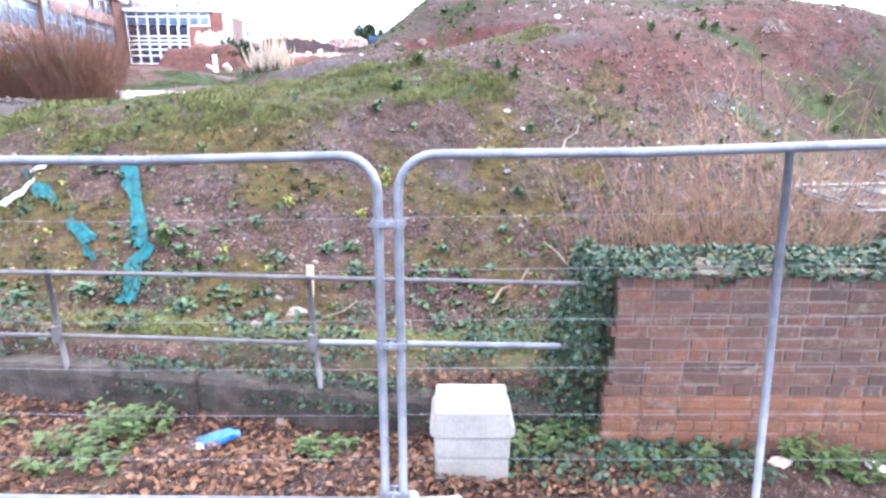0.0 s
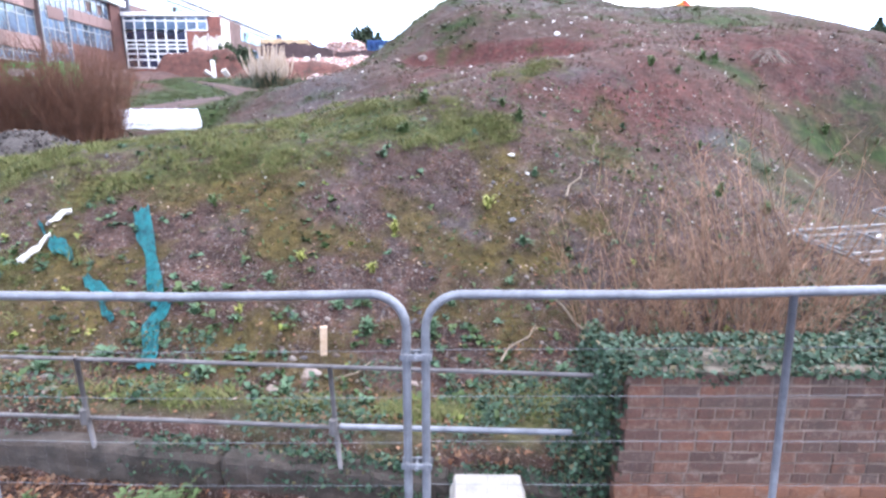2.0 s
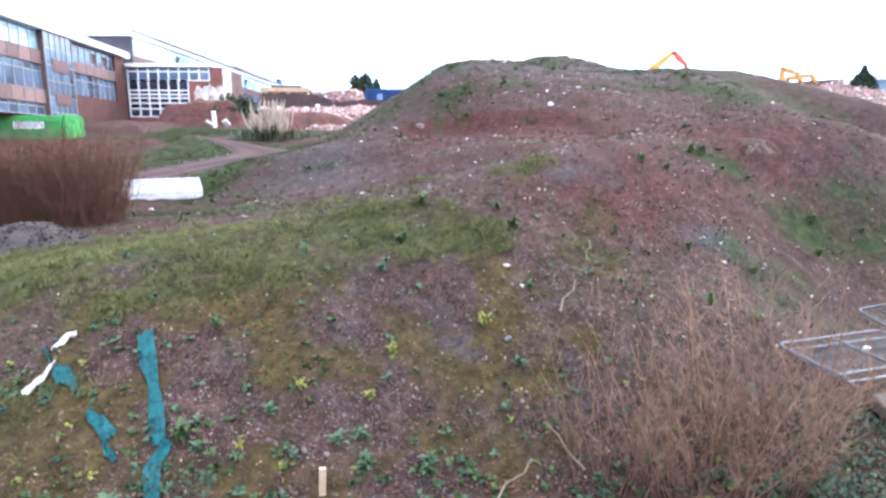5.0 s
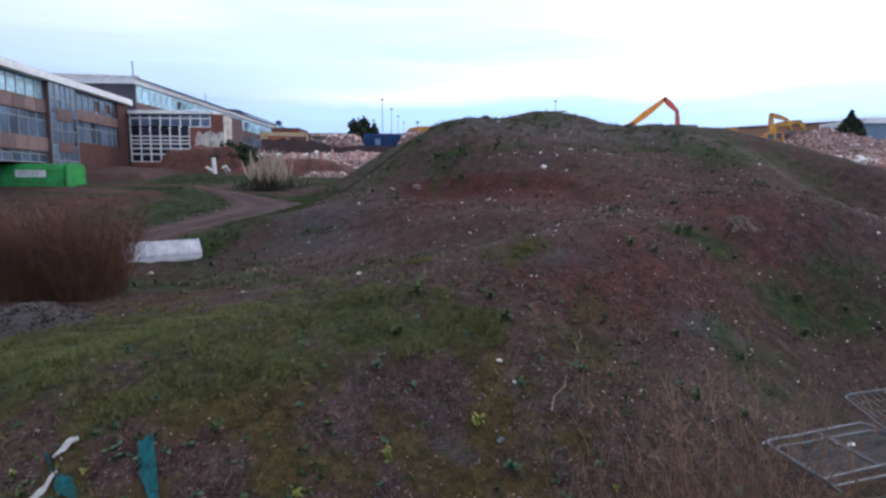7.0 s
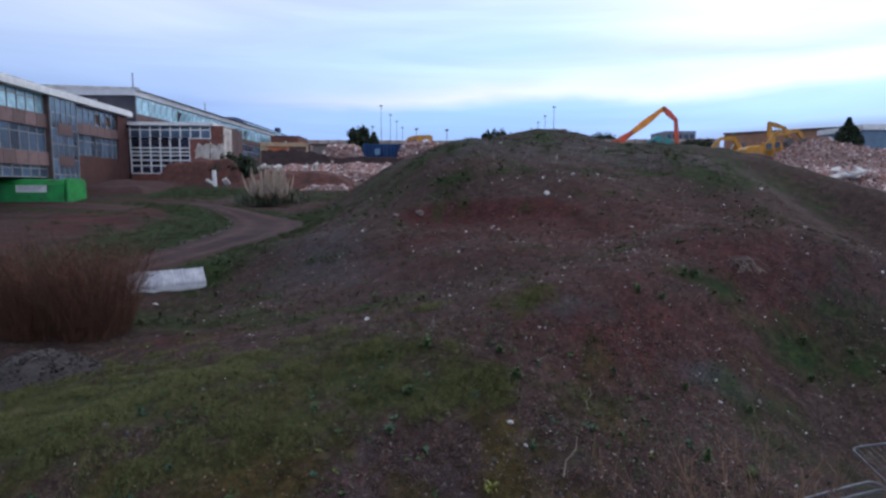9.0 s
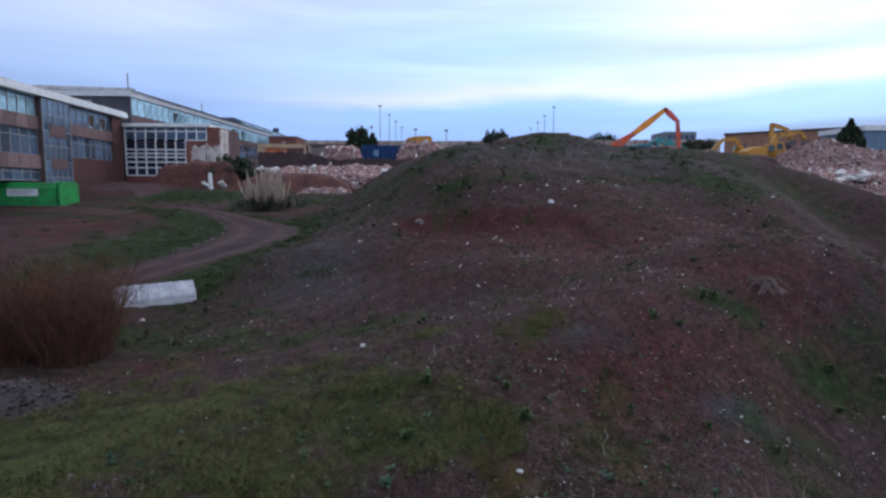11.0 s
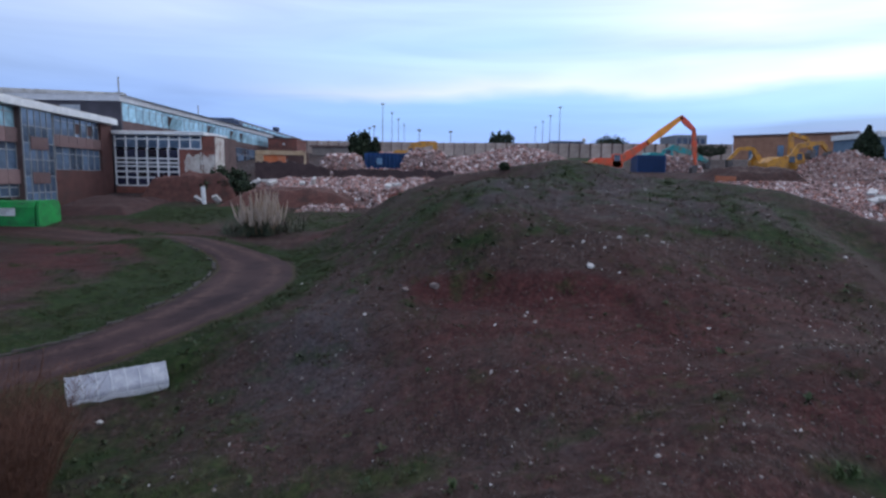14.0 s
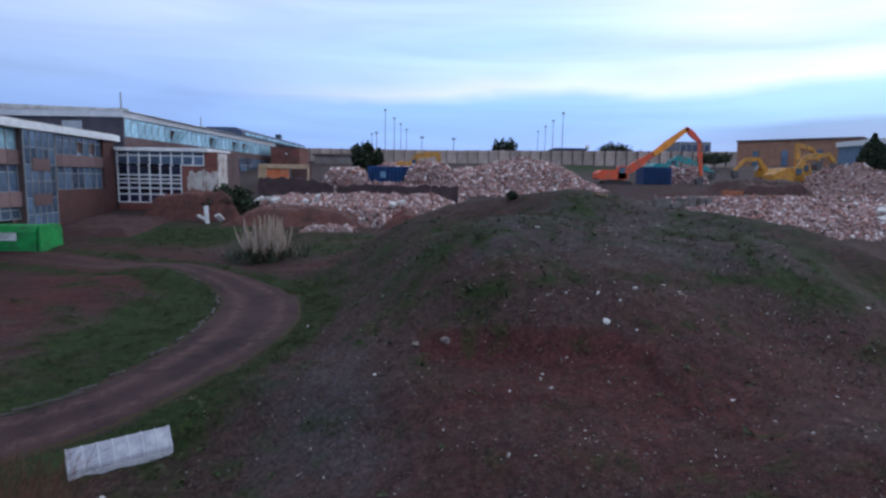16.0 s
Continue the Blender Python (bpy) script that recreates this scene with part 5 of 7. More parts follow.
# dry stalks standing on the slope to the right
dv, df = blades(random.Random(6), 5, 0.75, 0.12, 0.28)
P = on_ground(90, 2.0, 7.5, 5.6, 8.5, keep=lambda x, y: step(fbm(x * 0.8, y * 0.8, 3, 91), 0.42, 0.6))
tagged(scatter("dry_stalks", dv, df, put(P, spins(len(P), RNG, 0.12, (0.5, 1.3))), STRAW), "thin dry stalks standing on the slope", "dry grass", kind="stuff")


# strips of torn cloth
def strip(name, pts, widths, mat, label, thick=0.006, seed=1):
    """A band of crumpled cloth laid on the ground along points."""
    pts = smooth_line([Vector((x, y, 0)) for x, y in pts], 6)
    bm, rows = bmesh.new(), []
    n, k = len(pts), 7
    for i, p in enumerate(pts):
        d = (pts[min(i + 1, n - 1)] - pts[max(0, i - 1)]).normalized()
        s = Vector((-d.y, d.x, 0))
        t = i / (n - 1) * (len(widths) - 1)
        a = min(int(t), len(widths) - 2)
        w = widths[a] + (widths[a + 1] - widths[a]) * (t - a)
        row = []
        for j in range(k):
            q = p + s * w * (j / (k - 1) - 0.5)
            z = ground_z(q.x, q.y) + 0.045 + 0.03 * abs(noise.noise(Vector((i * 0.35, j * 0.9, seed))))+ 0.022 * math.sin(j * 2.2 + i * 0.7 + seed)
            row.append(bm.verts.new((q.x, q.y, z)))
        rows.append(row)
    for p, q in zip(rows, rows[1:]):
        for j in range(k - 1):
            bm.faces.new((p[j], p[j + 1], q[j + 1], q[j]))
    bmesh.ops.solidify(bm, geom=bm.faces[:], thickness=thick)
    return tagged(part(name, bm, mat, smooth=True), label, "cloth")


TEAL = surface("teal_netting", (0.002, 0.062, 0.080), (0.004, 0.20, 0.225), 11.0, 0.75, 0.0, 90.0, 0.5, 0.004)
WHITE_CLOTH = surface("white_sheet_cloth", (0.62, 0.60, 0.60), (0.80, 0.79, 0.79), 8.0, 0.7)
strip("torn_netting", [(-3.75, 6.88), (-3.54, 6.5), (-3.35, 6.2), (-3.16, 5.84), (-3.0, 5.54)], (0.17, 0.19, 0.11, 0.16, 0.13), TEAL, "torn teal debris netting trailing down the bank", seed=1)
strip("torn_netting", [(-2.92, 5.58), (-2.97, 5.34), (-2.86, 5.04), (-2.78, 4.76)], (0.09, 0.17, 0.14, 0.16), TEAL, "torn teal debris netting trailing down the bank", seed=2)
strip("torn_netting", [(-4.91, 6.73), (-4.78, 6.58), (-4.65, 6.44)], (0.02, 0.035, 0.02), TEAL, "thin shred of teal netting on the bank", seed=3)
strip("torn_netting", [(-4.52, 6.36), (-4.43, 6.29), (-4.32, 6.22), (-4.18, 6.12)], (0.07, 0.19, 0.16, 0.03), TEAL, "crumpled teal netting scrap on earth", seed=4)
strip("torn_netting", [(-3.92, 5.90), (-3.82, 5.81), (-3.70, 5.73), (-3.54, 5.62)], (0.05, 0.11, 0.14, 0.13), TEAL, "crumpled teal netting scrap on earth", seed=7)
strip("torn_netting", [(-3.59, 5.57), (-3.49, 5.47), (-3.38, 5.38)], (0.03, 0.08, 0.05), TEAL, "frayed teal netting scrap half buried in earth", seed=8)
strip("white_rag", [(-4.60, 6.90), (-4.70, 6.81), (-4.74, 6.62)], (0.05, 0.10, 0.03), WHITE_CLOTH, "torn white plastic rag on the bank", seed=5)
strip("white_rag", [(-4.58, 6.42), (-4.62, 6.25), (-4.67, 6.02)], (0.03, 0.07, 0.11), WHITE_CLOTH, "torn white plastic rag on the bank", seed=6)

WOOD = surface("weathered_wood", (0.124, 0.093, 0.068), (0.223, 0.180, 0.136), 10.0, 0.85, relief=0.4)
tagged(part("stake", boxm(-0.035, 0.035, -0.02, 0.02, -0.1, 0.30, 0.006), surface("pale_wood", (0.36, 0.25, 0.17), (0.52, 0.39, 0.29), 10.0, 0.8), at=pose(-1.29, 5.32, ground_z(-1.29, 5.32), 4, 2, 12)), "short pale wooden stake driven into the bank", "stake")
for i, (x, y, a, s) in enumerate(((1.75, 7.9, 60, 0.8), (1.3, 5.95, 120, 0.7), (2.3, 9.0, 70, 0.5), (0.7, 5.5, 40, 0.6), (-1.0, 5.0, 15, 0.5))):
    z = ground_z(x, y) + 0.04
    tagged(part("branch", tube(bmesh.new(), [(-s / 2, 0, -0.02), (-s / 6, 0.05, 0.03), (s / 5, -0.02, 0.05), (s / 2, 0.03, 0.09)], 0.014, 5, 0.006), WOOD, at=pose(x, y, z, 0, -14, a)), "dead broken branch lying on the slope", "branch", "dead branches")


def twig_heap(x, y):
    t = thing("twig_heap", pose(x, y, ground_z(x, y)), "small heap of pale dead twigs on the slope", "twigs")
    r = random.Random(17)
    for k in range(16):
        a, n = r.uniform(0, 3.14), r.uniform(0.25, 0.55)
        cx, cy, h = r.gauss(0, 0.16), r.gauss(0, 0.12), r.uniform(0.12, 0.34)
        dx, dy = n * math.cos(a), n * math.sin(a)
        part("twig", tube(bmesh.new(), [(cx - dx, cy - dy, 0.0), (cx - dx * 0.4, cy - dy * 0.4, h), (cx + dx * 0.4, cy + dy * 0.4, h * 0.9), (cx + dx, cy + dy, 0.02)], 0.011, 5, 0.006), PALE_TWIG, t)


PALE_TWIG = surface("pale_twig", (0.10, 0.082, 0.07), (0.20, 0.165, 0.14), 8.0, 0.85)
twig_heap(7.05, 13.3)


def crumple(name, x, y, sx, sy, sz, mat, label, seed):
    bm = bmesh.new()
    bmesh.ops.create_icosphere(bm, subdivisions=3, radius=1.0)
    for v in bm.verts:
        q = v.co.copy()
        k = 1 + 0.4 * noise.noise(q * 2.2 + Vector((seed, 0, 0))) + 0.2 * noise.noise(q * 6)
        v.co = Vector((q.x * sx * k, q.y * sy * k, max(-0.25, q.z) * sz * k))
    return tagged(part(name, bm, mat, at=pose(x, y, ground_z(x, y) + sz * 0.2, 0, -14 if name == "blue_bag" else 0, 12 if name == "blue_bag" else seed * 31), smooth=False), label, "litter")


crumple("blue_bag", -1.47, 3.25, 0.17, 0.06, 0.055, surface("blue_plastic", (0.006, 0.06, 0.30), (0.015, 0.13, 0.50), 8.0, 0.35), "crumpled blue plastic bag among fallen leaves", 3)
crumple("white_litter", 2.56, 2.98, 0.06, 0.035, 0.03, WHITE_CLOTH, "crumpled white paper litter on earth", 4)
crumple("white_litter", -1.52, 3.17, 0.045, 0.02, 0.02, WHITE_CLOTH, "scrap of white litter by a blue bag", 5)
crumple("pale_litter", 2.02, 3.03, 0.075, 0.04, 0.03, surface("card", (0.40, 0.30, 0.26), (0.58, 0.48, 0.44), 9.0, 0.8), "torn pale card litter beside the fence", 6)
crumple("pale_litter", -1.12, 3.56, 0.04, 0.03, 0.04, BROWN_STONE, "pale litter caught on the kerb wall", 7)
crumple("tin", 0.80, 7.2, 0.09, 0.04, 0.03, surface("dark_plastic", (0.06, 0.06, 0.08), (0.12, 0.12, 0.15), 8.0, 0.5), "dark slate fragment beside a spurge plant", 8)

# panels and slab on the far side of the wall
fence_panel(lay((4.95, 6.75, 0.99), (0.93, 0.36, -0.03), (-0.32, 0.9, 0.12)), 2.25, 1.1, 0.0, "fallen galvanised barrier panel lying on brambles", 0.05, 0.95, "fallen fence panels", wire=0.0038, bar=0.018)
fence_panel(lay((5.02, 6.68, 0.92), (0.93, 0.33, -0.03), (-0.32, 0.9, 0.12)), 2.25, 1.2, 0.0, "fallen galvanised barrier panel under another", 0.05, 0.95, "fallen fence panels", wire=0.0038, bar=0.018)
fence_panel(lay((6.74, 8.02, 1.08), (0.93, -0.25, 0.27), (0.27, 0.96, -0.02)), 2.3, 1.1, 0.0, "fallen galvanised fence panel lying on brambles", 0.1, 1.6, "fallen fence panels", wire=0.0035, bar=0.019)
crumple("white_litter", 6.0, 7.75, 0.06, 0.035, 0.03, WHITE_CLOTH, "white litter caught in a fallen panel", 12).location.z = 1.0
bm = boxm(-0.9, 0.9, -0.45, 0.45, -0.08, 0.08, 0.02)
tagged(part("slab", bm, CONCRETE, at=pose(6.15, 6.45, ground_z(6.1, 6.45) + 0.03, 18, 4, 14)), "grey concrete slab tipped on the bank", "slab")

# ---- buildings ----
BRICK_FAR = surface("red_brick_far", (0.142, 0.049, 0.039), (0.234, 0.090, 0.072), 1.2, 0.9, fine=14.0, stain=(0.072, 0.040, 0.036), stain_scale=0.5)
BRICK_DARK = surface("dark_brick", (0.081, 0.051, 0.051), (0.142, 0.089, 0.084), 1.0, 0.9, fine=12.0)
SPANDREL = surface("pink_spandrel", (0.170, 0.102, 0.102), (0.290, 0.182, 0.178), 0.9, 0.7, fine=9.0, random_shade=0.35, stain=(0.085, 0.055, 0.055), stain_scale=0.9)
SPANDREL_DARK = surface("brown_spandrel", (0.090, 0.050, 0.050), (0.150, 0.088, 0.088), 0.9, 0.7, fine=9.0, random_shade=0.3)
DARK_CLAD = surface("dark_cladding", (0.036, 0.034, 0.048), (0.068, 0.062, 0.082), 0.8, 0.7, fine=9.0)
WHITE_PAINT = surface("white_painted_metal", (0.648, 0.659, 0.68), (0.842, 0.85, 0.85), 1.5, 0.5, fine=10.0, relief=0.1)
GREY_FRAME = surface("grey_window_frame", (0.230, 0.239, 0.256), (0.354, 0.362, 0.380), 2.0, 0.5, relief=0.1)
ROOF_FELT = surface("pale_roof", (0.513, 0.499, 0.486), (0.702, 0.689, 0.675), 0.6, 0.8, fine=6.0, stain=(0.22, 0.20, 0.18), stain_scale=0.4)
PALE_EDGE = surface("pale_roof_edge", (0.50, 0.51, 0.55), (0.66, 0.67, 0.70), 0.8, 0.6, fine=8.0, relief=0.1)
# the next two have the sky's blue reflection painted into their tint
GLASS = glass("window_glass", (0.120, 0.175, 0.265), 0.10)
GLASS_SKY = glass("sky_tinted_glass", (0.40, 0.64, 0.76), 0.2, 0.80)
GLASS_DARK = glass("dark_window_glass", (0.026, 0.030, 0.060), 0.1)
PLASTER = surface("stained_plaster", (0.432, 0.396, 0.36), (0.696, 0.66, 0.624), 1.0, 0.9, fine=12.0, stain=(0.20, 0.12, 0.10), stain_scale=0.9)


def window(parent, x0, x1, z0, z1, y, cols, rows, frame_mat, glass_mat, bar=0.07, depth=0.10, name="window", split=(), opened=()):
    """A window in the plane y of its parent's own axes: frame bars round and between separate panes."""
    w = new(name)
    w.empty_display_size = 0.1
    w.parent = parent
    w.matrix_basis = Matrix.Translation((x0, y, z0))
    W, H = x1 - x0, z1 - z0
    xs = [W * i / cols for i in range(cols + 1)]
    zs = [H * i / rows for i in range(rows + 1)] if not split else [H * s for s in split]
    bm = bmesh.new()
    for x in xs:
        box(bm, x - bar / 2, x + bar / 2, 0, depth, 0, H)
    for z in zs:
        for a, b in zip(xs, xs[1:]):
            box(bm, a + bar / 2, b - bar / 2, 0.008, depth - 0.008, z - bar / 2, z + bar / 2)
    part("window_frame", bm, frame_mat, w)
    me = {}
    for i, (a, b) in enumerate(zip(xs, xs[1:])):
        for j, (c, d) in enumerate(zip(zs, zs[1:])):
            k = (round(b - a, 3), round(d - c, 3))
            if k not in me:
                q = bpy.data.meshes.new("pane")
                bm = boxm(bar / 2, b - a - bar / 2, -0.006, 0.006, bar / 2, d - c - bar / 2)
                bm.to_mesh(q)
                bm.free()
                q.materials.append(glass_mat)
                me[k] = q
            p = new("pane", me[k])
            p.parent = w
            p.matrix_basis = Matrix.Translation((a, depth * 0.4, c))
            if (i, j) in opened:
                p.matrix_basis = Matrix.Translation((a, depth * 0.4, c)) @ pose(0, 0, 0, 22, 0, 0)
    return w


WING_BRICK = surface("brown_wing_brick", (0.070, 0.029, 0.026), (0.125, 0.052, 0.046), 1.2, 0.9, fine=14.0, stain=(0.045, 0.026, 0.024), stain_scale=0.6)
CREAM_COLUMN = surface("concrete_column", (0.25, 0.23, 0.22), (0.36, 0.34, 0.32), 1.5, 0.9)
# long wing beside the skip: its front runs towards the street
wing = thing("school_wing", pose(-34.0, 65.0, 0, 0, 0, -84.7), "disused two-storey wing with pink spandrels and ribbon windows", "building")
LEN = 30.0
bm = boxm(0, 16.4, -11, -0.35, 4.6, 13.05)
box(bm, 16.4, LEN, -11, -0.35, 6.2, 13.05)
part("core", bm, BRICK_DARK, wing)
part("end_pier", boxm(-0.02, 2.3, -0.36, 0.05, 4.6, 13.05), WING_BRICK, wing)
part("brick_base", boxm(2.3, 11.35, -0.36, 0.03, 4.6, 8.35), WING_BRICK, wing)
part("fascia", boxm(-0.35, LEN, -0.5, 0.55, 13.05, 13.62, 0.02), WHITE_PAINT, wing, "white roof fascia")
part("roof", boxm(-0.3, LEN, -11.4, 0.4, 13.62, 13.72), ROOF_FELT, wing)
for z0, z1 in ((10.35, 11.35),):
    x = 2.3
    while x < 11.3:
        part("spandrel_panel", boxm(x + 0.02, min(x + 1.5, 11.35) - 0.02, -0.3, 0.0, z0, z1), SPANDREL, wing)
        x += 1.5
window(wing, 2.3, 11.3, 11.35, 13.05, -0.28, 8, 2, GREY_FRAME, GLASS, split=(0, 0.72, 1), opened=((1, 0), (3, 0)))
window(wing, 2.3, 11.3, 8.35, 10.35, -0.28, 8, 2, GREY_FRAME, GLASS, split=(0, 0.7, 1))
# glazed stair bay
part("bay_core", boxm(11.4, 15.6, -0.34, 0.22, 4.6, 13.05), BRICK_DARK, wing)
window(wing, 11.4, 15.6, 5.2, 13.0, 0.24, 5, 6, GREY_FRAME, GLASS, 0.06)
part("bay_panel", boxm(12.3, 14.7, 0.36, 0.40, 9.9, 10.9), SPANDREL_DARK, wing)
part("bay_panel", boxm(12.3, 14.7, 0.36, 0.40, 7.2, 8.1), SPANDREL_DARK, wing)
for k, (z0, z1) in enumerate(((10.35, 11.45), (7.2, 8.3))):
    x = 15.6
    while x < LEN - 0.1:
        part("spandrel_panel", boxm(x + 0.02, min(x + 1.5, LEN) - 0.02, -0.3, 0.0, z0, z1), SPANDREL, wing)
        x += 1.5
for k, (z0, z1) in enumerate(((11.45, 13.05), (8.3, 10.35), (6.25, 7.2))):
    window(wing, 15.6, LEN - 0.1, z0, z1, -0.28, 12, 2, GREY_FRAME, GLASS if k else GLASS_SKY, split=(0, 0.72, 1))

part("column", boxm(LEN - 0.5, LEN - 0.1, -0.8, -0.4, 3.5, 6.2), CREAM_COLUMN, wing)

def torn(x0, x1, y0, y1, z0, z1, seed):
    """A sheet of plaster with a ragged outline."""
    r = random.Random(seed)
    o = []
    for k in range(22):
        a = 6.2832 * k / 22
        q = 0.5 * r.uniform(0.72, 1.05) / max(abs(math.cos(a)), abs(math.sin(a)))
        o.append(((x0 + x1) / 2 + q * math.cos(a) * (x1 - x0), (z0 + z1) / 2 + q * math.sin(a) * (z1 - z0)))
    return prism(bmesh.new(), o, y0, y1)


# stair hall with a white window grid
hall = thing("stair_hall", pose(-33.75, 65.0, 0), "brick stair hall with white gridded window wall and torn plaster end", "building")
part("core", boxm(0.0, 10.3, 0.35, 6.5, 4.8, 12.15), BRICK_DARK, hall)
part("fascia", boxm(-0.1, 9.35, -0.25, 6.6, 12.15, 12.5, 0.02), WHITE_PAINT, hall, "white flat-roof fascia")
window(hall, 0.0, 6.5, 6.9, 10.75, 0.12, 6, 5, WHITE_PAINT, GLASS_DARK, 0.15, 0.16, split=(0, 0.22, 0.38, 0.52, 0.62, 0.73, 1))
window(hall, 0.0, 8.85, 10.75, 12.15, 0.12, 8, 2, WHITE_PAINT, GLASS, 0.15, 0.16, split=(0, 0.68, 1))
part("brick_front", boxm(6.58, 8.9, 0.05, 0.34, 4.8, 10.70), BRICK_FAR, hall)
part("brick_front", boxm(8.93, 10.3, 0.03, 0.34, 4.8, 12.14), BRICK_FAR, hall)
part("brick_base", boxm(-0.02, 6.56, 0.05, 0.34, 4.8, 6.85), BRICK_FAR, hall)
part("plaster_patch", torn(7.1, 8.9, -0.01, 0.05, 7.8, 10.3, 3), PLASTER, hall, "torn pale plaster")
part("plaster_patch", torn(9.0, 10.3, -0.03, 0.03, 7.9, 10.2, 5), PLASTER, hall, "torn pale plaster")
part("pipe", tube(bmesh.new(), [(8.95, -0.12, 6.5), (8.97, -0.12, 9.2), (8.9, -0.1, 10.4)], 0.09, 8), PLASTER, hall)
part("plaster_patch", boxm(10.3, 10.36, 0.02, 2.6, 7.8, 12.0), PLASTER, hall, "torn pale plaster")

# long three-storey block behind
block = thing("school_block", pose(-34.1, 67.6, 0, 0, 0, 89.2), "long school block with pale roof and glazed upper floor", "building")
BL = 55.0  # local x runs away from the street, y to the west
part("core", boxm(0.0, BL, 0.35, 26, 4.8, 15.75), BRICK_DARK, block)
part("end_wall", boxm(-0.3, -0.0, 0.0, 26, 4.8, 15.75), DARK_CLAD, block, "dark weathered end cladding")
window(block, 0.0, BL, 13.75, 15.7, 0.12, 36, 2, GREY_FRAME, GLASS_SKY, 0.035, split=(0, 0.78, 1), opened=((7, 0), (8, 0), (15, 0), (21, 0), (24, 0)))
part("fascia", boxm(-0.55, BL + 0.3, -0.12, 27, 15.72, 16.42, 0.02), PALE_EDGE, block, "pale roof edge")
bm = bmesh.new()
prism(bm, [(-0.5, 16.382), (27, 16.382), (27, 16.5), (13, 16.95), (0.4, 16.6)], -0.6, BL)
bmesh.ops.transform(bm, matrix=Matrix(((0, 1, 0, 0), (1, 0, 0, 0), (0, 0, 1, 0), (0, 0, 0, 1))), verts=bm.verts[:])
bmesh.ops.recalc_face_normals(bm, faces=bm.faces[:])
part("roof", bm, ROOF_FELT, block)
x = 0.0
while x < BL - 0.2:
    part("spandrel_panel", boxm(x + 0.02, min(x + 3.05, BL) - 0.02, 0.02, 0.34, 12.85, 13.75), SPANDREL_DARK, block)
    x += 3.05
part("brick_base", boxm(0.0, BL, 0.02, 0.34, 4.8, 10.3), BRICK_FAR, block)
window(block, 12.5, 22.5, 10.4, 12.8, 0.12, 7, 2, WHITE_PAINT, GLASS_SKY, 0.16)
window(block, 24.5, BL, 10.4, 12.8, 0.12, 22, 2, GREY_FRAME, GLASS, 0.07)
part("brick_front", boxm(0, 12.4, 0.02, 0.34, 10.32, 12.8), BRICK_FAR, block)
part("brick_front", boxm(22.6, 24.4, 0.02, 0.34, 10.32, 12.8), BRICK_FAR, block)
w_ = boxm(-0.36, -0.30, 4.3, 6.4, 13.9, 15.3)
part("louvre", w_, surface("louvre_paint", (0.30, 0.33, 0.37), (0.42, 0.45, 0.50), 2.0, 0.6), block)
part("mast", tube(bmesh.new(), [(0.6, 0.6, 16.4), (0.6, 0.6, 18.4)], 0.09, 6), GREY_FRAME, block)
part("mast_foot", boxm(0.2, 1.0, 0.0, 1.1, 16.4, 16.75, 0.03), GREY_FRAME, block)
part("mast", tube(bmesh.new(), [(21.5, 0.8, 16.4), (21.5, 0.8, 18.0)], 0.08, 6), GREY_FRAME, block)
for x, y in ((3, 9), (5, 15), (24, 1.5)):
    part("roof_vent", boxm(x, x + 0.9, y, y + 1.2, 16.4, 16.95, 0.05), GREY_FRAME, block)

# brick end block and far hall with dark curved roof
tower = thing("brick_block", pose(0, 0, 0), "plain red-brick block at the end of the school", "building")
part("wall", boxm(-32.0, -26.6, 115, 123, 8, 15.1), BRICK_FAR, tower)
part("parapet", boxm(-32.1, -26.5, 114.9, 123.1, 15.1, 15.3), BRICK_DARK, tower)
part("wall_lamp", boxm(-29.2, -28.9, 114.85, 115.0, 14.0, 14.25), WHITE_PAINT, tower)
low_ = thing("low_annex", pose(0, 0, 0), "low grey annex beyond the brick block", "building")
part("wall", boxm(-26.4, -15, 128, 138, 9, 14.4), surface("grey_render", (0.16, 0.14, 0.13), (0.24, 0.21, 0.20), 0.6, 0.9), low_)
part("roof", boxm(-26.8, -14.6, 127.6, 138.4, 14.4, 14.7), BRICK_DARK, low_)
far = thing("far_hall", pose(0, 0, 0), "far hall with a dark blue rolled roof edge", "building")
DARK_BLUE = surface("dark_blue_roof", (0.026, 0.040, 0.085), (0.048, 0.068, 0.125), 0.5, 0.6)
part("wall", boxm(-46, -38.2, 117, 169, 9, 17.3), BRICK_DARK, far)
bm = bmesh.new()
prism(bm, [(-47, 17.3), (-37.7, 17.3), (-37.5, 17.8), (-37.8, 18.5), (-39.0, 18.95), (-47, 18.95)], 116, 170)
part("roof", bm, DARK_BLUE, far)
for k in range(17):
    part("window", boxm(-37.56, -37.50, 118 + 3 * k, 120.4 + 3 * k, 17.62, 18.1), GLASS_SKY, far)
part("vent", boxm(-39.5, -38.4, 146, 148, 18.9, 19.9, 0.1), DARK_BLUE, far)

# long brown building beyond the machines
brown = thing("warehouse", pose(101.2, 200, 0, 0, 0, -43.5), "long flat-roofed brown brick building in the distance", "building")
BROWN_BRICK = surface("brown_brick", (0.255, 0.128, 0.083), (0.375, 0.203, 0.135), 0.5, 0.9, fine=8.0)
part("wall", boxm(0, 34.5, 0, 16, 11.0, 23.6), BROWN_BRICK, brown)
part("parapet", boxm(-0.3, 34.8, -0.3, 16.3, 23.6, 24.2), BRICK_DARK, brown)
for x in (5.0, 13.5, 23, 29):
    part("door", boxm(x, x + 1.8, -0.15, 0.0, 15.5, 20.5), GLASS, brown)
shed = thing("far_shed", pose(0, 0, 0), "pale blue-grey shed in the distance", "building")
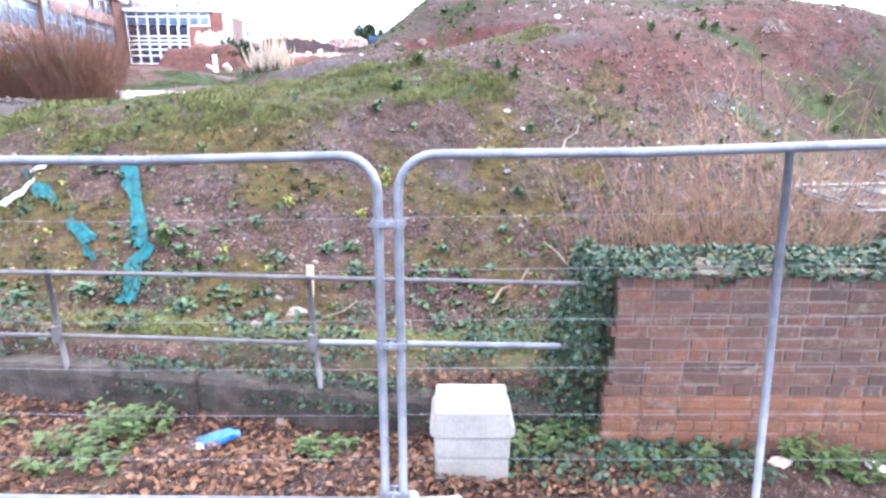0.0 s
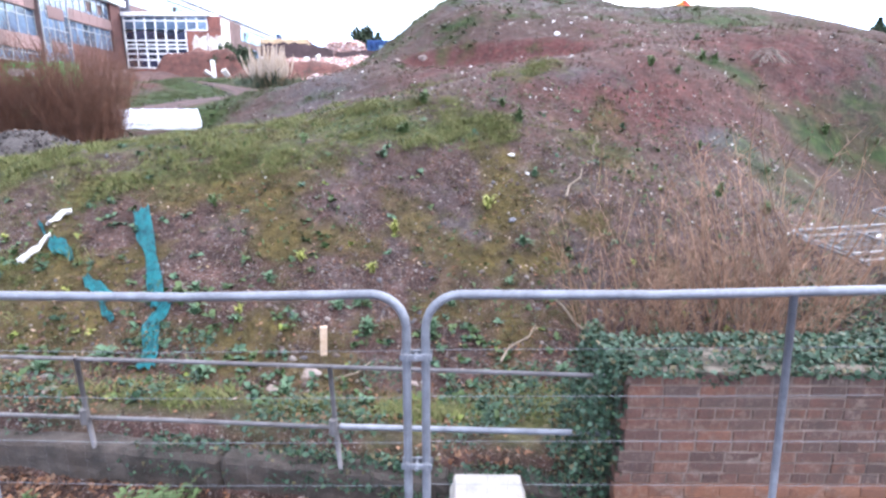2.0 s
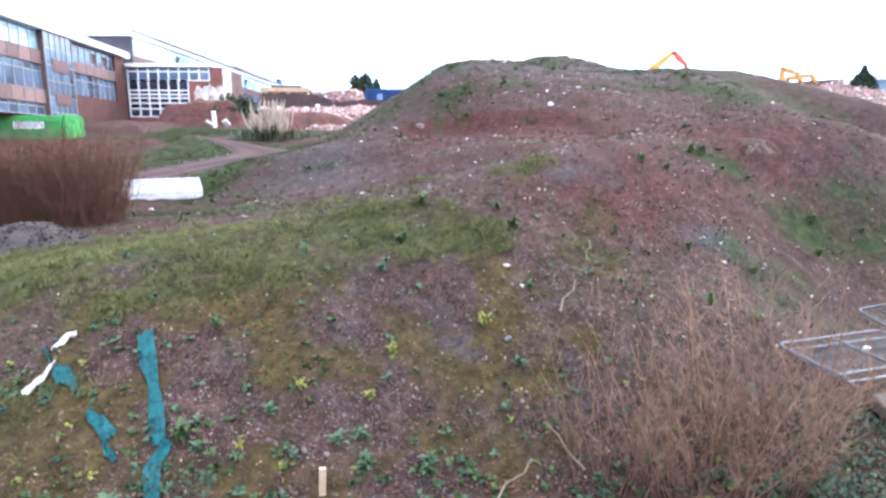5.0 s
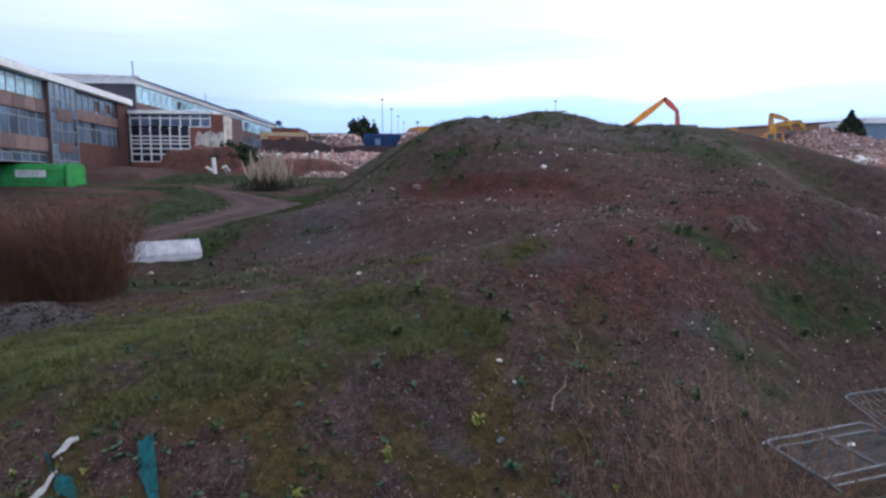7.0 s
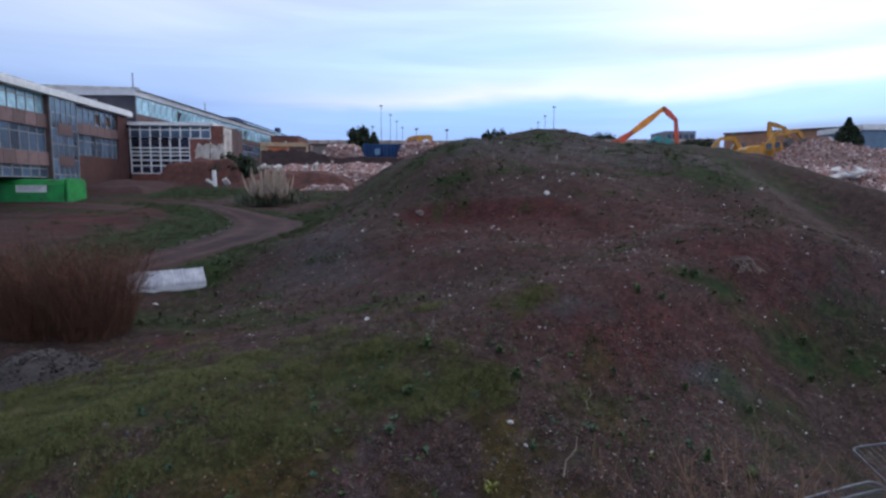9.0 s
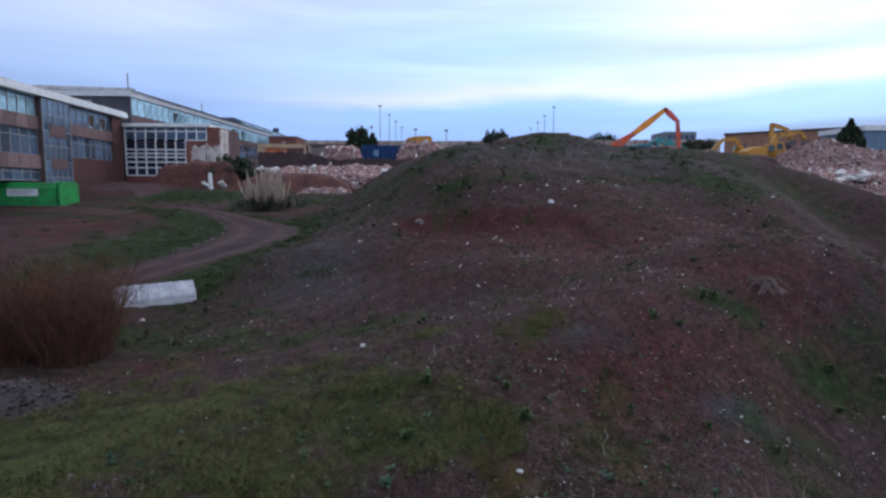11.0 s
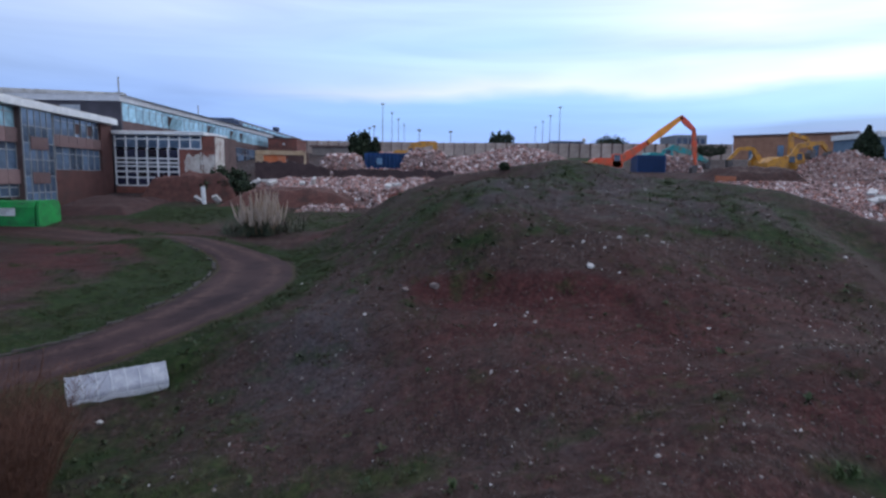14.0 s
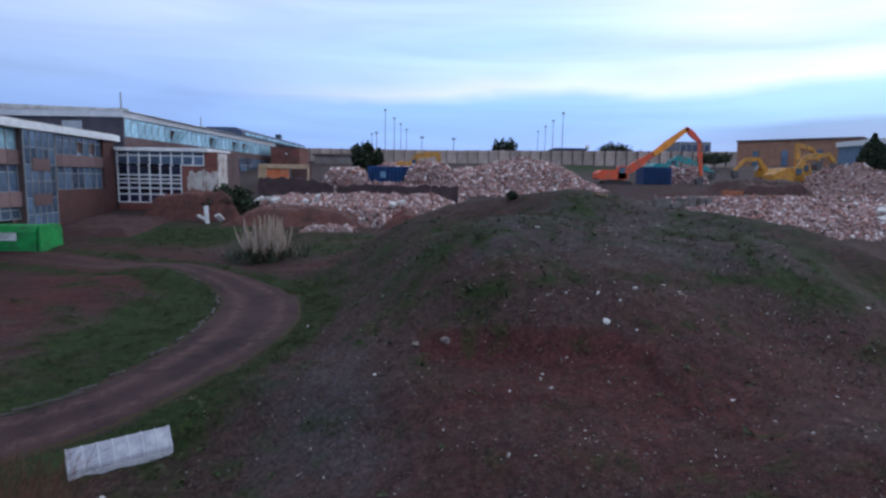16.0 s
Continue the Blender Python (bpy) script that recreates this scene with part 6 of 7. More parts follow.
part("wall", boxm(105, 132, 140, 156, 12.5, 19.6), surface("blue_clad", (0.10, 0.16, 0.24), (0.15, 0.22, 0.31), 0.6, 0.6), shed)
part("roof", boxm(104.5, 132.5, 139.5, 156.5, 19.6, 20.9), WHITE_PAINT, shed)
office = thing("far_office", pose(8.3, 0, 0), "small dark-windowed building far behind the site", "building")
part("wall", boxm(52, 60, 150, 160, 13, 20.0), surface("mid_grey", (0.14, 0.15, 0.18), (0.22, 0.23, 0.26), 0.6, 0.7), office)
for k in range(5):
    part("window", boxm(52.5 + 1.5 * k, 53.5 + 1.5 * k, 149.9, 150.0, 17.6, 19.2), GLASS_DARK, office)

far_low = thing("low_building", pose(0, 0, 0), "low dark-roofed building behind the hoarding", "building")
part("wall", boxm(29.5, 36.4, 150, 158, 13, 17.4), SPANDREL, far_low)
part("roof", boxm(29.0, 36.9, 149.6, 158.4, 17.4, 17.95, 0.05), DARK_BLUE, far_low)
# an unidentified bright white spot, made up as a white ball on a post
tank = thing("white_spot", pose(37.1, 150, 13.5), "white ball on a post standing in for a bright spot beyond the hoarding", "tank")
part("post", tube(bmesh.new(), [(0, 0, 0), (0, 0, 4.2)], 0.12, 8), GREY_FRAME, tank)
bm = bmesh.new()
bmesh.ops.create_icosphere(bm, subdivisions=2, radius=0.62)
bmesh.ops.transform(bm, matrix=pose(0, 0, 4.8) @ Matrix.Diagonal((0.85, 0.85, 1.15, 1)), verts=bm.verts[:])
part("white_ball", bm, WHITE_PAINT, tank, smooth=True)

# hoarding along the site's far edge
hoard = thing("hoarding", pose(0, 0, 0), "tall weathered timber hoarding round the site's far edge", "fence")
HOARD = surface("hoarding_board", (0.338, 0.261, 0.227), (0.524, 0.430, 0.380), 0.8, 0.9, fine=6.0, random_shade=0.3)
me_h = None
for k in range(49):
    x = -52 + 2.44 * k
    y = 140 - 0.10 * max(0, x - 22)
    z = float(land(x, y)) + 0.012 * max(0, x)
    if me_h is None:
        bm = boxm(0.03, 2.41, -0.04, 0.04, -0.6, 2.9)
        me_h = part("board", bm, HOARD, hoard, at=pose(x, y, z))
        post_h = part("post", boxm(-0.09, 0.09, -0.12, 0.2, -0.6, 3.0), BRICK_DARK, hoard, at=pose(x, y, z))
    else:
        ob = new("board", me_h.data)
        ob.parent, ob.matrix_basis = hoard, pose(x, y, z)
        ob = new("post", post_h.data)
        ob.parent, ob.matrix_basis = hoard, pose(x, y, z)


def light_mast(x, y, top):
    z = float(land(x, y))
    p = thing("light_mast", pose(x, y, z), "thin floodlight mast standing beyond the hoarding", "light mast", "floodlight masts")
    part("pole", tube(bmesh.new(), [(0, 0, 0), (0, 0, top - z)], 0.16, 6, 0.09), GREY_FRAME, p)
    part("lamp_head", boxm(-0.45, 0.45, -0.2, 0.2, top - z - 0.1, top - z + 0.35, 0.05), GREY_FRAME, p)


for px, d in ((681, 178), (697, 201), (708, 222), (718, 245), (990, 178), (973, 201), (960, 222), (947, 245)):
    light_mast(d * ((px - 784) / 1014 + 0.0175) - 1.2, d + 5, 30.2)
for px, d, t in ((745, 140, 19.5), (800, 140, 19.3), (658, 190, 24), (666, 160, 22)):
    light_mast(d * ((px - 784) / 1014 + 0.0175) - 1.2, d + 5, t)

# ---- across the site ----


def gravel_heap(x, y, sx, sy, h, seed, label):
    rng = np.random.default_rng(seed)
    g = thing("gravel_heap", pose(x, y, 0), label, "gravel heap", "gravel heaps")
    n = 22
    V, F = [], []
    for i in range(n + 1):
        for j in range(n + 1):
            u, v = 2 * i / n - 1, 2 * j / n - 1
            k = max(0.0, 1 - math.hypot(u, v)) ** 0.8
            zz = h * k * (0.8 + 0.5 * float(fbm(u * 2 + seed, v * 2, 3, seed))) - 0.06
            V.append((u * sx, v * sy, float(land(x + u * sx, y + v * sy)) + zz))
    for i in range(n):
        for j in range(n):
            a = i * (n + 1) + j
            F.append((a, a + n + 1, a + n + 2, a + 1))
    me = mesh_from("heap", V, F, (GRAVEL,))
    ob = new("gravel_mound", me)
    ob.parent = g
    V = np.array(V)
    P = V[rng.integers(0, len(V), 1500)] + rng.normal(0, 0.05, (1500, 3)) * (1, 1, 0.3)
    P = P[(np.hypot(P[:, 0] / sx, P[:, 1] / sy) < 0.95)]
    sv, sf = stone_shape(seed + 5, 1)
    w = spins(len(P), rng, 0.6, (0.018, 0.055))
    st = scatter("gravel", sv, sf, put(P, w), GRAVEL_STONE)
    st.parent = g
    tagged(st, "coarse dark gravel", kind="stuff")


GRAVEL = surface("dark_gravel", (0.028, 0.023, 0.023), (0.062, 0.052, 0.050), 8.0, 0.95, fine=50.0, relief=0.8, depth=0.03)
GRAVEL_STONE = pieces("gravel_stone", [(0.042, 0.034, 0.034), (0.066, 0.056, 0.055), (0.028, 0.024, 0.024), (0.095, 0.082, 0.08)], 0.9)
gravel_heap(-8.25, 11.35, 1.35, 0.95, 0.62, 3, "heap of dark grey gravel on the grass")
gravel_heap(-8.3, 9.8, 0.55, 0.4, 0.16, 5, "small spill of dark gravel on grass")


def cold_frame():
    """A long pale ribbed box with a sloping lid, half sunk in grass."""
    a, b = Vector((-10.3, 18.85, 0)), Vector((-8.38, 20.33, 0))
    L = (b - a).length
    yaw = math.degrees(math.atan2(b.y - a.y, b.x - a.x))
    c = thing("ribbed_box", pose(a.x, a.y, 1.66, 0, 0, yaw), "long white ribbed plastic box dumped in grass", "box")
    m2 = surface("pale_plastic", (0.42, 0.43, 0.48), (0.56, 0.57, 0.62), 3.0, 0.5, fine=20.0, relief=0.1)
    m1 = surface("white_plastic", (0.27, 0.28, 0.34), (0.40, 0.41, 0.47), 3.0, 0.5, fine=20.0, relief=0.1, stain=(0.50, 0.50, 0.53), stain_scale=1.6)
    n = 7
    for k in range(n):
        x0, x1 = L * k / n, L * (k + 1) / n
        bm = bmesh.new()
        prism(bm, [(0.0, 0.0), (0.0, 0.55), (0.02, 0.62), (0.34, 1.03), (0.42, 1.03), (0.44, 0.0)], x0 + 0.014, x1 - 0.014)
        bmesh.ops.transform(bm, matrix=Matrix(((0, 1, 0, 0), (1, 0, 0, 0), (0, 0, 1, 0), (0, 0, 0, 1))), verts=bm.verts[:])
        bmesh.ops.recalc_face_normals(bm, faces=bm.faces[:])
        part("panel", bm, m1, c)
    part("base_board", boxm(0.02, L - 0.02, -0.022, -0.004, 0.0, 0.5, 0.004), m2, c, "white lower board")
    for k in range(n + 1):
        x = L * k / n
        bm = bmesh.new()
        prism(bm, [(-0.015, 0.0), (-0.015, 0.56), (0.01, 0.64), (0.335, 1.05), (0.43, 1.05), (0.45, 0.0)], x - 0.017, x + 0.017)
        bmesh.ops.transform(bm, matrix=Matrix(((0, 1, 0, 0), (1, 0, 0, 0), (0, 0, 1, 0), (0, 0, 0, 1))), verts=bm.verts[:])
        bmesh.ops.recalc_face_normals(bm, faces=bm.faces[:])
        part("rib", bm, m2, c)


cold_frame()


def skip():
    """Long enclosed roll-on waste container."""
    s = thing("waste_container", pose(-28.55, 45.3, 0, 0, 0, 1.5), "large bright green enclosed waste container with white label", "waste container")
    z0, z1, L, D = 3.82, 6.05, 7.2, 2.4
    G = surface("green_paint", (0.020, 0.238, 0.050), (0.040, 0.370, 0.081), 0.9, 0.45, fine=12.0, relief=0.15, stain=(0.030, 0.106, 0.044), stain_scale=0.8)
    o = [(0.0, z0 + 0.2), (0.0, z1 - 0.42), (0.22, z1 - 0.08), (0.4, z1), (D - 0.4, z1), (D - 0.2, z1 - 0.1), (D, z1 - 0.42), (D, z0 + 0.2)]
    turn = Matrix(((0, -1, 0, 0), (1, 0, 0, 0), (0, 0, 1, 0), (0, 0, 0, 1)))
    bm = bmesh.new()
    prism(bm, o, 0.35, L)
    bmesh.ops.transform(bm, matrix=turn, verts=bm.verts[:])
    bmesh.ops.recalc_face_normals(bm, faces=bm.faces[:])
    part("body", bm, G, s)
    o2 = [(-0.06, z0 + 0.12), (-0.06, z1 - 0.4), (0.18, z1 - 0.02), (0.4, z1 + 0.07), (D - 0.4, z1 + 0.07), (D - 0.1, z1 - 0.06), (D + 0.06, z1 - 0.4), (D + 0.06, z0 + 0.12)]
    for y0, y1 in ((0.0, 0.16), (0.30, 0.42), (L - 0.1, L)):
        bm = bmesh.new()
        prism(bm, o2, y0, y1)
        bmesh.ops.transform(bm, matrix=turn, verts=bm.verts[:])
        bmesh.ops.recalc_face_normals(bm, faces=bm.faces[:])
        part("end_frame", bm, G, s)
    part("end_door", boxm(-0.30, -0.16, 0.2, D - 0.2, z0 + 0.3, z1 - 0.5), G, s)
    part("side_rail", boxm(-L, -0.35, -0.05, 0.0, z0 + 0.72, z0 + 0.82), G, s)
    for k in range(2):
        part("skid", boxm(-L, -0.1, 0.4 + 1.3 * k, 0.6 + 1.3 * k, z0, z0 + 0.2), RUSTY, s)
    b = part("label_plate", boxm(-3.95, -1.65, -0.012, -0.002, z1 - 1.02, z1 - 0.48), WHITE_PAINT, s, "white sign with unreadable grey lettering")
    for k in range(3):
        part("text_bar", boxm(-3.8, -1.85 - 0.2 * k, -0.018, -0.0125, z1 - 0.60 - 0.14 * k, z1 - 0.54 - 0.14 * k), GREY_FRAME, b)


skip()


def pampas(x, y):
    z = ground_z(x, y)
    p = thing("pampas_grass", pose(x, y, z) @ Matrix.Diagonal((1.75, 1.6, 1.35, 1)), "pampas grass with pale dry plumes over green blades", "plant")
    lv2, lf2 = blades(random.Random(31), 12, 0.75, 0.35, 1.1, 0.012)
    rng = np.random.default_rng(32)
    w = spins(60, rng, 0.15, (0.7, 1.5))
    w[:, :3, 3] = np.stack([rng.normal(0, 0.62, 60), rng.normal(0, 0.5, 60), rng.uniform(-0.05, 0.02, 60)], -1)
    ob = scatter("blades", lv2, lf2, w, pieces("pampas_blade", [(0.028, 0.045, 0.030), (0.040, 0.060, 0.038), (0.060, 0.075, 0.045), (0.12, 0.105, 0.065)], 0.7))
    ob.parent = p
    tagged(ob, "drooping green blades", kind="stuff")
    PL = surface("plume", (0.30, 0.235, 0.19), (0.46, 0.375, 0.31), 14.0, 0.95, fine=60.0, relief=0.8)
    r = random.Random(33)
    for k in range(95):
        a, d = r.uniform(0, 6.283), 0.86 * math.sqrt(r.uniform(0, 1))
        bx, by, h = d * math.cos(a), d * math.sin(a), r.uniform(0.95, 2.2)
        ex, ey = bx * 1.12 + r.gauss(0, 0.10), by * 1.12 + r.gauss(0, 0.10)
        s = part("stem", tube(bmesh.new(), [(bx * 0.5, by * 0.5, 0), (bx, by, h * 0.6), (ex, ey, h)], 0.018, 4, 0.008), STRAW, p)
        bm = bmesh.new()
        pts = [(bx + (ex - bx) * t, by + (ey - by) * t, h * (0.34 + 0.70 * t)) for t in (0, 0.3, 0.65, 1.0)]
        tube(bm, pts[:2], 0.014, 5, 0.042, caps=False)
        tube(bm, pts[1:], 0.042, 5, 0.008, caps=False)
        for v in bm.verts:
            v.co += 0.075 * noise.noise_vector(v.co * 9)
        part("plume", bm, PL, p)


pampas(-12.45, 43.3)

tagged(part("white_post", boxm(-0.17, 0.17, -0.1, 0.1, -0.3, 2.05, 0.02), WHITE_PAINT, at=pose(-21.35, 56.5, 5.0, 0, -3, 0)), "leaning white painted post by the rubble", "post")


BASEMENT = surface("basement_brick", (0.038, 0.024, 0.026), (0.078, 0.050, 0.052), 1.2, 0.95, fine=10.0)


# broken walls
def broken_wall(name, x0, x1, y, z0, heights, thick, mat, label, yaw=0.0):
    """A wall with a ragged top, its heights given from end to end."""
    n = 26
    r = random.Random(int(abs(x0) * 10))
    o = [(x0, z0)]
    for i in range(n + 1):
        t = i / n * (len(heights) - 1)
        a = min(int(t), len(heights) - 2)
        o.append((x0 + (x1 - x0) * i / n, heights[a] + (heights[a + 1] - heights[a]) * (t - a) + r.uniform(-0.14, 0.14)))
    o.append((x1, z0))
    bm = bmesh.new()
    prism(bm, o, y, y + thick)
    return tagged(part(name, bm, mat, at=pose(0, 0, 0)), label, "wall")


broken_wall("broken_wall", -19.8, -11.9, 66.5, 5.5, (9.6, 9.65, 9.6, 9.4, 9.0), 0.5, BASEMENT, "dark basement wall standing in rubble")
broken_wall("broken_wall", -11.8, 1.5, 68.2, 5.5, (8.9, 9.0, 8.95, 9.0, 8.9), 0.4, BASEMENT, "dark foundation wall running through rubble")
broken_wall("broken_wall", -14.6, -10.4, 57.2, 4.6, (6.2, 6.7, 6.5, 6.8, 6.1), 0.4, BRICK_FAR, "stub of red-brick wall under rubble")
broken_wall("broken_wall", -5.0, -2.9, 57.3, 4.6, (6.3, 6.8, 6.75, 6.2), 0.4, BRICK_FAR, "stub of red-brick wall under rubble")
CREAM = surface("cream_wall", (0.40, 0.28, 0.16), (0.55, 0.42, 0.28), 0.8, 0.9, stain=(0.20, 0.13, 0.10))
room = thing("ruined_room", pose(0, 78, 0), "remaining cream room with an orange wall and open side", "ruin")
part("beam", boxm(-23.2, -16.9, -0.15, 0.2, 10.75, 11.3, 0.03), CREAM, room)
part("post", boxm(-23.2, -22.2, -0.1, 0.2, 6.5, 10.75), CREAM, room)
part("orange_wall", boxm(-22.2, -19.5, 0.05, 0.25, 6.5, 10.74), surface("orange_paint", (0.50, 0.12, 0.035), (0.68, 0.20, 0.07), 1.2, 0.7, stain=(0.45, 0.22, 0.14), stain_scale=0.8), room, "scuffed orange paint")
part("back_wall", boxm(-19.5, -16.9, 1.6, 1.8, 6.5, 11.2), BRICK_DARK, room)
part("post", boxm(-17.1, -16.9, -0.1, 0.2, 6.5, 10.75), CREAM, room)
FOOTING = surface("footing_concrete", (0.099, 0.087, 0.081), (0.211, 0.192, 0.180), 2.0, 0.9, relief=0.5)
for k in range(9):
    r = random.Random(k + 90)
    L, h = r.uniform(0.4, 1.5), r.uniform(0.3, 1.2)
    x, y = 22.4 + 0.95 * k, 70 + r.uniform(-0.6, 0.9)
    bm = boxm(-L / 2, L / 2, -0.35, 0.35, -0.6, h, 0.05)
    tagged(part("concrete_block", bm, FOOTING, at=pose(x, y, float(land(x, y)) + 0.2, r.uniform(-9, 9), r.uniform(-14, 14), r.uniform(-25, 25))), "broken concrete footing block in cleared ground", "block", "footing blocks")
plate = part("steel_plate", boxm(-1.3, 1.3, -0.04, 0.04, -0.6, 1.35, 0.01), surface("rust", (0.20, 0.062, 0.030), (0.33, 0.115, 0.055), 2.0, 0.8), at=pose(33.85, 72, float(land(33.9, 72)) + 0.3, -8, 2, 3))
tagged(plate, "rusty steel plate propped on the earth", "plate")

# rubble
CHUNK = pieces("rubble_piece", [(0.180, 0.108, 0.103), (0.228, 0.146, 0.139), (0.360, 0.205, 0.180), (0.432, 0.279, 0.257), (0.288, 0.148, 0.128), (0.480, 0.376, 0.363), (0.372, 0.260, 0.249), (0.258, 0.165, 0.157), (0.564, 0.467, 0.456), (0.324, 0.234, 0.228), (0.408, 0.228, 0.196), (0.156, 0.097, 0.091), (0.744, 0.673, 0.661), (0.090, 0.059, 0.057), (0.360, 0.177, 0.142), (0.300, 0.217, 0.211)], 0.9)
RUBBLE = surface("rubble_mass", (0.160, 0.105, 0.096), (0.390, 0.275, 0.250), 2.6, 0.95, fine=12.0, relief=0.8, depth=0.08, stain=(0.110, 0.070, 0.064), stain_scale=0.45)


def chunk_shape(seed):
    r = random.Random(seed)
    v = np.array([(x * r.uniform(0.5, 1.05), y * r.uniform(0.4, 0.9), z * r.uniform(0.25, 0.65)) for x in (-1, 1) for y in (-1, 1) for z in (-1, 1)])
    f = np.array([(0, 1, 3), (0, 3, 2), (4, 6, 7), (4, 7, 5), (0, 4, 5), (0, 5, 1), (2, 3, 7), (2, 7, 6), (0, 2, 6), (0, 6, 4), (1, 5, 7), (1, 7, 3)])
    return v, f


def rubble(x0, x1, y0, y1, height, count, size, seed, label, rag=0.5):
    """A field of rubble: a lumpy bed with loose pieces on it."""
    rng = np.random.default_rng(seed)
    g = thing("rubble_heap", pose(0, 0, 0), label, "rubble", "rubble heaps")

    def top(x, y):
        u, v = (x - x0) / (x1 - x0), (y - y0) / (y1 - y0)
        e = np.clip(np.minimum(np.minimum(u, 1 - u), np.minimum(v, 1 - v)) * 4.5, 0, 1)
        e = e * e * (3 - 2 * e)
        return land(x, y) - 0.15 + e * (height(u, v) * (1 - rag * 0.5 + rag * fbm(x * 0.35, y * 0.35, 3, seed)) + 0.3 * fbm(x * 1.3, y * 1.3, 2, seed + 1))

    bed = sheet("rubble_bed", np.linspace(x0, x1, 70), np.linspace(y0, y1, 60), top, RUBBLE)
    bed.parent = g
    for k in range(3):
        n = count // 3
        x, y = rng.uniform(x0, x1, n), rng.uniform(y0, y1, n)
        u, v = (x - x0) / (x1 - x0), (y - y0) / (y1 - y0)
        keep = np.minimum(np.minimum(u, 1 - u), np.minimum(v, 1 - v)) > rng.uniform(-0.01, 0.05, n)
        x, y = x[keep], y[keep]
        w = spins(len(x), rng, 0.7)
        w[:, :3, :3] *= (size[0] + (size[1] - size[0]) * rng.uniform(0, 1, len(x)) ** 6)[:, None, None]
        w[:, :3, :3] *= rng.uniform(0.6, 1.5, (len(x), 1, 3))
        ob = scatter("rubble_debris", *chunk_shape(seed * 5 + k), put(np.stack([x, y, top(x, y) + 0.05], -1), w), CHUNK)
        ob.parent = g
        tagged(ob, "broken brick, plaster and concrete", kind="stuff")
    return top


EARTH = surface("dark_turned_earth", (0.032, 0.015, 0.013), (0.070, 0.033, 0.027), 1.6, 0.95, fine=9.0, relief=0.8, depth=0.08)


def earth_bank(x0, x1, y0, y1, h, seed, label, mat=None, slope=4.0):
    def top(x, y):
        u, v = (x - x0) / (x1 - x0), (y - y0) / (y1 - y0)
        e = np.clip(np.minimum(np.minimum(u, 1 - u), np.minimum(v, 1 - v)) * slope, 0, 1)
        e = e * e * (3 - 2 * e)
        return land(x, y) - 0.1 + e * h * (0.6 + 0.7 * fbm(x * 0.5, y * 0.5, 4, seed)) + 0.12 * e * fbm(x * 2.2, y * 2.2, 3, seed + 3)
    return tagged(sheet("earth_bank", np.linspace(x0, x1, 70), np.linspace(y0, y1, 40), top, mat or EARTH), label, "earth bank")


RED_DEBRIS = surface("red_brick_earth", (0.074, 0.028, 0.023), (0.148, 0.062, 0.050), 2.2, 0.95, fine=11.0, relief=0.9, depth=0.08, stain=(0.047, 0.027, 0.023), stain_scale=0.7)
DARK_DEBRIS = surface("dark_red_earth", (0.034, 0.013, 0.012), (0.063, 0.026, 0.022), 1.8, 0.95, fine=9.0, relief=0.8, depth=0.08)
earth_bank(-28.4, -18.6, 58.0, 62.5, 2.5, 11, "bank of broken red brick and earth before the stair hall", RED_DEBRIS, 5.0)
earth_bank(-32.6, -24.5, 49.5, 58.5, 0.7, 12, "low spread of dark red earth below the wing", DARK_DEBRIS, 4.2)
earth_bank(-20.6, -6.4, 55.0, 60.4, 1.45, 13, "low bank of red brick earth under rubble", RED_DEBRIS, 3.2)
earth_bank(-6.4, 2.5, 55.0, 58.6, 1.2, 14, "low bank of red brick earth under rubble", RED_DEBRIS, 3.2)
earth_bank(34.5, 47, 73, 82, 1.7, 5, "bank of dark turned earth before the machines")
earth_bank(-22.5, -10.5, 63.5, 66.3, 0.5, 6, "dark earth spilled along a foundation wall")
rubble(-22.0, 3.5, 59.3, 68, lambda u, v: 0.8 + 1.25 * v, 40000, (0.025, 0.21), 1, "low spread of broken brick and concrete rubble")
rubble(-16, 3, 68.7, 84, lambda u, v: 0.35 + 0.4 * v, 22000, (0.025, 0.21), 2, "heap of pinkish brick rubble from demolition")
rubble(-2, 21, 74, 104, lambda u, v: 0.9 + 2.1 * np.exp(-((u - 0.62) / 0.3) ** 2 - ((v - 0.5) / 0.4) ** 2), 46000, (0.03, 0.26), 3, "tall heap of pinkish brick rubble from demolition")
rubble(-12, 2, 86, 110, lambda u, v: 1.6 + 0 * u, 3000, (0.1, 0.5), 4, "spread rubble beside a container")
rubble(26, 56, 52.5, 76, lambda u, v: 0.7 + 0.8 * u, 38000, (0.025, 0.23), 5, "spread of pinkish brick rubble over the site")
rubble(44, 78, 64, 92, lambda u, v: 0.6 + 2.3 * np.exp(-((u - 0.31) / 0.11) ** 2 - ((v - 0.5) / 0.42) ** 2) + 1.5 * np.exp(-((u - 0.65) / 0.28) ** 2 - ((v - 0.45) / 0.4) ** 2), 38000, (0.025, 0.20), 6, "large grey-brown rubble heap beside the machines")
rubble(-15.2, -8.8, 73.5, 79.5, lambda u, v: 2.3 + 0 * u, 3500, (0.04, 0.26), 7, "block of collapsed pink brickwork")
rubble(-5.6, 2.0, 76.5, 84, lambda u, v: 2.4 + 0 * u, 3500, (0.04, 0.30), 8, "heap of grey broken concrete")
rubble(-12.6, -7.6, 52.8, 55.6, lambda u, v: 0.25 + 0 * u, 1500, (0.03, 0.16), 9, "small spill of pale rubble at the wall's foot", 0.9)
rubble(-8.2, -5.2, 55.6, 58.6, lambda u, v: 1.1 + 0 * u, 1200, (0.04, 0.24), 10, "rubble spilling through a gap in the wall")
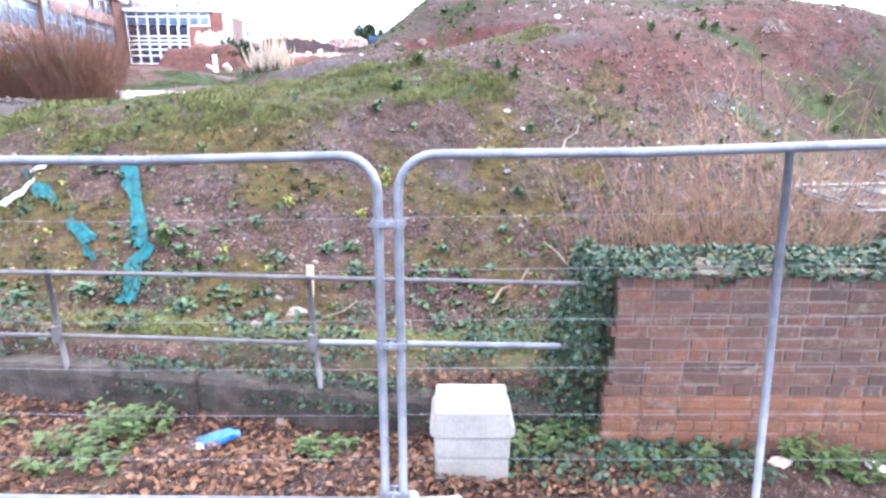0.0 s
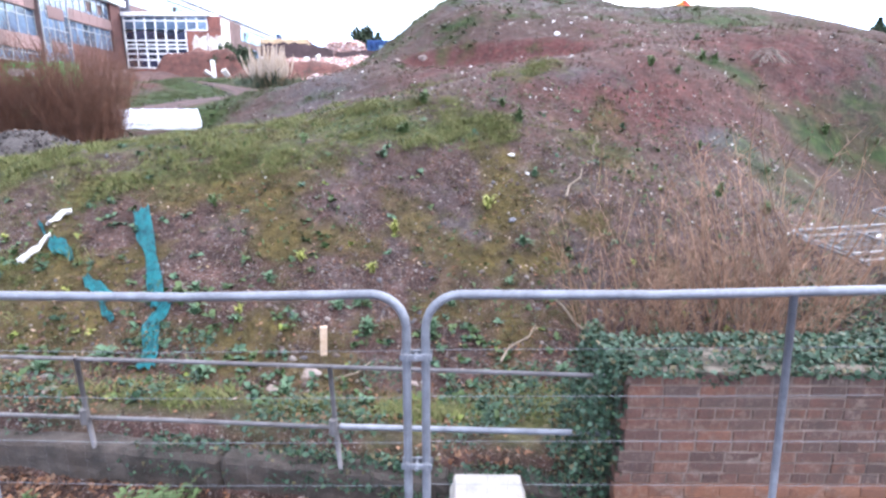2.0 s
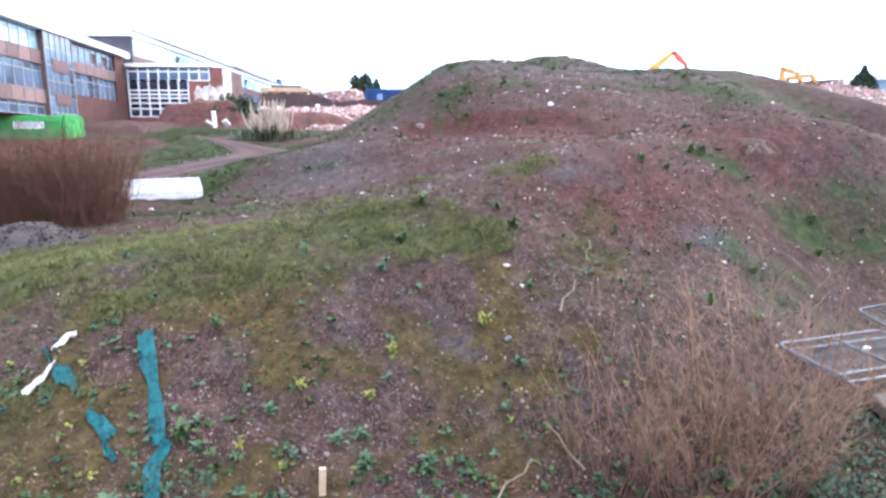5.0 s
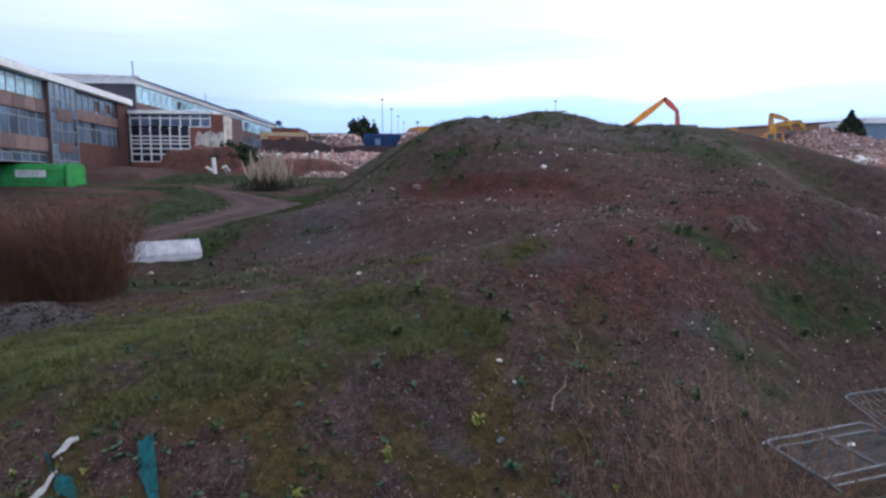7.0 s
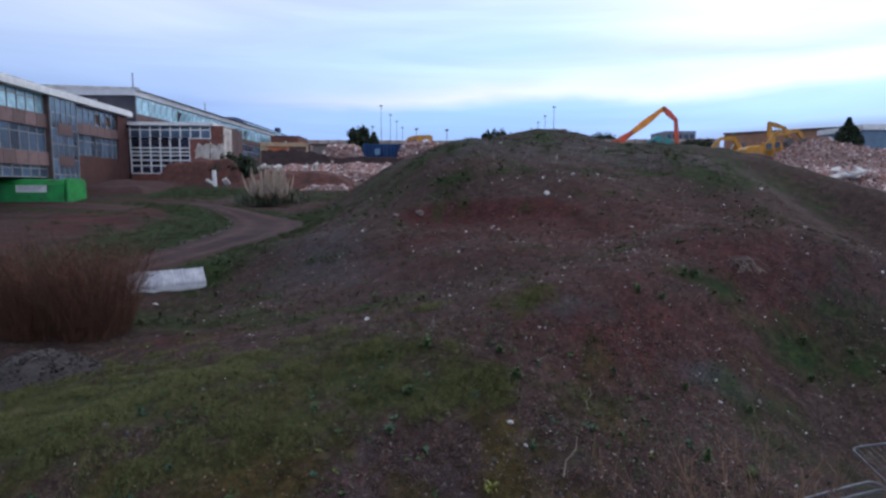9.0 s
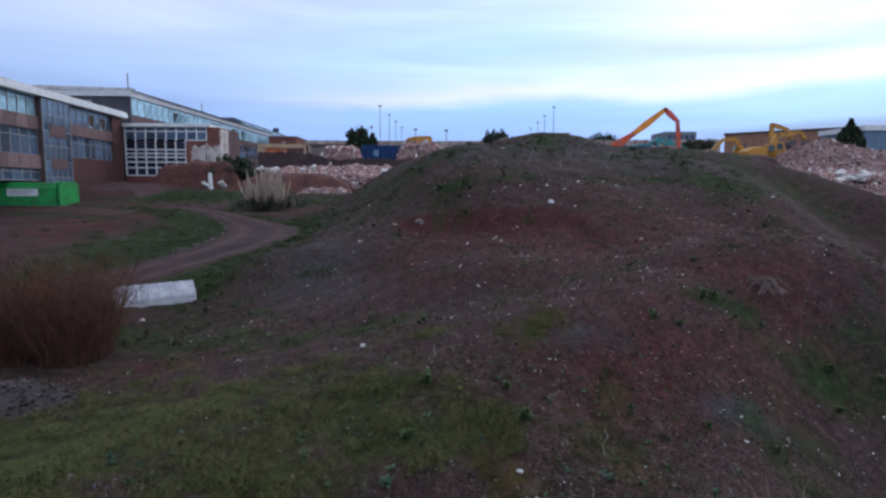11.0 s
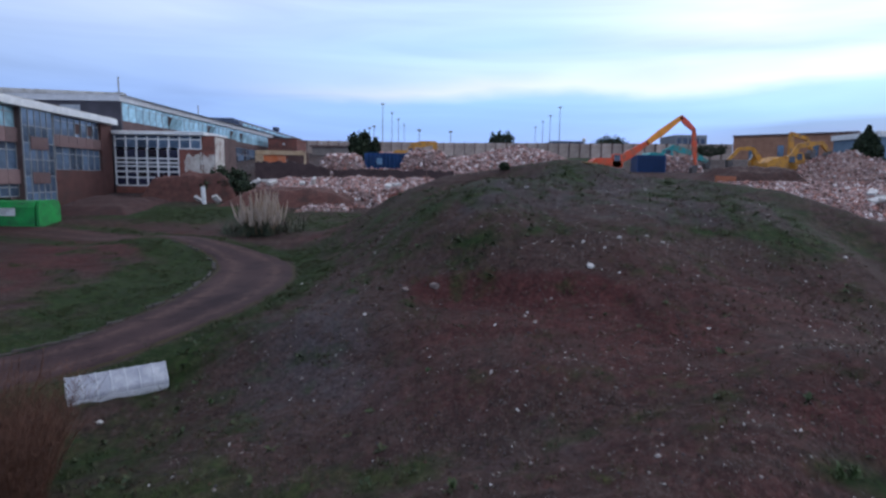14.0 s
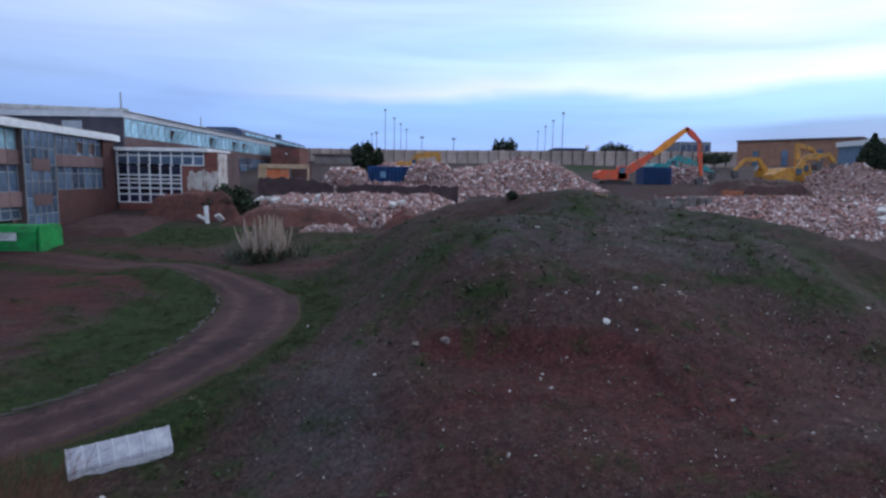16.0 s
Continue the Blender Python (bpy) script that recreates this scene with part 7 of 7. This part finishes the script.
rubble(33, 38.5, 87, 93, lambda u, v: 2.2 + 0 * u, 1800, (0.04, 0.26), 11, "heap of grey broken concrete behind the machine")
for i, (x, y, s) in enumerate(((40.6, 57.0, 0.8), (41.3, 56.0, 0.65), (40.0, 55.4, 0.6), (41.8, 57.6, 0.75), (40.6, 54.8, 0.6), (42.2, 56.3, 0.55), (41.2, 58.6, 0.6), (42.8, 57.4, 0.5))):
    bm = boxm(-s, s, -s * 0.6, s * 0.6, -0.12, 0.12, 0.03)
    tagged(part("concrete_slab", bm, PALE_STONE, at=pose(x, y, float(land(x, y)) + 1.25 + 0.09 * i, 16 - 3 * i, -12 + 5 * i, 37 * i)), "broken pale concrete slab tipped on rubble", "slab", "broken slabs")
for i, (x, y, s) in enumerate(((-18.0, 60.5, 0.5), (-16.5, 61, 0.45), (-13.4, 60.2, 0.4), (-17.3, 62.3, 0.6), (-4.3, 60.2, 0.4), (-5.0, 58.6, 0.45), (-4.0, 57.9, 0.4), (-22.2, 57.2, 0.35), (-20.6, 57.4, 0.4), (-12.8, 62.5, 0.5))):
    bm = boxm(-s, s, -s * 0.6, s * 0.6, -0.14, 0.14, 0.03)
    tagged(part("concrete_slab", bm, PALE_STONE, at=pose(x, y, float(land(x, y)) + (1.7 if y > 58 and x > -19 else 0.4), 22 - 7 * i, 9 * i - 30, 53 * i)), "broken pale concrete piece lying on rubble", "slab", "broken slabs")


# containers and machines
def container(x, y, z, yaw, colour, label, L=6.06):
    c = thing("shipping_container", pose(x, y, z, 0, 0, yaw), label, "container", "site containers")
    m = surface("container_paint", tuple(0.7 * v for v in colour), colour, 0.8, 0.5, fine=6.0, relief=0.1, stain=tuple(0.5 * v for v in colour), stain_scale=0.7)
    n = 44
    for y in (0.0, 2.405):
        bm = bmesh.new()
        o = [(0.12 + (L - 0.24) * k / n, y + (0.035 if (k // 2) % 2 else 0.0)) for k in range(n + 1)]
        low = [bm.verts.new((a, b, 0.16)) for a, b in o]
        high = [bm.verts.new((a, b, 2.45)) for a, b in o]
        for k in range(n):
            bm.faces.new([low[k], low[k + 1], high[k + 1], high[k]])
        bmesh.ops.solidify(bm, geom=bm.faces[:], thickness=0.03)
        part("corrugated_side", bm, m, c)
    part("roof", boxm(0.05, L - 0.05, 0.05, 2.39, 2.45, 2.55), m, c)
    part("floor", boxm(0.05, L - 0.05, 0.05, 2.39, 0.05, 0.16), m, c)
    for a in (0.0, L):
        part("end_wall", boxm(a - 0.02 if a else 0.0, a + 0.02 if not a else a + 0.0, 0.1, 2.34, 0.16, 2.45), m, c)
        for b in (0.0, 2.36):
            part("corner_post", boxm(a - (0.12 if a else 0), a + (0 if a else 0.12), b, b + 0.1, 0, 2.59), m, c)
    for b in (0.0, 2.34):
        part("top_rail", boxm(0.12, L - 0.12, b, b + 0.1, 2.47, 2.59), m, c)
        part("bottom_rail", boxm(0.12, L - 0.12, b, b + 0.1, 0, 0.15), m, c)
    return c


container(-9.55, 78.5, 8.65, 1.5, (0.008, 0.070, 0.250), "blue steel shipping container standing on rubble", 5.6)
container(27.9, 85.2, 9.25, 2, (0.008, 0.050, 0.190), "dark blue steel container on cleared ground", 4.1)
tagged(part("blue_bin_plate", boxm(-8.0, -7.3, 78.40, 78.46, 9.8, 10.6), surface("pale_blue_plate", (0.10, 0.20, 0.34), (0.16, 0.28, 0.42), 1.2, 0.5)), "pale blue plate on the container's side", "plate")

BLACK = surface("track_rubber", (0.025, 0.022, 0.022), (0.055, 0.048, 0.045), 2.0, 0.9)
CABGLASS = glass("cab_glass", (0.05, 0.06, 0.07))


def excavator(x, y, z, yaw, colour, pts, label, scale=1.0, arm2=None, thick=0.34, tracks=True, second=None):
    """Tracked excavator. pts: the joints of its arm in its own x and z."""
    e = thing("excavator", pose(x, y, z, 0, 0, yaw) @ Matrix.Diagonal((scale, scale, scale, 1)), label, "excavator", "demolition machines")
    m = surface("machine_paint", tuple(0.65 * v for v in colour), colour, 1.2, 0.5, fine=9.0, relief=0.1, stain=(0.14, 0.085, 0.05), stain_scale=1.2)
    if tracks:
        for s in (-1.25, 0.75):
            o = [(-2.0, 0.35), (-1.75, 0.05), (1.75, 0.05), (2.0, 0.35), (1.95, 0.75), (1.6, 0.95), (-1.6, 0.95), (-1.95, 0.75)]
            part("track", prism(bmesh.new(), o, s, s + 0.55), BLACK, e)
            for k in (-1.2, -0.4, 0.4, 1.2):
                part("roller", tube(bmesh.new(), [(k, s - 0.02, 0.4), (k, s + 0.57, 0.4)], 0.22, 8), RUSTY, e)
    part("undercarriage", boxm(-1.0, 1.0, -0.7, 0.7, 0.6, 1.1, 0.05), BLACK, e)
    part("engine_house", prism(bmesh.new(), [(-2.5, 1.15), (-2.65, 1.5), (-2.55, 2.25), (-2.2, 2.45), (-0.2, 2.45), (0.1, 2.2), (1.2, 2.0), (1.2, 1.15)], -1.25, 1.25), m, e)
    part("counterweight", prism(bmesh.new(), [(-2.62, 1.1), (-2.85, 1.35), (-2.85, 2.0), (-2.62, 2.2)], -1.25, 1.25), m, e)
    cab = part("cab", prism(bmesh.new(), [(0.0, 1.2), (0.0, 2.95), (0.25, 3.05), (1.05, 3.05), (1.45, 2.1), (1.45, 1.2)], -1.25, -0.35), m, e)
    part("cab_window", boxm(0.12, 1.0, -1.27, -1.255, 2.05, 2.9), CABGLASS, cab)
    part("windscreen", prism(bmesh.new(), [(1.08, 3.0), (1.46, 2.12), (1.48, 2.12), (1.10, 3.0)], -1.2, -0.4), CABGLASS, cab)
    m2 = surface("boom_paint", tuple(0.65 * v for v in second), second, 1.2, 0.5) if second else m
    names = ["boom", "boom", "stick", "stick", "stick"]
    for k, (p, q) in enumerate(zip(pts, pts[1:])):
        p, q = Vector((p[0], 0.15, p[1])), Vector((q[0], 0.15, q[1]))
        d = q - p
        t0, t1 = thick * (1.0 - 0.16 * k), thick * (0.84 - 0.16 * k)
        ang = -math.degrees(math.atan2(d.z, d.x))
        o = [(-0.15, -t0 * 0.5), (d.length * 0.4, -t0 * 0.75), (d.length + 0.12, -t1 * 0.5), (d.length + 0.12, t1 * 0.5), (d.length * 0.4, t0 * 0.7), (-0.15, t0 * 0.5)]
        part(names[k], prism(bmesh.new(), o, -0.2, 0.2), (m2 if k == 1 else m) if k != (arm2 or 9) else surface("arm_paint", (0.55, 0.06, 0.035), (0.75, 0.10, 0.05), 1.5, 0.5), e, at=pose(p.x, p.y, p.z, 0, ang, 0))
        if k < 2:
            a = p + d * 0.15 + Vector((0, 0, -0.25))
            part("hydraulic_ram", tube(bmesh.new(), [a, p + d * 0.62 + Vector((0, 0, -t0 * 0.5))], 0.07, 6), GREY_FRAME, e)
    t = Vector((pts[-1][0], 0.15, pts[-1][1]))
    part("bucket", prism(bmesh.new(), [(0.25, 0.1), (-0.2, 0.15), (-0.65, -0.35), (-0.6, -0.95), (-0.1, -1.15), (0.15, -0.8)], -0.5, 0.5), RUSTY, e, at=Matrix.Translation(t))
    return e


ORANGE = (0.85, 0.10, 0.022)
YELLOW = (0.66, 0.31, 0.018)
# high-reach machine with its arm up
excavator(24.3, 86.0, 8.9, 0, ORANGE, [(0.9, 1.9), (5.2, 4.7), (9.8, 8.3), (11.7, 6.6), (12.2, 1.6)], "orange high-reach demolition excavator with raised arm", 1.0, 2, 0.80, second=(0.92, 0.33, 0.02))
excavator(-4.8, 96.0, 10.3, 4, YELLOW, [(0.4, 2.2), (1.0, 3.55), (5.1, 4.0), (5.1, 1.9)], "yellow tracked excavator working behind rubble", 0.85, None, 0.95)
excavator(50.0, 93.0, 9.6, 176, YELLOW, [(0.3, 2.0), (1.6, 3.9), (3.6, 3.8), (5.2, 2.0)], "yellow tracked excavator parked on cleared ground", 1.0, None, 0.55)
excavator(47.7, 84.0, 9.0, 2, YELLOW, [(1.0, 1.9), (2.2, 4.4), (5.6, 4.9), (6.7, 3.6)], "yellow tracked excavator with bent arm beside rubble", 1.0, None, 0.62)
excavator(52.3, 90.0, 9.4, 8, YELLOW, [(0.4, 2.2), (0.2, 5.6), (2.6, 5.0), (3.6, 3.4)], "yellow tracked excavator with folded arm behind another", 1.1, None, 0.5)
excavator(35.0, 95.0, 10.2, 8, (0.02, 0.34, 0.36), [(0.4, 2.0), (2.0, 3.4), (5.2, 2.6), (8.3, 1.2)], "teal tracked machine behind a container", 1.0, None, 0.85)


# distant trees
def tree(x, y, z, tall, wide, seed, label, name="tree", conifer=False):
    t = thing(name, pose(x, y, z), label, "tree", "distant trees")
    r = random.Random(seed)
    part("trunk", tube(bmesh.new(), [(0, 0, -0.5), (0.05, 0, tall * 0.4), (0, 0.05, tall * 0.8)], tall * 0.03, 6, tall * 0.008), WOOD, t)
    for k in range(6):
        a, h = r.uniform(0, 6.283), tall * r.uniform(0.3, 0.6)
        part("limb", tube(bmesh.new(), [(0, 0, h), (wide * 0.4 * math.cos(a), wide * 0.4 * math.sin(a), h + tall * 0.18)], tall * 0.012, 4, tall * 0.004), WOOD, t)
    rng = np.random.default_rng(seed)
    n = 3600
    q = rng.normal(0, 1, (n, 3))
    q /= np.linalg.norm(q, axis=1)[:, None]
    rad = rng.uniform(0.45, 1, n) ** 0.5
    p = q * rad[:, None]
    if conifer:
        hh = rng.uniform(0.08, 1.0, n)
        slim = np.where(hh < 0.78, 0.25 + 0.75 * np.sqrt(np.clip(1 - (hh / 0.8) ** 2, 0, 1)), 0.3 * (1.02 - hh) / 0.24) * (0.75 + 0.5 * fbm(hh * 9, q[:, 0] * 2 + 9, 3, seed))
        p = np.stack([q[:, 0] * wide * slim * rad, q[:, 1] * wide * slim * rad, hh * tall], -1)
    else:
        p = np.stack([p[:, 0] * wide, p[:, 1] * wide, tall * 0.58 + p[:, 2] * tall * 0.42], -1)
        p *= (0.55 + 0.9 * fbm(p[:, 0] * 1.6 + 50, p[:, 2] * 1.6 + p[:, 1] + 50, 3, seed))[:, None]
    w = spins(n, rng, 1.2, (tall * 0.05, tall * 0.11))
    ob = scatter("crown", ivl - np.array([0.5, 0, 0]), ivf, put(p, w), pieces("far_leaf", [(0.022, 0.034, 0.020), (0.032, 0.048, 0.026), (0.045, 0.060, 0.032)], 0.8))
    ob.parent = t
    tagged(ob, "dark foliage", kind="stuff")


tree(-12.4, 97, 10.0, 5.0, 1.8, 1, "dark evergreen tree beside a blue container")
tree(-10.2, 98, 10.2, 3.6, 1.2, 2, "dark evergreen bush beside a blue container")
tree(16.0, 146, 14.5, 4.6, 2.9, 3, "rounded dark tree rising over the hoarding")
tree(44, 150, 14.8, 4.1, 3.6, 4, "dark hedge tree beyond the hoarding")
tree(50, 151, 14.5, 2.7, 3.0, 5, "dark hedge tree beyond the hoarding")
tree(86.0, 119, 12.2, 7.6, 2.9, 6, "dark conifer beside the brown building", conifer=True)
tree(57.5, 126, 13.3, 2.6, 3.4, 7, "dark hedge tree beyond the machines")
tree(-21.5, 60.3, 4.7, 3.4, 1.9, 8, "dark evergreen shrub by a broken wall", "shrub")
tree(-20.1, 60.6, 4.6, 3.6, 1.9, 18, "dark evergreen shrub by a broken wall", "shrub")
tree(3.3, 37.8, float(land(3.3, 37.8)) - 0.1, 0.5, 0.36, 9, "small dark green bush on the mound's ridge", "shrub")
tagged(part("post", tube(bmesh.new(), [(-1.15, 62, 6.6), (-1.5, 62.05, 8.6), (-1.8, 62, 10.1)], 0.09, 6, 0.05), BRICK_DARK), "thin dark post leaning out of rubble", "post")
tagged(part("plank", boxm(-0.5, 0.5, -0.09, 0.09, -0.03, 0.03, 0.008), surface("yellow_plank", (0.30, 0.17, 0.08), (0.46, 0.28, 0.14), 5.0, 0.8), at=pose(7.45, 35.0, float(rough_land(np.array([7.45]), np.array([35.0]))[0]) + 0.06, -10, 3, -58)), "yellowish plank lying on the mound", "plank")

# stones edging the track's inner side
KERB = surface("worn_kerb", (0.045, 0.039, 0.036), (0.094, 0.081, 0.075), 3.0, 0.9, relief=0.4)
rng_ = random.Random(70)
line = smooth_line(ROAD[1:9], 9)
for i, p in enumerate(line[:-1]):
    d = (line[i + 1] - p).xy.normalized()
    if rng_.random() < 0.5:
        q = p.xy + Vector((-d.y, d.x)) * (p.z + 0.03 + rng_.uniform(-0.06, 0.06))
        bm = boxm(-0.30, 0.30, -0.05, 0.05, -0.12, 0.05 + rng_.uniform(-0.03, 0.02), 0.012)
        tagged(part("kerb_stone", bm, KERB, at=pose(q.x, q.y, float(land(q.x, q.y)) + 0.03, 0, 0, math.degrees(math.atan2(d.y, d.x)))), "worn concrete kerb stone beside the track", "kerb", "track kerbs")

# ---- pieces of the brick wall ----


def brick_mesh(length, seed):
    bm = boxm(0, length, 0, 0.102, 0, 0.065, 0.005)
    rng = random.Random(seed)
    for v in bm.verts:
        v.co += Vector((rng.uniform(-1, 1), rng.uniform(-1, 1), rng.uniform(-1, 1))) * 0.003
    me = bpy.data.meshes.new("brick")
    bm.to_mesh(me)
    bm.free()
    return me


def lay_bricks():
    rng = random.Random(12)
    stretch, head = [[brick_mesh(n, k) for k in range(4)] for n in (0.215, 0.1025)]
    low_s, low_h = [[brick_mesh(n, k + 9) for k in range(4)] for n in (0.215, 0.1025)]
    for group, mat in ((stretch + head, BRICK), (low_s + low_h, BRICK_LOW)):
        for me in group:
            me.materials.append(mat)
    for row in range(14):
        low = row < 4
        s_, h_ = (low_s, low_h) if low else (stretch, head)
        x = rng.uniform(-0.012, 0.012) - 0.05 * (1 - row / 13) + (0.03 if row in (7, 8) else 0)
        heads = row % 3 == 1
        first = True
        while x < WALL_LEN - 0.1:
            if heads and not first:
                me, n = h_[rng.randrange(4)], 0.1025
            else:
                me, n = s_[rng.randrange(4)], 0.215
                if heads:
                    me, n = h_[rng.randrange(4)], 0.1025
            first = False
            ob = new("brick", me)
            ob.parent = wall_brick
            out = (-0.027 if low else -0.005) + rng.uniform(-0.004, 0.003)
            ob.matrix_basis = pose(x, out, row * 0.0765 + rng.uniform(-0.002, 0.002), rng.uniform(-1, 1), rng.uniform(-0.6, 0.6), rng.uniform(-0.8, 0.8))
            x += n + 0.0105


lay_bricks()
